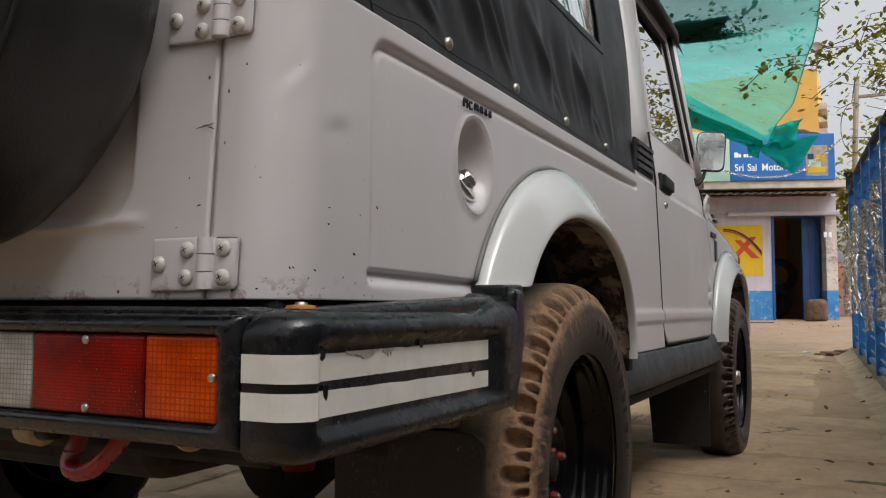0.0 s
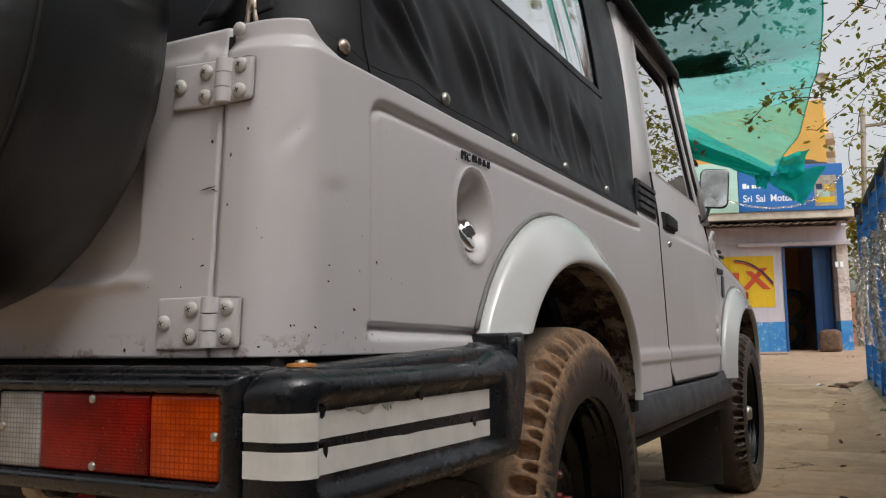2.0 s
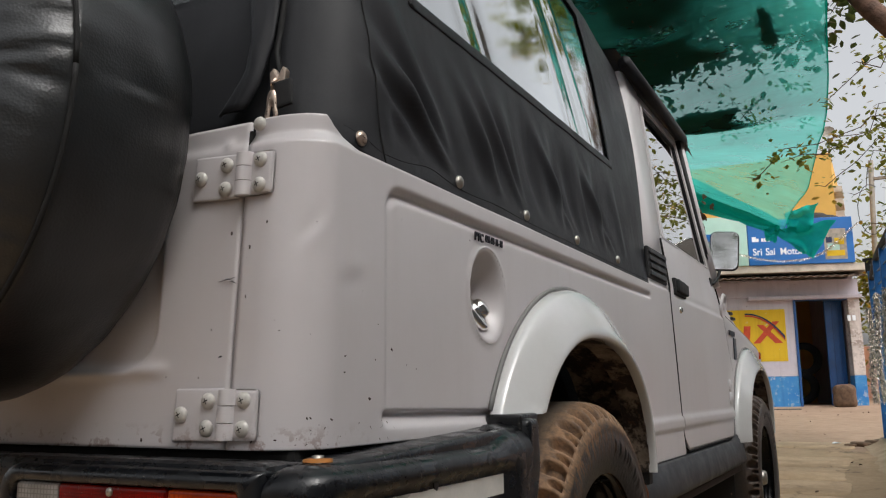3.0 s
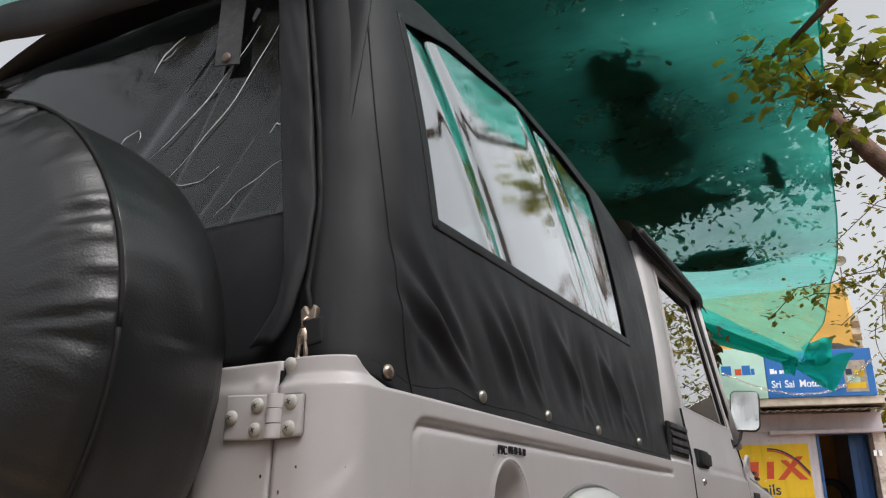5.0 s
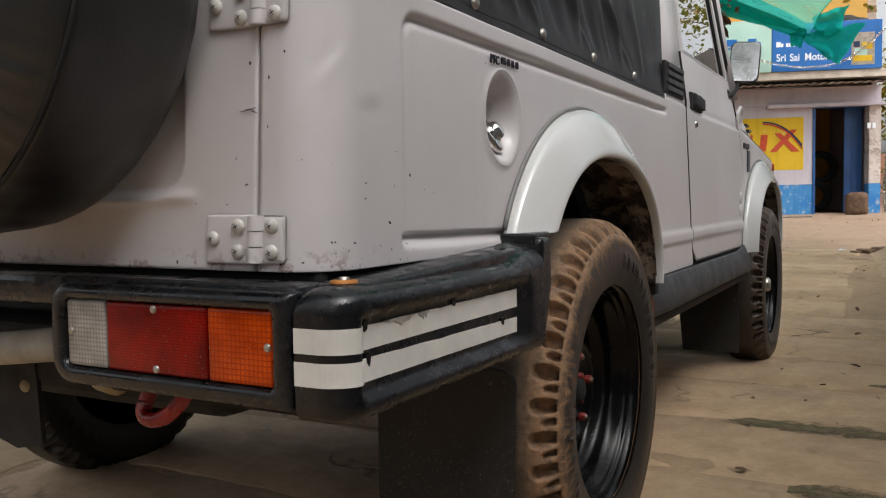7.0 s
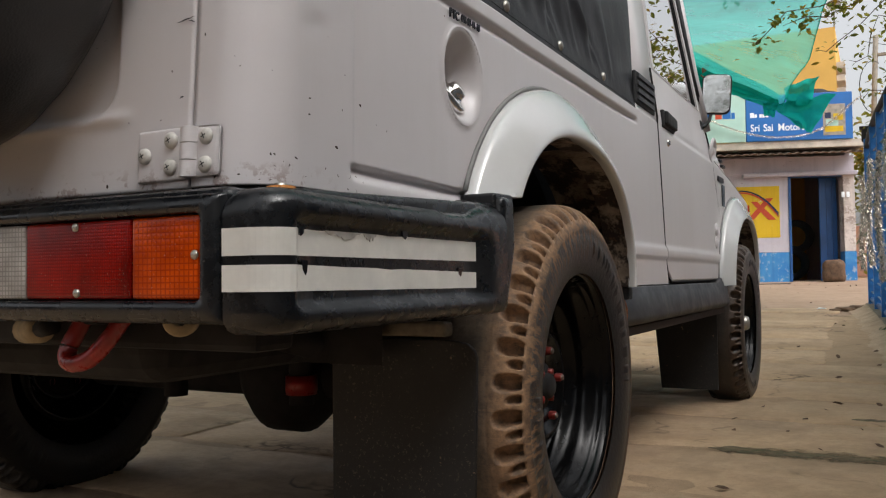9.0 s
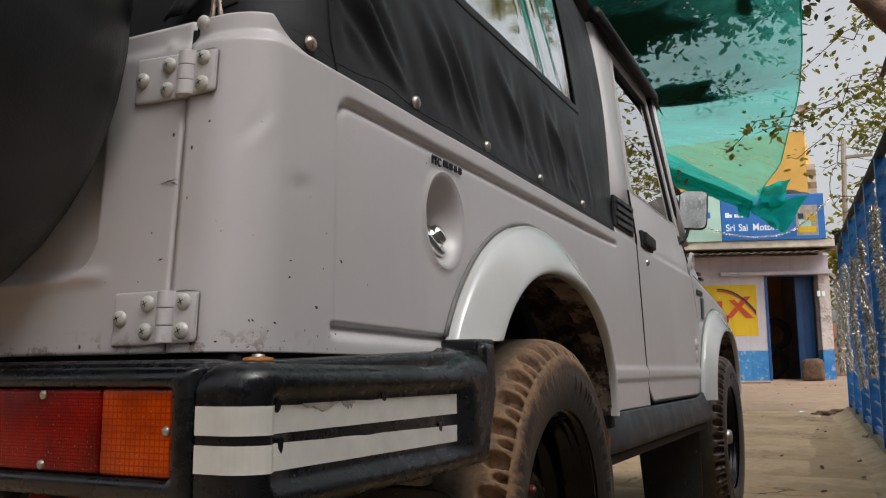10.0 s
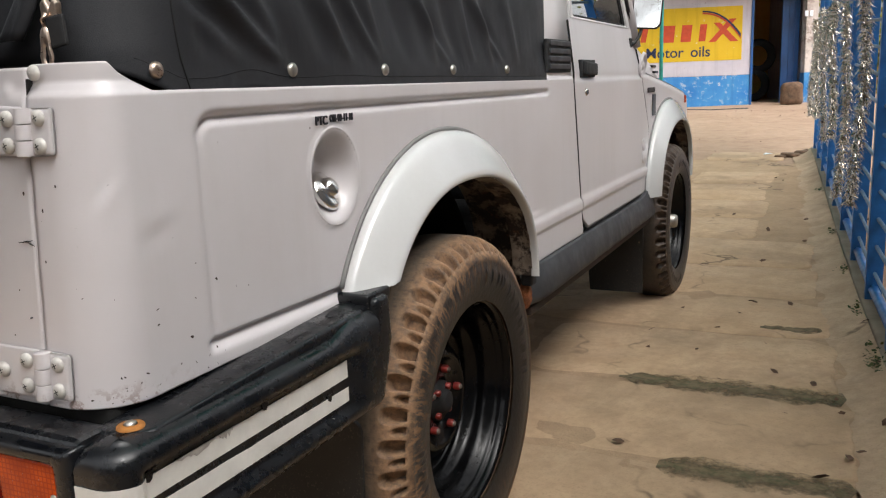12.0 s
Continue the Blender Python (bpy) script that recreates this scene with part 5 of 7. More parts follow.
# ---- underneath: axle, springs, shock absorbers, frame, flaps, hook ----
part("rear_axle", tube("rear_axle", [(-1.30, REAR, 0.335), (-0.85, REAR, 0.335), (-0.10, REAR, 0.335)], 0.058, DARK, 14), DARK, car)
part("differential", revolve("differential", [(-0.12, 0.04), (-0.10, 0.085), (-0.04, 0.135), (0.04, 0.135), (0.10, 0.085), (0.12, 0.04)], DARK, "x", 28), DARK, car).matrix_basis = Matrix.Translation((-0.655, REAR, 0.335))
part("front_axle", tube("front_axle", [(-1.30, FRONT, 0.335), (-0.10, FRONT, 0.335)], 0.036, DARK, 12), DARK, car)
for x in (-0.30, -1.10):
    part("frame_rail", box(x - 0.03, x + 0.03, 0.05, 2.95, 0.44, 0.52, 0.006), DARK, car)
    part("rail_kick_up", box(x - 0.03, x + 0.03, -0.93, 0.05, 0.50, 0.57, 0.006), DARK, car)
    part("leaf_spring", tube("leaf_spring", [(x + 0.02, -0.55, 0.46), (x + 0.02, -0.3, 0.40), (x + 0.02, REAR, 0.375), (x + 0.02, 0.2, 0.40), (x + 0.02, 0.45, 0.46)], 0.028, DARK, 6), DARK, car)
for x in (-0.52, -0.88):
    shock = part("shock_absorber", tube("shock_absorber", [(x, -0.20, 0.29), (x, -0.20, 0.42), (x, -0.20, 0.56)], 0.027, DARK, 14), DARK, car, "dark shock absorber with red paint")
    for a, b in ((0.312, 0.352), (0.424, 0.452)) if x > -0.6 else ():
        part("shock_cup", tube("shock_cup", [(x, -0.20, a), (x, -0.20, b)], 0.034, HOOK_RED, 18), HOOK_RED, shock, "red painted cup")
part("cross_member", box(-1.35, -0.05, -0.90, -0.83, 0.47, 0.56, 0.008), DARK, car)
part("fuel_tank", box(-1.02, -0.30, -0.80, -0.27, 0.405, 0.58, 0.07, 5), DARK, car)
# two unseen blocks added to cut light coming under the car from the left
part("underbody_light_block", box(-0.98, -0.42, 0.45, 1.95, 0.34, 0.56, 0.06, 4), DARK, car)
part("left_light_block", box(-1.43, -1.28, 0.42, 1.93, 0.40, 0.53, 0.02), SILL_GREY, car)
part("exhaust_pipe", tube("exhaust_pipe", [(-0.80, -0.985, 0.512), (-0.60, -0.980, 0.531), (-0.415, -0.975, 0.552)], 0.0235, CREAM_PIPE, 14), CREAM_PIPE, car, "cream painted tube beside the bumper")
part("rubber_bush", tube("rubber_bush", [(-0.427, -0.91, 0.491), (-0.372, -0.93, 0.494)], 0.018, YELLOW_DIRT, 14), YELLOW_DIRT, car, "ochre dirty bush")
plate = part("spring_hanger", solid([(-0.690, -0.895, 0.372), (-0.640, -0.895, 0.360), (-0.578, -0.895, 0.374), (-0.588, -0.895, 0.50), (-0.690, -0.895, 0.50)], Vector((0, -0.008, 0)), 0.002), DARK, car, "dirty brown steel hanger plate drawn near-black")
part("hanger_bolt", dome("hanger_bolt", 0.010, 0.007, YELLOW_DIRT), YELLOW_DIRT, plate).matrix_basis = Matrix.Translation((-0.612, -0.903, 0.462)) @ Matrix.Rotation(radians(90), 4, 'X')
part("bush_bolt", tube("bush_bolt", [(-0.372, -0.93, 0.494), (-0.337, -0.94, 0.499)], 0.011, DARK, 10), DARK, car)
lug = part("shackle_lug", revolve("shackle_lug", [(-0.010, 0.008), (-0.010, 0.017), (-0.006, 0.020), (0.010, 0.020), (0.010, 0.008)], YELLOW_DIRT, "y", 20), YELLOW_DIRT, car, "ochre dirty steel lug with a hole")
lug.matrix_basis = Matrix.Translation((-0.133, -0.93, 0.509)) @ Matrix.Rotation(radians(35), 4, 'Z')
hook = [(-0.288, -0.915, 0.535), (-0.306, -0.925, 0.498), (-0.315, -0.935, 0.472), (-0.312, -0.940, 0.458), (-0.296, -0.943, 0.453), (-0.272, -0.940, 0.458), (-0.250, -0.935, 0.478), (-0.234, -0.925, 0.505), (-0.218, -0.915, 0.535)]
part("tow_hook", tube("tow_hook", smooth_line(hook), 0.0108, HOOK_RED, 12), HOOK_RED, car, "red painted tow hook")
part("mud_flap", solid([(-0.272, -0.44, 0.13), (-0.004, -0.44, 0.14), (0.004, -0.44, 0.425), (0.0, -0.44, 0.438), (-0.012, -0.44, 0.448), (-0.040, -0.44, 0.453), (-0.272, -0.44, 0.455)], Vector((0, 0.010, 0)), 0.003), FLAP_RUBBER, car, "dusty black rubber mud flap")
part("flap_bracket", box(-0.27, -0.040, -0.462, -0.43, 0.459, 0.483, 0.008, 3), BRACKET_DIRT, car, "dirty cream steel bracket over the mud flap")
part("front_mud_flap", solid([(-0.265, 1.985, 0.075), (-0.03, 1.985, 0.075), (-0.03, 1.985, 0.42), (-0.295, 1.985, 0.42)], Vector((0, 0.010, 0)), 0.003), FLAP_RUBBER, car, "black rubber mud flap")

# ---- spare wheel under a vinyl cover on the gate ----
SX, SZ = -0.490, 1.046
cover_prof = [(-0.955, 0.29), (-0.955, 0.322), (-0.964, 0.338), (-0.985, 0.3475), (-1.020, 0.3520), (-1.060, 0.3535), (-1.100, 0.3545), (-1.125, 0.3550), (-1.134, 0.3545), (-1.143, 0.3510), (-1.160, 0.338), (-1.183, 0.305), (-1.206, 0.22), (-1.218, 0.10), (-1.221, 0.0005)]
cover_fine = []
for (a, ra), (b, rb) in zip(cover_prof, cover_prof[1:]):
    cover_fine += [(lerp(a, b, f / 3), lerp(ra, rb, f / 3)) for f in range(3)]
cover_fine.append(cover_prof[-1])


def cover(a, k):
    """Vinyl drawn over the tyre: short gathers radiate inwards from the piping."""
    p, r = cover_fine[int(k)]
    r *= 0.980
    x, z = r * math.cos(a), r * math.sin(a)
    face = p < -1.139
    n1 = noise.noise((a * 13 + 2.2 * noise.noise((x * 8, z * 8, 4)), r * 9, 1))
    n2 = noise.noise((a * 27 + 1.5 * noise.noise((x * 14, z * 14, 7)), r * 14, 5))
    many = max(0.12, 0.55 + 1.3 * noise.noise((a * 2.1, 0, 6)))
    if face:
        pull = sm(0.25, 0.332, r) * sm(0.353, 0.345, r)
        d = pull * many * (0.019 * max(-0.2, n1) + 0.010 * n2) + 0.006 * noise.noise((x * 6, z * 6, 5))
        return (x, p + d, z)
    d = 0.0022 * n1 * many * sm(-1.05, -1.13, p) + 0.003 * noise.noise((a * 3, p * 9, 2)) + 0.0016 * noise.noise((a * 9, p * 22, 3))
    return ((r + d) * math.cos(a), p, (r + d) * math.sin(a))


spare = part("spare_wheel_cover", grid("spare_wheel_cover", cover, [2 * math.pi * i / 320 for i in range(320)], list(range(len(cover_fine))), VINYL, close_u=True), VINYL, car, "grained black vinyl spare wheel cover")
spare.matrix_basis = Matrix.Translation((SX, 0, SZ))
part("cover_piping", tube("cover_piping", [(0.3476 * math.cos(a), -1.1395, 0.3476 * math.sin(a)) for a in [2 * math.pi * i / 120 for i in range(121)]], 0.0030, SEAM, 6), SEAM, spare, "black piping seam")
part("spare_carrier", box(SX - 0.12, SX + 0.12, -0.97, -0.94, 0.85, 1.0, 0.01), DARK, car)

# ---- soft top ----
ROOF_EDGE = [(-0.80, 1.80), (-0.60, 1.84), (-0.1, 1.858), (0.2, 1.842), (0.46, 1.815), (0.75, 1.765), (0.84, 1.748)]


def side_x(z, top):
    """Cross-section of the canvas: leans in, rounded over at the roof edge."""
    f = (z - 1.0) / (top - 1.0)
    return -0.004 - 0.075 * f - 0.055 * f ** 3 - 0.06 * sm(0.93, 1.0, f) ** 2


def rear_y(z):
    return -0.880 + 0.19 * max(0, z - 1.06)


def front_y(z):
    return lerp(0.612, 0.800, (z - 1.0) / 0.75)


WIN = (-0.648, 0.384, 1.302, 1.80)
SNAPS = [-0.815, -0.555, -0.276, 0.012, 0.318]
HEM_R = 0.105      # radius with which the canvas turns the rear corner


def win_top(y):
    return line(y, [(-0.66, 1.690), (-0.45, 1.757), (-0.15, 1.795), (0.15, 1.772), (0.40, 1.728)])


def hem(y):
    h = line(y, [(-0.90, 1.044), (-0.86, 1.030), (-0.80, 1.001), (-0.3, 0.999), (0.62, 0.994)])
    between = min(abs(y - s) for s in SNAPS)
    lift = 0.004 * sm(0.03, 0.12, between) * max(0, noise.noise((y * 6, 0.3, 1)) + 0.25)
    return h + lift + 0.011 * bump2(y, 0, -0.665, 0, 0.055, 1)


FOLDS = ((-0.650, -1.42, 0.0, 0.011, 0.022), (-0.572, -1.20, 0.0, 0.009, 0.022), (-0.755, -0.28, 0.0, 0.013, 0.022), (-0.568, -1.55, 1.2, 0.015, 0.024), (-0.560, -0.75, 0.0, 0.010, 0.022), (-0.45, -0.42, 0.0, -0.008, 0.026), (-0.372, -0.95, 0.6, 0.011, 0.022),
         (-0.276, -1.05, 0.9, 0.012, 0.018), (-0.268, -0.42, 0.0, 0.009, 0.022), (-0.165, -0.35, 0.0, -0.007, 0.026), (-0.060, -0.32, 0.0, 0.010, 0.022), (0.012, -1.15, 0.9, 0.010, 0.018),
         (0.060, -0.40, 0.0, -0.007, 0.024), (0.135, -0.35, 0.0, 0.008, 0.020), (0.235, -0.38, 0.0, 0.008, 0.020), (0.318, -1.25, 0.9, 0.009, 0.018), (0.40, -0.30, 0.0, 0.006, 0.022))


def canvas_side(u, v):
    """u runs along the side from the rear flap to the front edge, v from hem to roof edge."""
    y_nom = lerp(-0.90, 0.612, u)
    zt = line(lerp(-0.80, 0.80, u), ROOF_EDGE)
    z = lerp(hem(y_nom), zt, v)
    y = lerp(rear_y(z), front_y(z), u)
    x = side_x(z, zt)
    # rounded rear corner
    dy = y - rear_y(z)
    if dy < HEM_R:
        x -= HEM_R - math.sqrt(max(0, HEM_R ** 2 - (HEM_R - dy) ** 2))
    low = 1 - sm(0.0, 0.55, v)
    fold = 0
    dz = z - 1.035
    # soft drapes that lean back as they rise, and sharper creases pulled from the snaps
    for yc, s1, s2, amp, wide in FOLDS:
        if dz > 0:
            q = (y - (yc + s1 * dz + s2 * dz * dz)) / (wide * (0.80 + 3.6 * dz))
            if abs(q) < 3:
                fold += 1.15 * amp * (math.exp(-q * q) - 0.55 * math.exp(-(q - 1.3) ** 2)) * sm(0.40, 0.10, dz) * sm(0.0, 0.035, dz) * sm(0.04, 0.17, dy)
    fold += 0.010 * noise.noise((y * 3.2, z * 1.4, 7)) * (0.5 + low) + 0.0035 * (0.25 + low) * noise.noise((y * 9 + z * 3, z * 1.5, 3))
    out = math.hypot(max(0, WIN[0] - y, y - WIN[1]), max(0, WIN[2] - z, z - WIN[3]))
    fold += 0.006 * noise.noise((dy * 15 + 2 * (z - 1), z * 2.0, 5)) * sm(0.34, 0.12, dy) * sm(0.02, 0.2, v)
    fold *= sm(0.0, 0.03, u) * (0.12 + 0.88 * sm(0.02, 0.16, v)) * (1 - 0.88 * sm(0.13, 0.02, out))
    return (x + fold * 0.8, y, z)




def uv_of(y, z):
    u = (y - rear_y(z)) / (front_y(z) - rear_y(z))
    zt = line(lerp(-0.80, 0.80, u), ROOF_EDGE)
    h = hem(lerp(-0.90, 0.612, u))
    return u, (z - h) / (zt - h)


def yz_of(u, v):
    x, y, z = canvas_side(u, v)
    return y, z


def win_keep(u, v):
    y, z = yz_of(u, v)
    return not (WIN[0] < y < WIN[1] and WIN[2] < z < win_top(y))


us = sorted(steps(0, 1, 0.0036) + [0.002, 0.006])
top_side = part("soft_top", grid("soft_top", canvas_side, us, steps(0, 1, 0.0085), CANVAS, win_keep), CANVAS, car, "black canvas soft top with clear vinyl windows")
thicken(top_side, 0.0025, 0.0)


def vinyl_pane(u, v):
    y, z = lerp(WIN[0] - 0.015, WIN[1] + 0.012, u), lerp(WIN[2] - 0.012, win_top(lerp(WIN[0] - 0.015, WIN[1] + 0.012, u)) + 0.012, v)
    uu, vv_ = uv_of(y, z)
    zt = line(lerp(-0.80, 0.80, uu), ROOF_EDGE)
    x = side_x(z, zt) - 0.004
    # slanting soft folds of the sheet
    for q0, w, amp in ((0.02, 0.020, 0.0022), (0.09, 0.028, -0.0050), (0.52, 0.026, 0.0018), (0.60, 0.022, -0.0026), (0.67, 0.020, 0.0018)):
        q = (u - q0 - 0.20 * (1 - v)) / w
        x += amp * math.exp(-q * q)
    x += 0.0018 * noise.noise((y * 3.2, z * 1.6, 11))
    return (x, y, z)


wpane = part("side_window", grid("side_window", vinyl_pane, steps(0, 1, 0.006), steps(0, 1, 0.010), CLEAR), CLEAR, top_side, "wrinkled clear vinyl side window")
wpane.visible_shadow = False


def welt(along, wy, wz):
    """A flat stitched strip of canvas along one edge of the window."""
    def fn(u, v):
        y, z = along(u)
        y, z = y + wy * v, z + wz * v
        uu, vv_ = uv_of(y, z)
        return (canvas_side(uu, vv_)[0] + 0.0022 - 0.0006 * abs(v - 0.5), y, z)
    thicken(part("window_welt", grid("window_welt", fn, steps(0, 1, 0.02), steps(0, 1, 0.2), CANVAS), CANVAS, top_side, "stitched canvas strip round the window"), 0.0014, 0.0)


welt(lambda u: (lerp(WIN[0] - 0.012, WIN[1] + 0.012, u), WIN[2] - 0.014), 0.0, 0.020)
welt(lambda u: (lerp(WIN[0] - 0.012, WIN[1] + 0.012, u), win_top(lerp(WIN[0], WIN[1], u)) - 0.008), 0.0, 0.022)
welt(lambda u: (WIN[0] - 0.014, lerp(WIN[2] - 0.012, win_top(WIN[0]) + 0.012, u)), 0.020, 0.0)
welt(lambda u: (WIN[1] - 0.008, lerp(WIN[2] - 0.012, win_top(WIN[1]) + 0.012, u)), 0.022, 0.0)


def roof(u, w):
    """w runs from the right roof edge over to the left one."""
    zt = line(lerp(-0.80, 0.80, u), ROOF_EDGE)
    y = lerp(rear_y(zt), front_y(zt), u)
    xr = side_x(zt, zt)
    x = lerp(xr, -1.40 - xr, w)
    z = zt + 0.125 * math.sin(math.pi * w) ** 0.6 - 0.004
    return (x, y, z + 0.004 * noise.noise((x * 5, y * 5, 0)))


thicken(part("roof_canvas", grid("roof_canvas", roof, steps(0, 1, 0.05), steps(0, 1, 0.03), CANVAS), CANVAS, top_side), 0.003)
def left_fn(u, v):
    x, y, z = canvas_side(u, v)
    return (-1.40 - x, y, z)


thicken(part("left_canvas", grid("left_canvas", left_fn, steps(0, 1, 0.05), steps(0, 1.0, 0.05), CANVAS), CANVAS, top_side), 0.003)
# cab roof in the same canvas, with a rolled front edge
part("cab_roof", grid("cab_roof", lambda x, y: (x, y, line(y, [(0.75, 1.765), (1.60, 1.742), (1.70, 1.715)]) + 0.05 * (1 - abs((x + 0.70) / 0.62) ** 3) - 0.06 * sm(-0.10, -0.06, x)), steps(-1.34, -0.06, 0.04), steps(0.75, 1.70, 0.06), CANVAS), CANVAS, top_side)
part("roof_gutter", tube("roof_gutter", [(-0.085, 0.78, 1.735), (-0.082, 1.2, 1.722), (-0.082, 1.60, 1.708), (-0.10, 1.70, 1.700)], 0.022, CANVAS, 8), CANVAS, top_side)
# roof flap rolled over the top of the rear curtain
thicken(part("roof_flap", grid("roof_flap", lambda x, v: (x, rear_y(1.8) - 0.03 - 0.02 * math.sin(math.pi * v), 1.80 + line(x, [(-1.25, 0.165), (-1.05, 0.160), (-0.87, 0.140), (-0.67, 0.115), (-0.4, 0.085), (-0.15, 0.0)]) - 0.10 * v + 0.02 * noise.noise((x * 4, v, 2)) + 0.02), steps(-1.25, -0.15, 0.03), steps(0, 1, 0.2), CANVAS), CANVAS, top_side, "black flap along the roof's rear edge"), 0.004)
# stitched seams
part("canvas_seam", tube("canvas_seam", [tuple(Vector(canvas_side(0.024 + 0.052 * (1 - v) ** 3, v)) + Vector((0.002, -0.001, 0))) for v in steps(0.0, 0.97, 0.03)], 0.0012, SEAM, 5), SEAM, top_side, "stitched seam")
part("canvas_seam", tube("canvas_seam", [tuple(Vector(canvas_side(u, 0.965)) + Vector((0.003, 0, 0))) for u in steps(0.03, 0.99, 0.02)], 0.0022, SEAM, 5), SEAM, top_side, "stitched seam")
part("canvas_seam", tube("canvas_seam", [tuple(Vector(canvas_side(u, 0.030)) + Vector((0.0012, 0, 0))) for u in steps(0.03, 0.995, 0.008)], 0.0007, SEAM, 5), SEAM, top_side, "stitched hem")
for y in SNAPS:
    u, v = uv_of(y, 1.036)
    p = Vector(canvas_side(u, max(0.01, v)))
    sb = BRASS if y < -0.8 else STEEL
    s = part("snap_button", dome("snap_button", 0.0105, 0.007, sb), sb, top_side, "metal snap button")
    s.matrix_basis = Matrix.Translation(p + Vector((0.001, 0, 0))) @ Matrix.Rotation(radians(90), 4, 'Y')


def flap_left(z):
    return line(z, [(1.07, -0.195), (1.13, -0.158), (1.19, -0.158), (1.29, -0.181), (1.54, -0.241), (1.85, -0.315)])


def flap_right(z):
    return line(z, [(1.07, -0.150), (1.11, -0.130), (1.18, -0.119), (1.28, -0.121), (1.41, -0.148), (1.65, -0.209), (1.85, -0.262)])


# rear curtain: opaque lower strip, clear window, side flap with a zip
def rear_fn(x, z, out=0.0):
    y = rear_y(z) + 0.016 + 0.006 * noise.noise((x * 5, z * 4, 9)) - out
    return (x, y, z)


thicken(part("rear_curtain", grid("rear_curtain", lambda x, z: rear_fn(x, z), steps(-1.30, -0.10, 0.03), steps(1.048, 1.302, 0.0254) + steps(1.312, 1.83, 0.03), CANVAS,
                                  lambda x, z: not (-1.22 < x < flap_left(z) + 0.012 and 1.302 < z < 1.80)), CANVAS, top_side), 0.003)


def rear_pane(x, z):
    y = rear_y(z) + 0.012
    for x0, slope, w, amp in ((-0.30, 0.62, 0.008, 0.0055), (-0.22, 0.58, 0.007, 0.0050), (-0.44, 0.30, 0.006, 0.0035), (-0.62, 0.7, 0.03, 0.006), (-0.17, 0.25, 0.006, 0.004)):
        q = (x - x0 - slope * (z - 1.45) - 0.025 * noise.noise((z * 7, x0 * 9, 2))) / w
        y += amp * math.exp(-q * q) * sm(-0.35, 0.2, noise.noise((x * 5, z * 5, x0 * 7)) + 0.25)
    return (x, y + 0.004 * noise.noise((x * 4, z * 4, 1)), z)


rp = part("rear_window", grid("rear_window", rear_pane, steps(-1.24, -0.150, 0.005), steps(1.292, 1.83, 0.012), CLEAR_OLD, lambda x, z: x < flap_left(z) + 0.03), CLEAR_OLD, top_side, "wrinkled clear vinyl rear window")
rp.visible_shadow = False


def flap(u, z):
    x = lerp(flap_left(z), flap_right(z), u)
    fold = 0.5 + 0.5 * math.sin(z * 46 + 9 * u + 3 * noise.noise((u * 2, z * 5, 2)))
    y = rear_y(z) - 0.004 - 0.006 * math.sin(math.pi * u) ** 0.7 - 0.004 * fold * math.sin(math.pi * u) - 0.004 * noise.noise((x * 20, z * 9, 4))
    return (x, y, z)


thicken(part("zip_flap", grid("zip_flap", flap, steps(0, 1, 0.1), steps(1.075, 1.83, 0.012), CANVAS), CANVAS, top_side, "black flap over the zip"), 0.004, 0.0)
part("zip_teeth", tube("zip_teeth", [(flap_right(z) + 0.012 + 0.030 * sm(1.17, 1.09, z), rear_y(z) - 0.008, z) for z in steps(1.092, 1.80, 0.03)], 0.004, SEAM, 6), SEAM, top_side)
zy = rear_y(1.1) - 0.016
slider = part("zip_slider", solid([(-0.094, zy, 1.080), (-0.074, zy, 1.080), (-0.070, zy, 1.112), (-0.076, zy, 1.118), (-0.083, zy, 1.106), (-0.090, zy, 1.118), (-0.097, zy, 1.112)], Vector((0, -0.009, 0)), 0.0026), BRASS, top_side, "brassy zip slider")
tab_out = [(-0.088 + 0.0105 * math.cos(q) * (1.0 if math.sin(q) < 0 else 0.72), 1.064 + (0.024 if math.sin(q) > 0 else 0.026) * math.copysign(abs(math.sin(q)) ** 0.7, math.sin(q))) for q in [2 * math.pi * k / 28 for k in range(28)]]


def pull_tab(i, k):
    """Flat metal tab with a long hole in its lower half."""
    (ox, oz), (f, d) = tab_out[int(i)], ((0.0, 0.0), (0.10, -0.0022), (0.80, -0.0022), (1.0, 0.0))[int(k)]
    ix, iz = -0.088 + (ox + 0.088) * 0.30, 1.056 + (oz - 1.064) * 0.40
    return (lerp(ox, ix, f), zy - 0.0125 + d, lerp(oz, iz, f))


part("zip_pull", grid("zip_pull", pull_tab, list(range(28)), list(range(4)), BRASS, close_u=True), BRASS, slider, "worn zip pull")
part("pull_ring", tube("pull_ring", [(-0.088, zy - 0.012, 1.086), (-0.086, zy - 0.016, 1.094), (-0.084, zy - 0.012, 1.101)], 0.0024, BRASS, 8), BRASS, slider)
part("strap_end", solid([(-0.092, -0.895, 1.060), (-0.060, -0.893, 1.066), (-0.062, -0.893, 1.100), (-0.090, -0.895, 1.096)], Vector((0, -0.006, 0)), 0.003), RUBBER, top_side, "black strap end")
# hoop and seats inside
part("hoop_bar", tube("hoop_bar", [(-0.14, 0.56, 1.0), (-0.20, 0.50, 1.70), (-0.30, 0.50, 1.80), (-1.10, 0.50, 1.80), (-1.20, 0.50, 1.70), (-1.26, 0.56, 1.0)], 0.019, DARK, 10), DARK, car, "dark roof hoop")
strap = part("hanging_strap", solid([(-0.445, -0.740, 1.85), (-0.385, -0.740, 1.84), (-0.349, -0.784, 1.61), (-0.404, -0.784, 1.621)], Vector((0, 0.004, 0))), STRAP, car, "dark grey hanging strap")
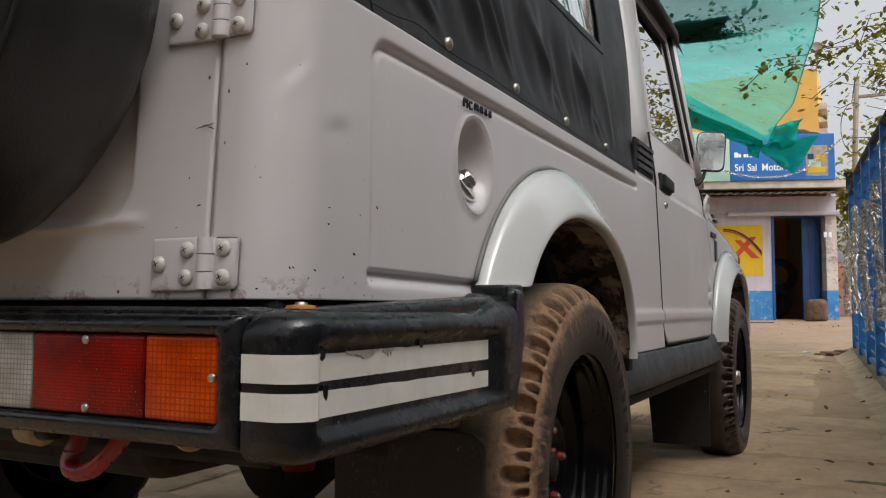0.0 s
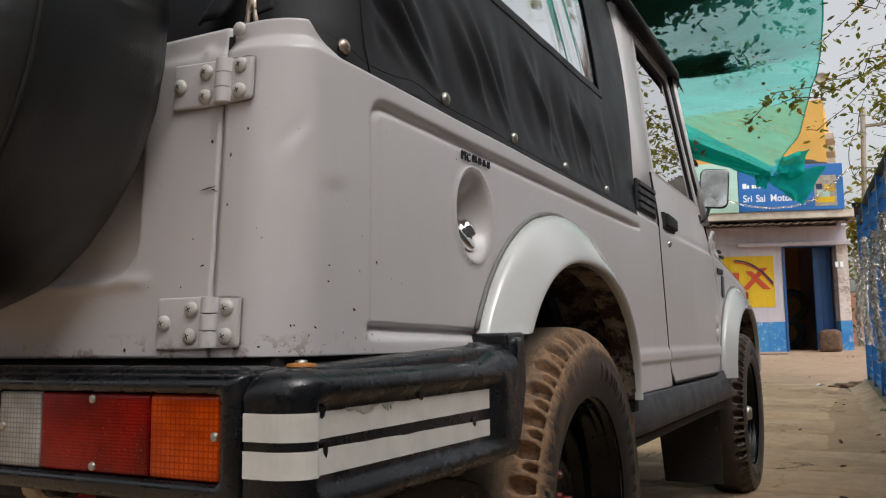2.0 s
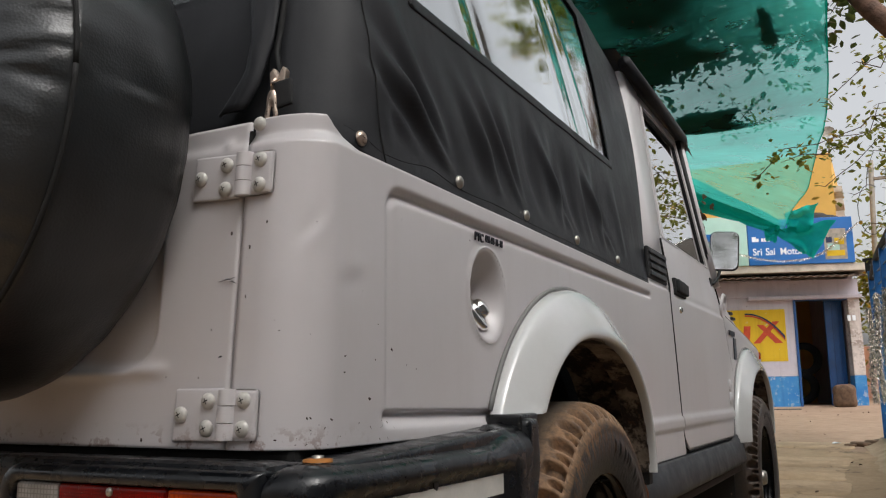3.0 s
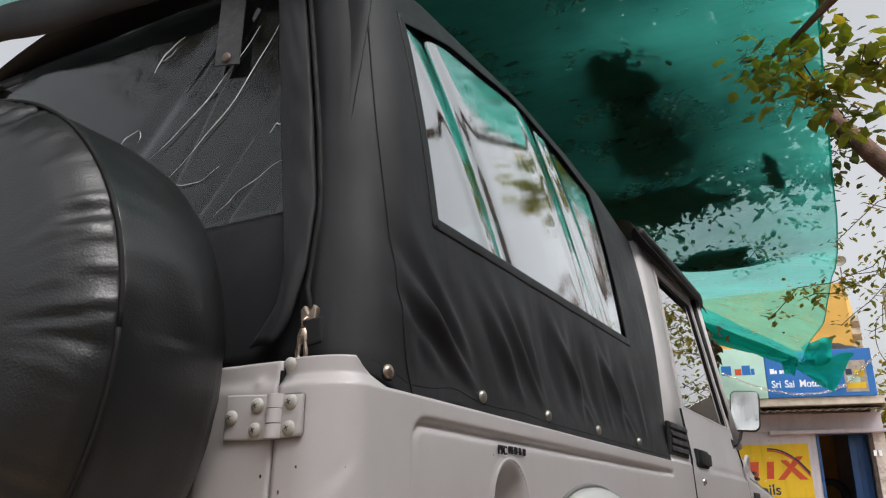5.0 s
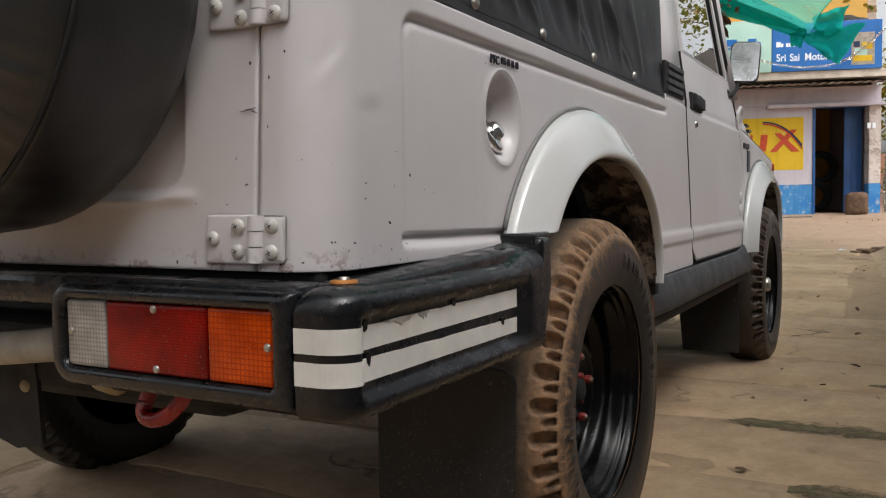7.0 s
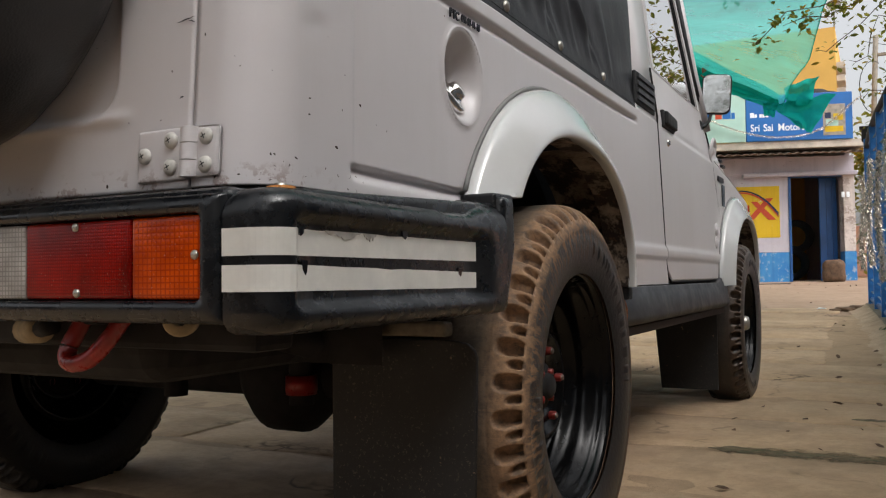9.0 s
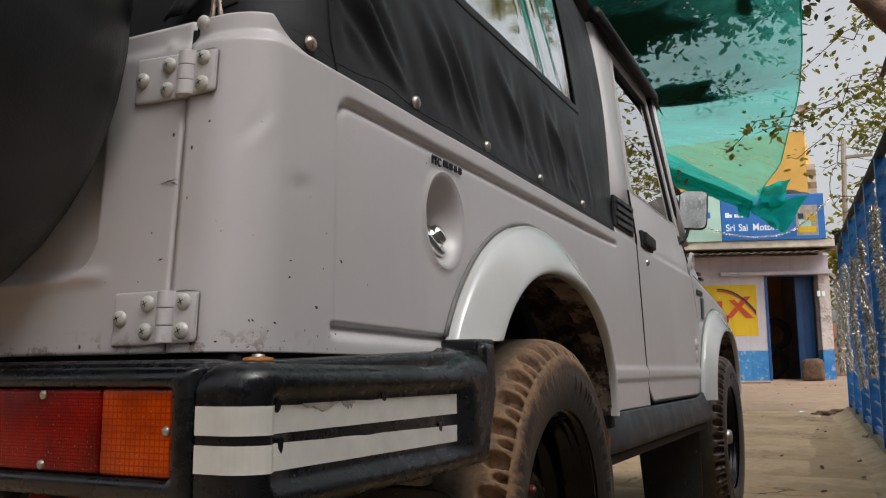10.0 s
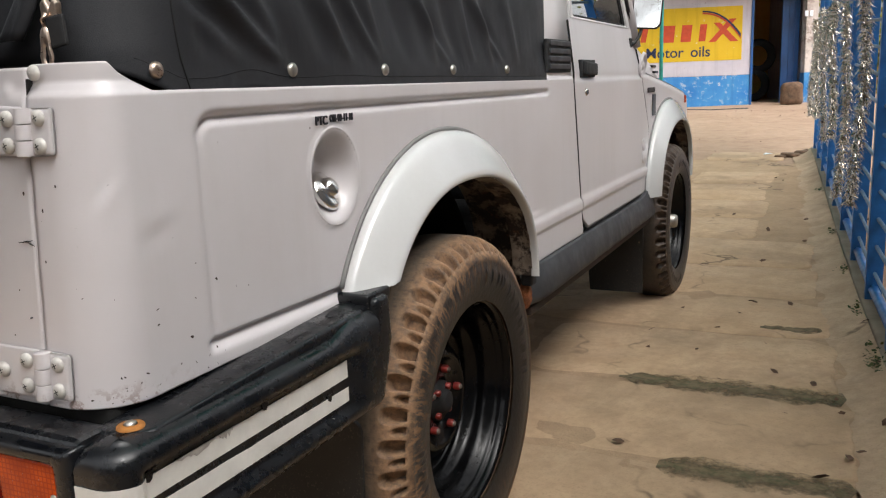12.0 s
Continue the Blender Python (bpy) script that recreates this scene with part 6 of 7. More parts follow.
rivet = part("strap_rivet", dome("strap_rivet", 0.010, 0.005, STUD), STUD, strap, "steel rivet")
rivet.matrix_basis = Matrix.Translation((-0.378, -0.783, 1.630)) @ Matrix.Rotation(radians(90), 4, 'X')
# old creases in the rear window, whitened by folding, with the sky's glint painted in
for x0, z0, x1, z1, bend, r0 in ((-0.335, 1.70, -0.53, 1.465, 0.022, 0.0026), (-0.285, 1.69, -0.466, 1.408, 0.020, 0.0024), (-0.466, 1.408, -0.35, 1.405, -0.022, 0.0016), (-0.590, 1.675, -0.53, 1.745, 0.012, 0.0030), (-0.585, 1.70, -0.545, 1.725, -0.010, 0.0018), (-0.628, 1.500, -0.582, 1.540, 0.010, 0.0018), (-0.582, 1.540, -0.578, 1.512, 0.006, 0.0014), (-0.255, 1.447, -0.225, 1.450, 0.014, 0.0022), (-0.335, 1.310, -0.212, 1.386, 0.008, 0.0010), (-0.24, 1.60, -0.215, 1.52, 0.006, 0.0012)):
    px, pz = -(z1 - z0), x1 - x0
    ln = math.hypot(px, pz)
    pts = []
    for f in steps(0, 1, 0.06):
        b_ = bend * math.sin(math.pi * f) + 0.006 * noise.noise((f * 4, x0 * 9, z0 * 7))
        xx, zz = lerp(x0, x1, f) + px / ln * b_, lerp(z0, z1, f) + pz / ln * b_
        pts.append((xx, rear_y(zz) + 0.0075, zz))
    rr = [0.65 * r0 * (0.15 + 0.85 * math.sin(math.pi * i / (len(pts) - 1)) * (0.55 + 0.6 * abs(noise.noise((i * 0.5, x0 * 5, 2))))) for i in range(len(pts))]
    part("vinyl_crease", tube("vinyl_crease", pts, 0, CREASE, 5, rr), CREASE, top_side)
for x in (-0.35, -1.02):
    part("seat_back", box(x - 0.22, x + 0.22, 0.95, 1.07, 0.62, 1.36, 0.05, 4), SEAT, car, "dark seat back", True)
part("dashboard", box(-1.33, -0.07, 1.45, 1.72, 0.85, 1.10, 0.04, 3), RUBBER, car)

# ---- the shop at the end of the yard: facade along U, 18 degrees off the car's cross axis ----
SA = radians(18)
SHOP = Matrix.Translation((-0.83, 14.8, 0)) @ Matrix.Rotation(SA, 4, 'Z')      # local x along the facade, y into the shop
GZ = 0.42
shop = thing("workshop_building", "small lilac and blue limewashed workshop with a dark open doorway", "building", at=SHOP)


def shop_part(name, bm, m, label="", parent=None):
    return part(name, bm, m, parent or shop, label)


shop_part("front_wall", box(-4.2, 0.0, 0.0, 0.22, 0.98, 2.75), LILAC, "lilac limewashed wall")
shop_part("wall_dado", box(-4.2, 0.0, -0.004, 0.22, GZ - 0.2, 0.976), BLUE_WALL, "peeling blue dado")
shop_part("door_pier", box(0.935, 1.135, -0.05, 0.22, 0.98, 2.42, 0.01), PIER, "stained grey cement pier")
shop_part("pier_dado", box(0.933, 1.137, -0.054, 0.22, GZ - 0.2, 0.976, 0.01), BLUE_WALL)
shop_part("lintel", box(-4.2, 1.135, -0.03, 0.22, 2.42, 2.72), LILAC)
shop_part("door_frame", box(0.0, 0.045, -0.02, 0.12, GZ, 2.36, 0.006), BLUE_DOOR, "blue painted door frame")
shop_part("door_leaf", box(0.62, 0.925, 0.32, 0.37, GZ, 2.36, 0.004), BLUE_DOOR, "open blue steel door leaf")
for i in range(3):
    shop_part("door_rib", box(0.64 + i * 0.10, 0.652 + i * 0.10, 0.308, 0.32, GZ + 0.1, 2.3), BLUE_DOOR)
for u in (0.90, 0.985):
    shop_part("switch_box", box(u, u + 0.055, -0.072, -0.048, 1.955, 2.055, 0.004), SIGN_WHITE, "white switch box")
shop_part("door_head", box(0.0, 0.935, -0.02, 0.12, 2.345, 2.40), BLUE_DOOR)
shop_part("ledge", box(-0.80, 1.16, -0.16, 0.0, 2.36, 2.425, 0.01), LILAC, "thin cement ledge over the door")
# back wall and floor carry the interior's shade in their colour
shop_part("inside_back", box(-4.2, 1.3, 3.6, 3.75, GZ - 0.2, 2.9), INSIDE_SHADE)
shop_part("inside_left", box(-4.35, -4.2, 0.0, 3.75, GZ - 0.2, 2.9), LILAC)
shop_part("inside_right", box(1.05, 1.135, 0.22, 3.75, GZ - 0.2, 2.9), LILAC)
shop_part("inside_floor", box(-4.2, 1.1, 0.1, 3.7, GZ - 0.1, GZ + 0.01), INSIDE_SHADE)
shop_part("roof_slab", box(-4.4, 1.18, -0.62, 3.8, 2.80, 2.93, 0.012), ROOF_CEMENT, "pale weathered cement roof edge")
for k in range(2):
    z = 0.68 + 0.55 * k
    part("stacked_tyre", revolve("stacked_tyre", [(-0.09, 0.20), (-0.10, 0.28), (-0.06, 0.33), (0.06, 0.33), (0.10, 0.28), (0.09, 0.20)], RUBBER, "y", 28), RUBBER, shop, "old tyre leaning inside the doorway").matrix_basis = Matrix.Translation((0.38 + 0.1 * k, 1.5, z + 0.1))


def corrugated(u, y):
    return (u, y, 2.715 + 0.10 * (y + 0.62) / 0.7 + 0.018 * math.sin(u * 2 * math.pi / 0.146))


sheet = shop_part("awning_sheet", grid("awning_sheet", corrugated, steps(-4.3, 1.16, 0.024), [-0.66, -0.3, 0.1], SHEET), SHEET, "corrugated cement sheet edge")
thicken(sheet, 0.008)

# painted advertisement on the wall
F2 = Matrix(((1, 0, 0, 0), (0, 0, -1, 0), (0, 1, 0, 0), (0, 0, 0, 1)))      # a facade's own plane: x along, y up


def wall_shape(name, pts, m, y=-0.006, label=""):
    return part(name, solid([(u, y, z) for u, z in pts], Vector((0, 0.005, 0))), m, shop, label)


wall_shape("painted_panel", [(-2.05, 1.25), (-0.155, 1.25), (-0.155, 2.20), (-2.05, 2.20)], POSTER, label="yellow painted advertisement panel")
# plain red letter shapes and the arc over them
wall_shape("red_shape", [(-1.96, 1.62), (-1.86, 1.62), (-1.80, 1.92), (-1.90, 1.92)], POSTER_RED, -0.010)
for u0, u1, z0, z1 in ((-1.62, -1.36, 1.60, 1.90), (-1.24, -1.06, 1.60, 1.90), (-0.92, -0.80, 1.60, 1.90)):
    wall_shape("red_shape", [(u0, z0), (u1, z0), (u1 + 0.03, z1), (u0 + 0.03, z1)], POSTER_RED, -0.010, "red painted block shape")
wall_shape("red_shape", [(-0.74, 1.58), (-0.62, 1.58), (-0.26, 1.98), (-0.38, 1.98)], POSTER_RED, -0.010)
wall_shape("red_shape", [(-0.66, 1.92), (-0.55, 1.92), (-0.22, 1.58), (-0.36, 1.58)], POSTER_RED, -0.013)
for k, m in ((0.0, POSTER_RED), (0.035, NAVY)):
    up = [(-0.86 + 0.68 * f, 2.10 + k - 0.42 * f ** 2.2) for f in steps(0, 1, 0.1)]
    dn = [(-0.86 + 0.68 * f, 2.075 + k - 0.46 * f ** 2.2) for f in steps(0, 1, 0.1)]
    wall_shape("painted_arc", up + dn[::-1], m, -0.016 - k * 0.1, "painted arc")
for word, u in (("Motor", -1.86), ("oils", -1.06)):
    text("painted_word", word, 0.26, Matrix.Translation((u, -0.008, 1.33)) @ F2, NAVY, shop, 0.002)["label"] = "navy painted word"

# signboards on the roof edge
board = shop_part("blue_signboard", box(-0.83, 0.95, -0.66, -0.58, 2.935, 3.76, 0.008), SIGN_BLUE, "blue shop signboard with white letters")
shop_part("mint_signboard", box(-2.6, -0.838, -0.66, -0.58, 2.935, 3.84, 0.008), SIGN_MINT, "pale mint signboard")
for word, u in (("Sri", -0.76), ("Sai", -0.54), ("Motors", -0.295)):
    text("sign_word", word, 0.180, Matrix.Translation((u, -0.662, 3.115)) @ F2, SIGN_WHITE, shop, 0.002, 'LEFT', 0.84)["label"] = "white sign letters"
for i, (u0, u1) in enumerate(((-0.76, -0.69), (-0.685, -0.645), (-0.60, -0.56), (-0.55, -0.51), (-0.50, -0.45))):
    part("sign_bar", box(u0, u1, -0.664, -0.66, 3.36, 3.45 if i == 0 else 3.42), SIGN_WHITE, shop, "white unreadable script bar")
part("sign_picture", box(0.46, 0.83, -0.666, -0.66, 3.00, 3.55, 0.003), CREAM_PIPE, shop, "cream framed picture on the sign")
for u, z, w, h, m in ((0.49, 3.06, 0.30, 0.10, POSTER), (0.51, 3.16, 0.20, 0.12, SIGN_MINT), (0.63, 3.26, 0.16, 0.12, POSTER), (0.49, 3.30, 0.10, 0.10, NAVY)):
    part("picture_patch", box(u, u + w, -0.669, -0.665, z, z + h), m, shop)
for i, (u, r, m) in enumerate(((-1.50, 0.085, SIGN_BLUE), (-1.30, 0.055, POSTER_RED), (-1.16, 0.07, SIGN_BLUE), (-1.05, 0.03, SIGN_BLUE))):
    part("brand_shape", box(u - r, u + r, -0.664, -0.66, 3.36, 3.36 + (0.17 if i % 2 == 0 else 0.11)), m, shop, "coloured brand shape")

# water tank and yellow house behind
tank = tagged(new("water_tank", revolve("water_tank", [(4.20, 0.0005), (4.20, 0.5), (4.55, 0.5), (4.62, 0.46), (4.66, 0.3), (4.72, 0.2), (4.74, 0.0005)], RUBBER, "z", 28)), "black plastic water tank on the roof behind the sign", "water tank")
tank.matrix_basis = Matrix.Translation((-0.45, 16.6, -0.45))
part("tank_stand", box(-0.4, 0.4, -0.4, 0.4, 3.3, 4.2), SLATE, tank)
house = thing("yellow_house", "plain yellow plastered house block behind the workshop", "house")
part("house_wall", box(-8, -0.08, 18.0, 24, 0.2, 5.9), YELLOW_WALL, house)
for i in range(7):
    z = 3.35 + i * 0.278
    part("stair_slab", box(-0.075, 0.09, 18.1, 18.9, z, z + 0.13), ROOF_CEMENT, house, "cement slab end")
far_wall = tagged(new("far_wall", bpy.data.meshes.new("far_wall")), "low pink compound wall in the distance", "wall", kind="structure")
bm = box(0.1, 14, 24.0, 24.25, 0.2, 1.9, 0.02)
bm.to_mesh(far_wall.data)
bm.free()
far_wall.data.materials.append(PINK_WALL)

dish = thing("satellite_dish", "small grey dish on a thin mast over the yellow house", "dish", at=Matrix.Translation((-0.12, 19.0, 5.9)))
part("mast", tube("mast", [(0, 0, -0.05), (0, 0, 0.62)], 0.018, POLE_MAT, 6), POLE_MAT, dish)
part("bowl", revolve("bowl", [(0.045, 0.0005), (0.035, 0.07), (0.0, 0.15), (-0.012, 0.158), (0.0, 0.145), (0.025, 0.07), (0.035, 0.0005)], POLE_MAT, "y", 24), POLE_MAT, dish, "grey dish bowl").matrix_basis = Matrix.Translation((0, -0.05, 0.75)) @ Matrix.Rotation(radians(-25), 4, 'X')

# utility pole with wires
pole = thing("utility_pole", "grey concrete utility pole with thin wires", "pole")
part("pole_shaft", tube("pole_shaft", [(0.57, 20, 0.3), (0.62, 20, 4.2), (0.71, 20, 6.1)], 0.062, POLE_MAT, 8), POLE_MAT, pole)
part("cross_arm", box(0.66, 1.3, 19.95, 20.05, 5.62, 5.68), POLE_MAT, pole)
for k in range(4):
    part("wire", tube("wire", [(0.4 + 0.25 * k, 20, 6.02 - 0.3 * k), (3.0, 22.0, 5.7 - 0.3 * k), (9, 26, 5.8 - 0.2 * k)], 0.008, RUBBER, 4), RUBBER, pole)
part("wire_coil", tube("wire_coil", [(0.62 + 0.28 * math.cos(a), 19.9, 4.9 + 0.6 * math.sin(a)) for a in [radians(d) for d in range(60, 330, 18)]], 0.010, RUBBER, 4), RUBBER, pole)

# sack by the doorway and a hose on the ground


sack = tagged(new("jute_sack", lumpy("jute_sack", 0.19, 0.15, 0.20, SACK, 3, 4.5)), "brown filled jute sack standing by the blue doorway", "sack")
sack.matrix_basis = Matrix.Translation((-0.10, 14.62, ground_z(14.6) + 0.185))
hose = tagged(new("garden_hose", tube("garden_hose", [(-2.6, 13.4, ground_z(13.4) - 0.005), (-1.9, 13.7, ground_z(13.7)), (-1.3, 13.5, ground_z(13.5)), (-0.75, 13.8, ground_z(13.8) - 0.005)], 0.02, RUBBER, 8)), "black hose lying on the soil before the workshop", "hose")
paper = tagged(new("paper_scrap", mesh_of("paper_scrap", [(0.06, 7.00, 0.233), (0.12, 7.02, 0.240), (0.135, 7.08, 0.233), (0.075, 7.06, 0.243)], [(0, 1, 2, 3)], SIGN_WHITE, False)), "crumpled white paper scrap on the soil", "paper")
thicken(paper, 0.004)

# ---- blue fence with rods and tinsel ----


def fence_x(y):
    return 1.04 - 0.072 * y


fence = thing("steel_fence", "blue painted steel fence with thin pale rods", "fence")
FENCE_YS = steps(-2.66, 7.14, 0.70)
FDIR = math.atan2(0.072, 1.0)
for y in FENCE_YS:
    g = ground_z(y) + 0.06
    h = 1.83 - g
    me = bpy.data.meshes.new("upright")
    bm = box(-0.032, 0.032, -0.020, 0.020, -0.02, h, 0.004)
    bm.to_mesh(me)
    bm.free()
    me.materials.append(BLUE_STEEL)
    o = part("upright", me, BLUE_STEEL, fence)
    o.matrix_basis = Matrix.Translation((fence_x(y), y, g)) @ Matrix.Rotation(FDIR, 4, 'Z')
for k in range(14):
    z = 0.30 + 0.115 * k
    y0, y1 = FENCE_YS[0], FENCE_YS[-1]
    part("rod", tube("rod", [(fence_x(y0), y0, z - 0.14), (fence_x(2.4), 2.4, z - 0.13), (fence_x(y1), y1, z + 0.09)], 0.0085, ROD, 6), ROD, fence)
part("top_rail", tube("top_rail", [(fence_x(-2.66), -2.66, 1.80), (fence_x(5.8), 5.8, 1.86), (fence_x(6.6), 6.6, 1.85), (fence_x(7.14), 7.14, 1.76)], 0.03, RUBBER, 8), RUBBER, fence, "dark top rail")
part("bottom_rail", tube("bottom_rail", [(fence_x(-2.66), -2.66, 0.09), (fence_x(2.4), 2.4, 0.10), (fence_x(7.14), 7.14, 0.32)], 0.022, BLUE_STEEL, 6), BLUE_STEEL, fence)


lantern = thing("fence_lamp", "dark square lamp on the end post of the blue fence", "lamp", at=Matrix.Translation((0.515, 7.22, 1.76)))
part("lamp_base", box(-0.022, 0.022, -0.022, 0.022, -0.04, 0.06, 0.004), RUBBER, lantern)
part("lamp_body", box(-0.038, 0.038, -0.038, 0.038, 0.06, 0.175, 0.006), RUBBER, lantern)
part("lamp_cap", box(-0.056, 0.056, -0.056, 0.056, 0.175, 0.20, 0.006), RUBBER, lantern, "flat dark lid")


def curb_fn(y, k):
    dx, dz = ((-0.055, -0.12), (-0.048, 0.045), (-0.040, 0.058), (0.055, 0.06), (0.065, 0.045), (0.075, -0.12))[int(k)]
    w = 0.008 * noise.noise((y * 3, dx * 20, 0))
    return (fence_x(y) + dx + w, y, ground_z(y) + dz + w * 0.6)


tagged(new("curb", grid("curb", curb_fn, steps(-3, 7.3, 0.1), list(range(6)), CURB)), "low grey concrete curb under the fence", "curb", kind="structure")

# tinsel garlands
rng = random.Random(5)


def tinsel(path, n, r, seed):
    """Short thin foil strips set all round a line of points."""
    g = random.Random(seed)
    verts, faces = [], []
    P = [Vector(p) for p in path]
    for i in range(n):
        t = g.random() * (len(P) - 1)
        j = min(int(t), len(P) - 2)
        c = P[j].lerp(P[j + 1], t - j)
        a = g.uniform(0, 2 * math.pi)
        d = Vector((math.cos(a), math.sin(a), g.uniform(-0.9, 0.3))).normalized()
        s = Vector((g.uniform(-1, 1), g.uniform(-1, 1), g.uniform(-1, 1))).cross(d).normalized() * g.uniform(0.0012, 0.0027)
        l = r * g.uniform(0.6, 1.15)
        m = c + d * l * 0.55 + Vector((0, 0, 0.006))
        e = c + d * l + Vector((0, 0, -0.012))
        k = len(verts)
        verts += [c - s, c + s, m + s, m - s, e]
        faces += [(k, k + 1, k + 2, k + 3), (k + 3, k + 2, k + 4)]
    return mesh_of("tinsel_garland", verts, faces, TINSEL, False)


STRANDS = ((6.9, 1.46, 0.60), (6.0, 1.50, 0.62), (5.1, 1.44, 0.50), (4.25, 1.45, 0.58), (3.3, 1.50, 0.34), (2.45, 1.48, 0.42))
for i, (y, z1, z0) in enumerate(STRANDS):
    x = fence_x(y) - 0.075
    p = [(x + 0.015 * math.sin(i + k), y + 0.03 * math.sin(i * 2.1 + k * 1.3), lerp(z1, z0, k / 6)) for k in range(7)]
    tagged(new("tinsel_garland", tinsel(p, 2100, 0.043, 40 + i)), "silver tinsel garland hanging on the blue fence", "garland", "tinsel on the fence")
p = [SHOP @ Vector((u, -0.74, 3.42 - 0.48 * math.sin(math.pi * (u + 1.6) / 2.75) ** 0.9 * (0.9 if u < 0.3 else 0.86) + 0.28 * sm(0.3, 1.1, u))) for u in steps(-1.58, 1.10, 0.1)]
tagged(new("tinsel_garland", tinsel(p, 2600, 0.05, 77)), "silver tinsel garland strung along the signboard", "garland")

# ---- leaves, limbs ----


def leaf_cloud(spots, size, seed, hang=0.4):
    """Many small pointed leaves; spots: centres with a spread and a count."""
    g = random.Random(seed)
    verts, faces = [], []
    for c, spread, n in spots:
        for _ in range(n):
            p = Vector(c) + Vector((g.gauss(0, spread[0]), g.gauss(0, spread[1]), g.gauss(0, spread[2])))
            a = g.uniform(0, 2 * math.pi)
            d = Vector((math.cos(a), math.sin(a), -hang + g.uniform(-0.5, 0.5))).normalized()
            s = d.cross(Vector((g.uniform(-0.5, 0.5), g.uniform(-0.5, 0.5), 1))).normalized()
            up = s.cross(d)
            l = size * g.uniform(0.6, 1.25)
            w = l * g.uniform(0.26, 0.34)
            k = len(verts)
            verts += [p, p + d * l * 0.35 + s * w - up * l * 0.05, p + d * l * 0.75 + s * w * 0.7 - up * l * 0.08, p + d * l - up * l * 0.16,
                      p + d * l * 0.75 - s * w * 0.7 - up * l * 0.08, p + d * l * 0.35 - s * w - up * l * 0.05, p + d * l * 0.5 + up * l * 0.03]
            faces += [(k, k + 1, k + 6), (k + 1, k + 2, k + 6), (k + 2, k + 3, k + 6), (k + 3, k + 4, k + 6), (k + 4, k + 5, k + 6), (k + 5, k, k + 6)]
    return verts, faces


def twig_spots(a, b, n, spread, g, droop=0.0):
    """Clumps along a twig from a to b."""
    out = []
    for i in range(n):
        f = (i + 0.5) / n
        c = Vector(a).lerp(Vector(b), f) + Vector((g.gauss(0, spread), g.gauss(0, spread), g.gauss(0, spread) - droop * f * f))
        out.append(c)
    return out


def tree(name, label, trunk, limbs, twigs, leaf, leaf_mat_, seed, per=9, spread=0.10):
    g = random.Random(seed)
    t = thing(name, label, "tree")
    part("trunk", tube("trunk", [p for p, r in trunk], 0, BARK, 12, [r for p, r in trunk]), BARK, t)
    for l in limbs:
        part("limb", tube("limb", [p for p, r in l], 0, BARK, 9, [r for p, r in l]), BARK, t)
    spots = []
    tw_v, tw_f = [], []
    for a, b, n, droop in twigs:
        cs = twig_spots(a, b, n, 0.05, g, droop)
        me = tube("tw", [a] + cs[::2] + [b], 0, BARK, 4, [0.007] + [0.005] * len(cs[::2]) + [0.002])
        k = len(tw_v)
        tw_v += [v.co.copy() for v in me.vertices]
        tw_f += [tuple(i + k for i in p.vertices) for p in me.polygons]
        bpy.data.meshes.remove(me)
        spots += [(c, (spread,) * 3, per) for c in cs]
    part("twig", mesh_of("twig", tw_v, tw_f, BARK), BARK, t)["kind"] = "stuff"
    v, f = leaf_cloud(spots, leaf, seed)
    c = part("crown", mesh_of("crown", v, f, leaf_mat_, False), leaf_mat_, t, "green leaves, some yellowing")
    c["kind"] = "stuff"
    return t


g = random.Random(11)
# tree beyond the fence, its limb reaching over the net
right_twigs = []
for i in range(9):
    y = g.uniform(5.4, 9.0)
    z = g.uniform(2.0, 3.9)
    a = Vector((g.uniform(0.75, 1.5), y, z))
    b = a + Vector((g.uniform(-0.75, -0.15), g.uniform(-0.5, 0.5), g.uniform(-0.45, 0.05)))
    if b.x < 0.30 + 0.02 * y:
        b.x = 0.32 + g.uniform(0, 0.3)
    right_twigs.append((tuple(a), tuple(b), 9, 0.08))
right_twigs += [((0.95, 6.2, 3.15), (0.05, 6.4, 2.80), 10, 0.1), ((0.9, 6.4, 2.95), (0.15, 6.6, 2.6), 9, 0.08), ((0.9, 5.8, 3.5), (0.25, 6.0, 3.2), 9, 0.05), ((0.95, 7.0, 2.5), (0.5, 7.1, 2.2), 8, 0.05)]
for i in range(20):
    a = Vector((g.uniform(0.82, 1.40), g.uniform(6.5, 8.0), g.uniform(2.25, 3.5)))
    right_twigs.append((tuple(a), tuple(a + Vector((g.uniform(-0.30, 0.05), g.uniform(-0.2, 0.2), g.uniform(-0.22, 0.05)))), 6, 0.04))
right_twigs += [((-0.93, 8.49, 3.80), (-0.33, 7.65, 3.86), 7, 0.0), ((-0.66, 7.56, 3.82), (-0.39, 8.6, 3.80), 6, 0.0), ((-0.07, 8.38, 3.80), (0.08, 8.84, 3.80), 3, 0.0), ((0.07, 7.5, 3.85), (-0.10, 7.4, 3.9), 3, 0.0)]
right_twigs += [((0.95, 6.3, 3.15), (-0.42, 6.2, 2.66), 15, 0.02), ((0.30, 6.2, 2.90), (-0.10, 6.15, 2.74), 6, 0.02), ((0.95, 6.9, 3.3), (0.30, 6.9, 3.10), 8, 0.03)]
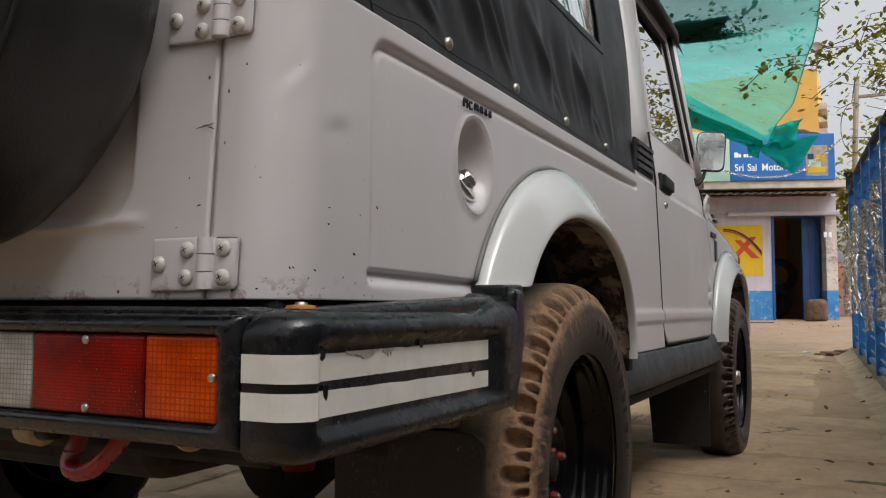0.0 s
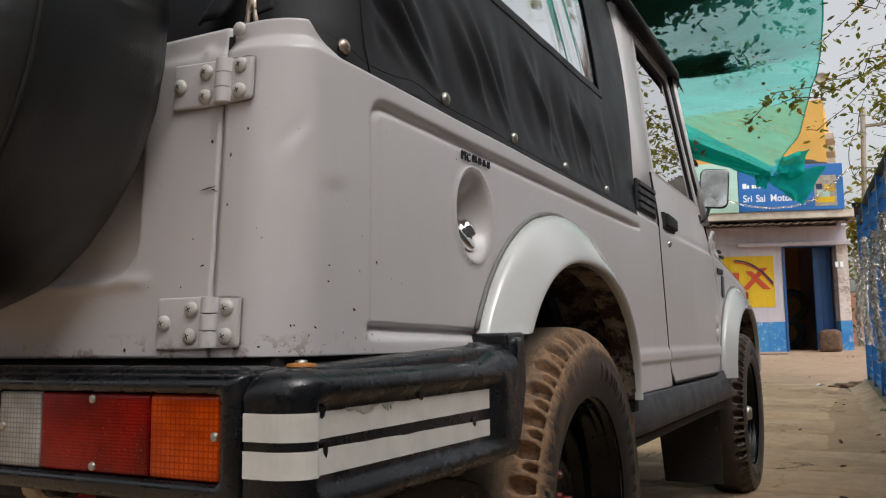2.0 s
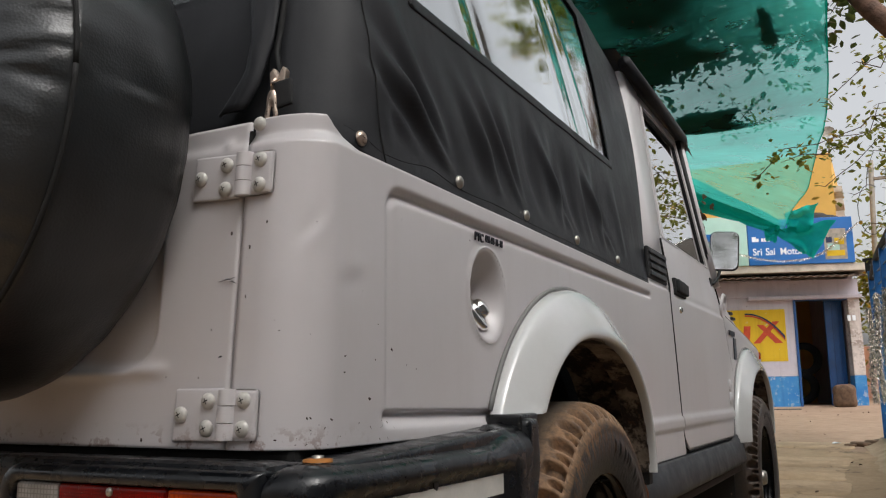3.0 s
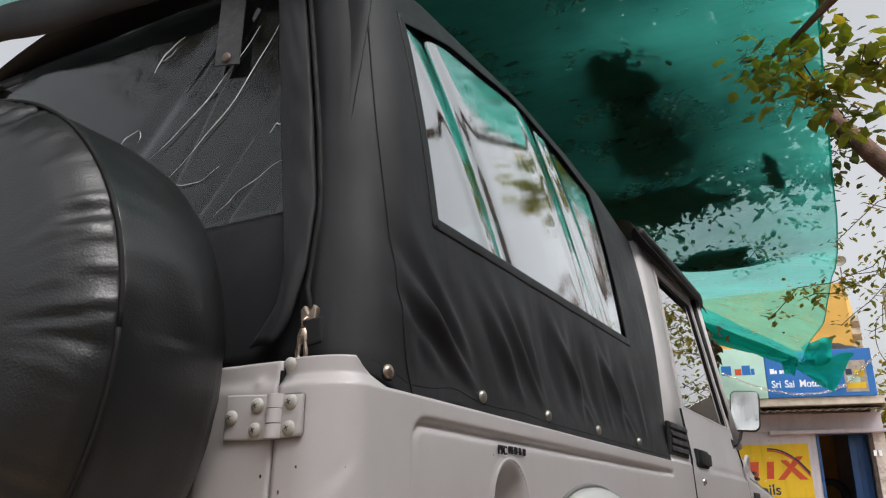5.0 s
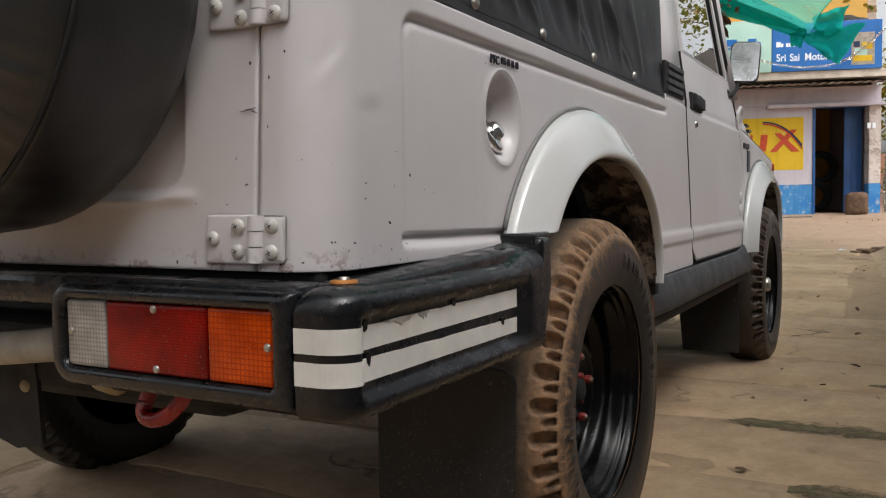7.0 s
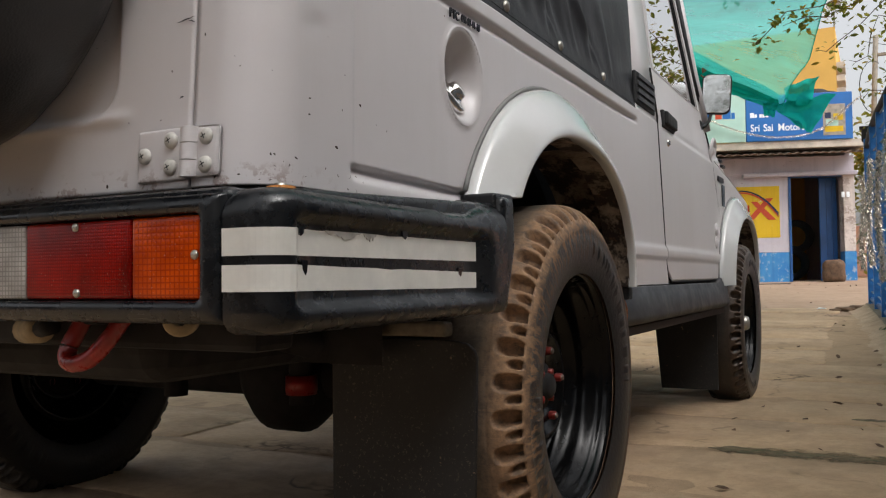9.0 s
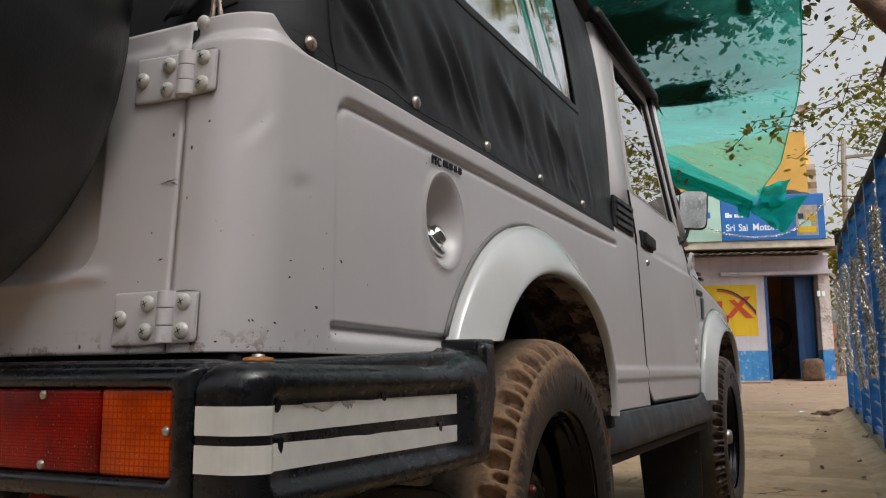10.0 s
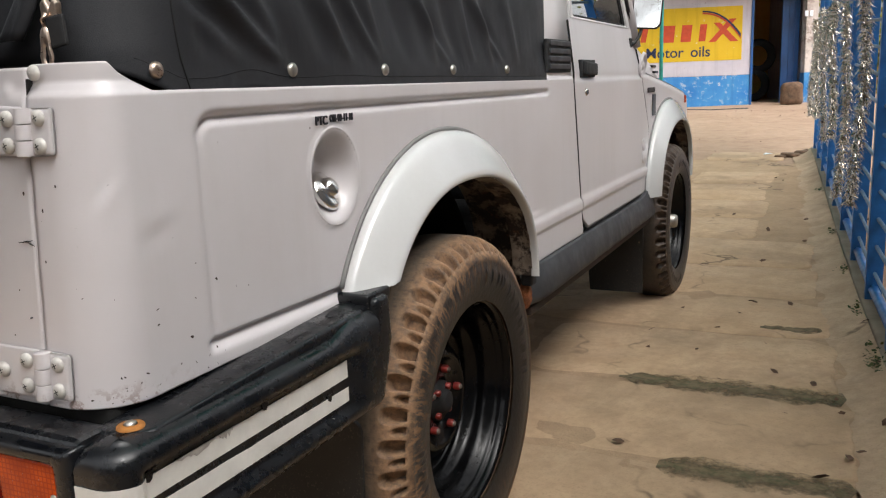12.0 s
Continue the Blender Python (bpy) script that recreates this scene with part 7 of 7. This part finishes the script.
tree("leafy_tree", "leafy tree behind the fence, its limb reaching over the net", [((1.95, 5.0, 0.0), 0.16), ((1.9, 5.0, 1.2), 0.14), ((1.75, 4.95, 2.2), 0.12), ((1.5, 4.9, 2.7), 0.10)],
     [[((1.5, 4.9, 2.7), 0.10), ((1.0, 4.85, 3.05), 0.085), ((0.70, 4.92, 3.5), 0.075), ((0.47, 5.2, 4.0), 0.065), ((0.25, 5.6, 4.7), 0.05), ((0.0, 6.0, 5.6), 0.035)],
      [((1.75, 4.95, 2.2), 0.08), ((1.9, 5.8, 3.2), 0.06), ((1.6, 6.8, 4.0), 0.04)],
      [((1.0, 4.85, 3.05), 0.05), ((1.1, 5.8, 3.4), 0.035), ((0.95, 6.6, 3.2), 0.02)]],
     right_twigs, 0.066, LEAVES_PALE, 21, 6, 0.060)

# tree at the yard's south wall, mirrored in the door mirror
south_twigs = []
for i in range(46):
    a = Vector((g.uniform(0.0, 2.0), g.uniform(-5.6, -4.6), g.uniform(2.4, 4.4)))
    south_twigs.append((tuple(a), tuple(a + Vector((g.uniform(-0.5, 0.5), g.uniform(-0.3, 0.3), g.uniform(-0.5, 0.1)))), 7, 0.06))
tree("yard_tree", "thin leafy tree by the yard's south wall", [((-0.9, -5.6, 0.0), 0.12), ((-0.85, -5.5, 1.6), 0.10), ((-0.6, -5.3, 3.0), 0.07), ((-0.3, -5.2, 4.4), 0.03)],
     [[((-0.85, -5.5, 1.6), 0.05), ((0.2, -5.2, 2.6), 0.035), ((1.3, -5.0, 3.2), 0.015)], [((-0.75, -5.4, 2.2), 0.045), ((-1.5, -5.2, 2.9), 0.03), ((-2.1, -5.0, 3.6), 0.012)]], south_twigs, 0.10, LEAVES, 51, 6, 0.09)

# near twigs with large pale leaves under the net's edge
near_twigs = []
for i in range(17):
    a = Vector((g.uniform(0.12, 0.78), g.uniform(2.7, 3.3), 0))
    a.z = 3.44 - 0.32 * a.x + g.uniform(-0.04, 0.16)
    near_twigs.append((tuple(a), tuple(a + Vector((g.uniform(-0.14, 0.12), g.uniform(-0.15, 0.15), g.uniform(-0.10, 0.02)))), 4, 0.02))
tree("pale_leafed_tree", "tree with large pale yellow-green leaves over the yard", [((2.6, 1.2, 0.0), 0.13), ((2.5, 1.3, 1.6), 0.11), ((2.0, 1.6, 3.0), 0.08)],
     [[((2.0, 1.6, 3.0), 0.08), ((1.3, 1.8, 3.45), 0.05), ((0.75, 2.4, 3.50), 0.03), ((0.35, 2.9, 3.48), 0.015), ((0.10, 3.1, 3.46), 0.008)]], near_twigs, 0.115, LEAVES_YELLOW, 31, 4, 0.06)

# dark crown above the net
high = []
for i in range(470):
    y = g.uniform(-2.2, 9.4)
    x = g.uniform(-3.0, 0.30)
    hole = noise.noise((x * 0.55, y * 0.55, 4.2))
    if y > 2.0 and hole < -0.24 or (1.6 < y < 4.2 and x > -1.6 and g.random() < 0.22) or y > line(x, [(-4, 9.4), (-1.3, 9.2), (-0.95, 8.4), (-0.65, 7.2), (-0.2, 6.8), (0.3, 6.8)]) or (x > 0.05 and 5.4 < y < 6.4):
        continue
    high.append(((x, y, g.uniform(4.2, 5.0)), (x + g.uniform(-0.6, 0.6), y + g.uniform(-0.6, 0.6), g.uniform(4.1, 4.6)), 9, 0.0))
tree("shade_tree", "spreading dark tree crown above the green net", [((-4.6, 5.5, 0.0), 0.2), ((-4.5, 5.5, 2.2), 0.17), ((-4.2, 5.4, 3.9), 0.13)],
     [[((-4.2, 5.4, 3.9), 0.12), ((-2.8, 5.2, 5.2), 0.09), ((-1.4, 5.0, 5.4), 0.05), ((-0.6, 4.6, 5.4), 0.02)], [((-4.2, 5.4, 3.9), 0.1), ((-3.0, 6.8, 4.5), 0.07), ((-1.6, 7.5, 4.2), 0.04)],
      [((-4.2, 5.4, 3.9), 0.1), ((-3.4, 3.9, 4.4), 0.07), ((-2.2, 3.0, 4.3), 0.04)]], high, 0.125, LEAVES, 41, 12, 0.19)

# ---- green shade net ----
EDGE = [(-6.0, 0.7), (-3.0, 0.62), (0, 0.60), (3.0, 0.51), (3.9, 0.46), (5.1, 0.39), (6.4, 0.34), (8.0, 0.19), (9.0, 0.05), (10.0, -0.12), (12.5, -0.68)]


def net_z(x, y):
    xr = line(y, EDGE)
    d = xr - x
    z = 3.52 + 0.10 * noise.noise((x * 0.5, y * 0.45, 2)) + 0.035 * noise.noise((x * 1.6, y * 1.3, 5))
    z += 0.05 * math.exp(-(d / 0.12) ** 2) * math.sin(y * 2.3)
    for xc, yc, rx, ry, dep in ((-0.85, 4.0, 0.5, 0.7, 0.13), (-1.1, 6.0, 0.7, 0.6, 0.17), (-0.8, 7.0, 0.8, 0.35, 0.16)):
        z -= dep * math.exp(-((x - xc) / rx) ** 2 - ((y - yc) / ry) ** 2)
    front = sm(7.5, 12.5, y)
    z += front * (-0.22 + 0.62 * max(0, d) - 0.04 * max(0, d) ** 2)
    return z


def net_fn(u, y):
    xr = line(y, EDGE)
    x = lerp(-3.4, xr, u)
    return (x, y, net_z(x, y))


net = thing("shade_net", "translucent green shade net stretched over the yard", "net")
canopy = part("net_sheet", grid("net_sheet", net_fn, steps(0, 1, 0.016), steps(-0.8, 12.5, 0.1), NET), NET, net)


def hem_fn(u, v):
    """Doubled, sagging front edge of the net."""
    x = lerp(-5.5, -0.66, u)
    z = net_z(x, 12.5)
    drop = 0.10 + 0.30 * math.sin(math.pi * min(1, u * 1.02)) + 0.15 * (1 - u)
    sw = 0.06 * noise.noise((x * 2, v * 2, 8))
    return (x + 0.10 * v, 12.5 - 0.25 * v + sw, z - drop * v)


part("net_hem", grid("net_hem", hem_fn, steps(0, 1, 0.02), steps(0, 1, 0.12), NET_FOLD), NET_FOLD, net, "folded darker hem of the net")
part("net_rim", tube("net_rim", [(line(y, EDGE), y, net_z(line(y, EDGE), y)) for y in steps(-0.8, 12.5, 0.25)], 0.007, NET_FOLD, 5), NET_FOLD, net, "rolled rim of the net")


def rag(name, corners, wrinkle, seed):
    a, b, c, d = [Vector(p) for p in corners]

    def fn(u, v):
        p = a.lerp(b, u).lerp(d.lerp(c, u), v)
        return tuple(p + Vector((0, wrinkle * noise.noise((u * 3.5, v * 3.5, seed)) - 0.10 * math.sin(math.pi * u) * math.sin(math.pi * v), 0.05 * noise.noise((u * 3, v * 2, seed + 3)))))
    return part(name, grid(name, fn, steps(0, 1, 0.06), steps(0, 1, 0.06), NET_FOLD), NET_FOLD, net, "crumpled end of the net")


rag("net_end", [(-2.3, 12.42, 4.50), (-0.70, 12.42, 3.40), (-0.92, 12.40, 3.22), (-2.05, 12.40, 3.84)], 0.10, 4)
rag("net_end", [(-0.96, 12.36, 3.29), (-0.70, 12.36, 3.36), (-0.79, 12.34, 3.06), (-0.95, 12.34, 3.10)], 0.10, 1)
rag("net_end", [(-0.64, 12.38, 3.50), (-0.13, 12.34, 3.64), (-0.29, 12.32, 3.09), (-0.60, 12.36, 3.20)], 0.16, 2)
rag("net_end", [(-0.82, 12.33, 3.25), (0.10, 12.36, 3.33), (-0.27, 12.33, 2.735), (-0.46, 12.33, 2.86)], 0.14, 3)

# teal post that holds the net's far corner
post = tagged(new("net_post", tube("net_post", [(-2.0, 12.6, 0.3), (-2.0, 12.6, 4.1)], 0.03, NET_POST, 10)), "thin teal painted steel post under the net", "post")

# heaps of dead leaves lying in the net's hollows; the narrow last one stands for a dark fold
for (x, y, rx, ry, rz) in ((-0.67, 3.05, 0.15, 0.36, 0.08), (-0.70, 3.85, 0.24, 0.42, 0.10), (-0.97, 5.0, 0.44, 0.42, 0.12), (-0.95, 6.95, 0.40, 0.32, 0.12), (0.0, 4.95, 0.05, 0.30, 0.06)):
    bm = bmesh.new()
    bmesh.ops.create_icosphere(bm, subdivisions=5, radius=1)
    for v in bm.verts:
        k = 1 + 0.75 * noise.noise((v.co.x * 1.5 + x * 3, v.co.y * 1.5 + y * 3, 1)) + 0.35 * noise.noise((v.co.x * 5, v.co.y * 5, y)) + 0.16 * noise.noise((v.co.x * 16, v.co.y * 16, x))
        px, py = x + v.co.x * rx * k, y + v.co.y * ry * k
        v.co = Vector((px, py, net_z(px, py) + 0.012 + 0.5 * rz * max(0, v.co.z)))
    lv, lf = [v.co.copy() for v in bm.verts], [tuple(q.index for q in f.verts) for f in bm.faces]
    bm.free()
    k0 = len(lv)
    v2, f2 = leaf_cloud([((0, 0, 0), (rx * 0.75, ry * 0.75, 0.0), int(500 * rx * ry / 0.1))], 0.06, int(abs(x * 70 + y * 10)), 0.0)
    lv += [Vector((q[0] + x, q[1] + y, net_z(q[0] + x, q[1] + y) + 0.03 + q[2])) for q in v2]
    lf += [tuple(q + k0 for q in f) for f in f2]
    tagged(new("leaf_litter", mesh_of("leaf_litter", lv, lf, LITTER, False)), "dark heap of dead leaves on the green net, the narrowest standing for a fold", "leaf heap", "litter on the net", "stuff")
# a few dry fronds hanging at the net's hem
dry = leaf_cloud([((-2.1, 12.3, 3.66), (0.13, 0.10, 0.15), 170)], 0.17, 3, 1.2)
tagged(new("dry_fronds", mesh_of("dry_fronds", *dry, SACK, False)), "dry brown fronds tucked under the net's hem", "fronds", kind="stuff")

# ---- far bushes between the workshop and the fence ----
for i, (x, y, z, n, sp) in enumerate(((0.62, 20.5, 3.3, 520, (0.26, 0.3, 0.50)), (1.6, 19, 1.2, 900, (0.5, 0.5, 0.55)), (1.2, 22, 2.6, 1100, (0.7, 0.6, 0.8)), (3.4, 20, 1.6, 1000, (0.9, 0.6, 0.8)), (2.6, 26, 4.0, 1200, (1.2, 0.8, 1.0)), (5.5, 24, 3.0, 1300, (1.4, 0.9, 1.4)))):
    b = thing("far_bush", "sunlit green and yellow bush beyond the workshop", "bush", "bushes beyond the workshop")
    part("stem", tube("stem", [(x, y, 0.3), (x + 0.05, y, z)], 0.06, BARK, 6), BARK, b)
    v, f = leaf_cloud([((x, y, z), sp, n)], 0.20, 60 + i)
    c = part("crown", mesh_of("crown", v, f, LEAVES_PALE, False), LEAVES_PALE, b)
    c["kind"] = "stuff"

# ---- paving: large worn stone slabs, mossy joints, rough verge ----
pavement = tagged(new("pavement", grid("pavement", lambda x, y: (x, y, ground_z(y) + 0.0035 + 0.006 * noise.noise((x * 1.7, y * 2.3, 0)) + 0.003 * noise.noise((x * 9, y * 9, 0))), steps(-3.2, 0.80, 0.05), steps(-3.2, 7.4, 0.05), MOSS, lambda x, y: y < 6.7 + 0.6 * noise.noise((x * 1.3, 0, 7)) + 0.25 * noise.noise((x * 5, 0, 3)))), "mossy joint soil between worn stone slabs", "pavement", kind="structure")


def verge_fn(u, y):
    x = lerp(0.835 - 0.072 * y + 0.05 * noise.noise((0, y * 1.7, 1)) + 0.02 * noise.noise((3, y * 9, 1)), fence_x(y) - 0.05, u)
    return (x, y, ground_z(y) + 0.002 + 0.05 * u ** 1.5 + 0.007 * noise.noise((x * 8, y * 8, 2)))


tagged(new("verge", grid("verge", verge_fn, steps(0, 1, 0.1), steps(-3, 7.3, 0.05), VERGE)), "rough cracked concrete strip beside the slabs", "pavement", kind="structure")


def slab_piece(x0, x1, y0, y1, seed):
    g = random.Random(seed)
    n = 11
    pts = []
    for (ax, ay), (bx, by) in (((x0, y0), (x1, y0)), ((x1, y0), (x1, y1)), ((x1, y1), (x0, y1)), ((x0, y1), (x0, y0))):
        for i in range(n):
            f = i / n
            px, py = lerp(ax, bx, f), lerp(ay, by, f)
            if i == 0:
                px, py = px + 0.035 * (1 if px < x0 + 0.1 else -1), py + 0.035 * (1 if py < (y0 + y1) / 2 else -1)
            k = 0.010 if 0.1 < f else 0.0
            px += 0.04 * noise.noise((px * 2.4, py * 2.4, seed)) + g.uniform(-k, k)
            py += 0.045 * noise.noise((px * 2.4, py * 2.4, seed + 9)) + g.uniform(-k, k)
            pts.append((px, py))
    cx, cy = (x0 + x1) / 2, (y0 + y1) / 2
    verts, faces = [], []
    m = len(pts)
    tilt = (g.uniform(-0.004, 0.004), g.uniform(-0.004, 0.004))
    for px, py in pts:
        z = ground_z(py) + tilt[0] * (px - cx) + tilt[1] * (py - cy)
        verts += [(px, py, z - 0.03), (px, py, z + 0.001), (lerp(px, cx, 0.025), lerp(py, cy, 0.03), z + 0.007)]
    verts.append((cx, cy, ground_z(cy) + 0.009))
    for i in range(m):
        j = (i + 1) % m
        faces += [(3 * i, 3 * j, 3 * j + 1, 3 * i + 1), (3 * i + 1, 3 * j + 1, 3 * j + 2, 3 * i + 2), (3 * i + 2, 3 * j + 2, 3 * m)]
    return mesh_of("slab", verts, faces, SLAB)


JOINTS = [-3.1, -2.45, -1.85, -1.25, -0.68, -0.09, 0.50, 1.10, 1.72, 2.30, 2.90, 3.5, 4.1, 4.7, 5.35, 5.95, 6.6, 7.25]
WIDE = {0.50: 0.02, 1.10: 0.02, 1.72: 0.02, 2.30: 0.014}
for i, (a, b) in enumerate(zip(JOINTS, JOINTS[1:])):
    off = 0.25 * ((i * 7) % 5) / 5
    ragged = 0.05 * noise.noise((i * 1.7, 3, 1))
    cuts = [-3.1, -1.75 + off, -0.55 + off * 1.2, (0.86 - 0.072 * (a + b) / 2 if a < 3.4 else 0.27) + ragged]
    for j, (p, q) in enumerate(zip(cuts, cuts[1:])):
        if a > 5.2 and (i + j) % 2:
            continue
        ga, gb = WIDE.get(a, 0.012) / 2, WIDE.get(b, 0.012) / 2
        part("slab", slab_piece(p + 0.006, q - 0.006, a + ga, b - gb, i * 10 + j), SLAB, pavement)

# moss and damp soil lying in the two widest joints
for y0, x0, x1, yw in ((1.115, 0.05, 0.78, 0.100), (0.49, 0.30, 0.80, 0.090), (1.84, 0.44, 0.70, 0.070)):
    def moss_fn(x, v, y0=y0, yw=yw, x0=x0, x1=x1):
        taper = sm(x0 - 0.02, x0 + 0.10, x) * sm(x1 + 0.005, x1 - 0.02, x)
        w = yw * taper * max(0.2, 0.82 + 0.7 * noise.noise((x * 4.5, y0 * 3, 3)) + 0.25 * noise.noise((x * 16, y0 * 3, 5)))
        y = y0 + 0.03 * (x - 0.4) + lerp(-w, w, v) + taper * (0.016 * noise.noise((x * 9, v * 2.5, 6)) + 0.010 * noise.noise((x * 26, v * 3, 8)) + 0.006 * noise.noise((x * 70, v * 3, 9)))
        return (x, y, ground_z(y) + 0.0090 + 0.0015 * taper * math.sin(math.pi * v) + 0.0012 * noise.noise((x * 40, y * 40, 1)))
    tagged(new("moss_patch", grid("moss_patch", moss_fn, steps(x0 + 0.03, x1, 0.006), steps(0, 1, 0.12), MOSSY)), "damp green moss filling a joint between slabs", "moss", "moss in the joints", "stuff")

# weeds along the curb, and dark lumps for the shadowed broken edge where the paving ends
g = random.Random(77)
for y, n in ((1.38, 26), (1.52, 14), (2.05, 12), (2.75, 16), (3.6, 12), (4.9, 14)):
    x = fence_x(y) - 0.075
    v, f = leaf_cloud([((x, y, ground_z(y) + 0.055), (0.016, 0.045, 0.006), n * 2)], 0.017, int(y * 100), -0.5)
    tagged(new("weed_tuft", mesh_of("weed_tuft", v, f, LEAVES, False)), "small green weeds growing at the curb", "weeds", "weeds along the curb", "stuff")
for x, y, rx, ry, rz in ((0.30, 6.94, 0.10, 0.05, 0.035), (0.40, 7.06, 0.08, 0.06, 0.045), (0.48, 7.22, 0.07, 0.09, 0.040), (0.22, 6.86, 0.05, 0.04, 0.022)):
    o = tagged(new("shaded_edge_lump", lumpy("shaded_edge_lump", rx, ry, rz * 0.7, EDGE_SHADE, int(x * 100), 3.2)), "dark brown lump for the shadowed broken edge at the paving's end", "rubble", "broken concrete")
    o.matrix_basis = Matrix.Translation((x, y, ground_z(y) + rz * 0.35)) @ Matrix.Rotation(g.uniform(0, 3), 4, 'Z')

# plain unseen walls close the yard behind the camera and beyond the car, added to block light
for nm, b in (("light_block_west", (-7.2, -7.0, -6.5, 13.0, 0, 0.9)), ("light_block_south", (-9, 4.2, -6.7, -6.5, 0, 2.0)), ("light_block_east", (3.0, 3.2, -6.5, 4.0, 0, 4.4))):
    w = tagged(new(nm, bpy.data.meshes.new(nm)), "plain wall added out of view to block light", "wall", kind="structure")
    bm = box(*b, 0.01)
    bm.to_mesh(w.data)
    bm.free()
    w.data.materials.append(SLATE if nm == "light_block_east" else DIM_WALL)

# fallen leaves on the slabs
big = [((x, y, 0.0), (0.0, 0.0, 0.0), 1) for x, y in ((0.787, 0.70), (0.80, 0.725), (0.681, 1.197), (0.574, 1.282), (0.142, 2.046), (0.434, 2.2), (0.572, 2.185), (0.325, 1.78), (0.087, 1.683), (0.851, 1.44))]
spots = big + [((rng.uniform(0.1, 0.95), rng.uniform(0.2, 6.0), 0.0), (0.0, 0.0, 0.0), 1) for _ in range(30)] + [((rng.uniform(-0.9, 0.6), rng.uniform(6.0, 13.5), 0.0), (0.0, 0.0, 0.0), 1) for _ in range(18)]
for c, _, _ in spots:
    y = c[1]
    v, f = leaf_cloud([((0, 0, 0), (0, 0, 0), 1)], rng.uniform(0.03, 0.045) if c in [q[0] for q in big] else rng.uniform(0.02, 0.042), rng.randint(0, 9999), 0.0)
    o = tagged(new("fallen_leaf", mesh_of("fallen_leaf", v, f, SACK, False)), "curled dry brown leaf lying on the paving", "leaf", "fallen leaves")
    o.matrix_basis = Matrix.Translation((c[0], y, ground_z(y) + 0.016 + (0.03 if c[0] > 0.82 else 0))) @ Matrix.Rotation(rng.uniform(-0.7, 0.7), 4, 'X')
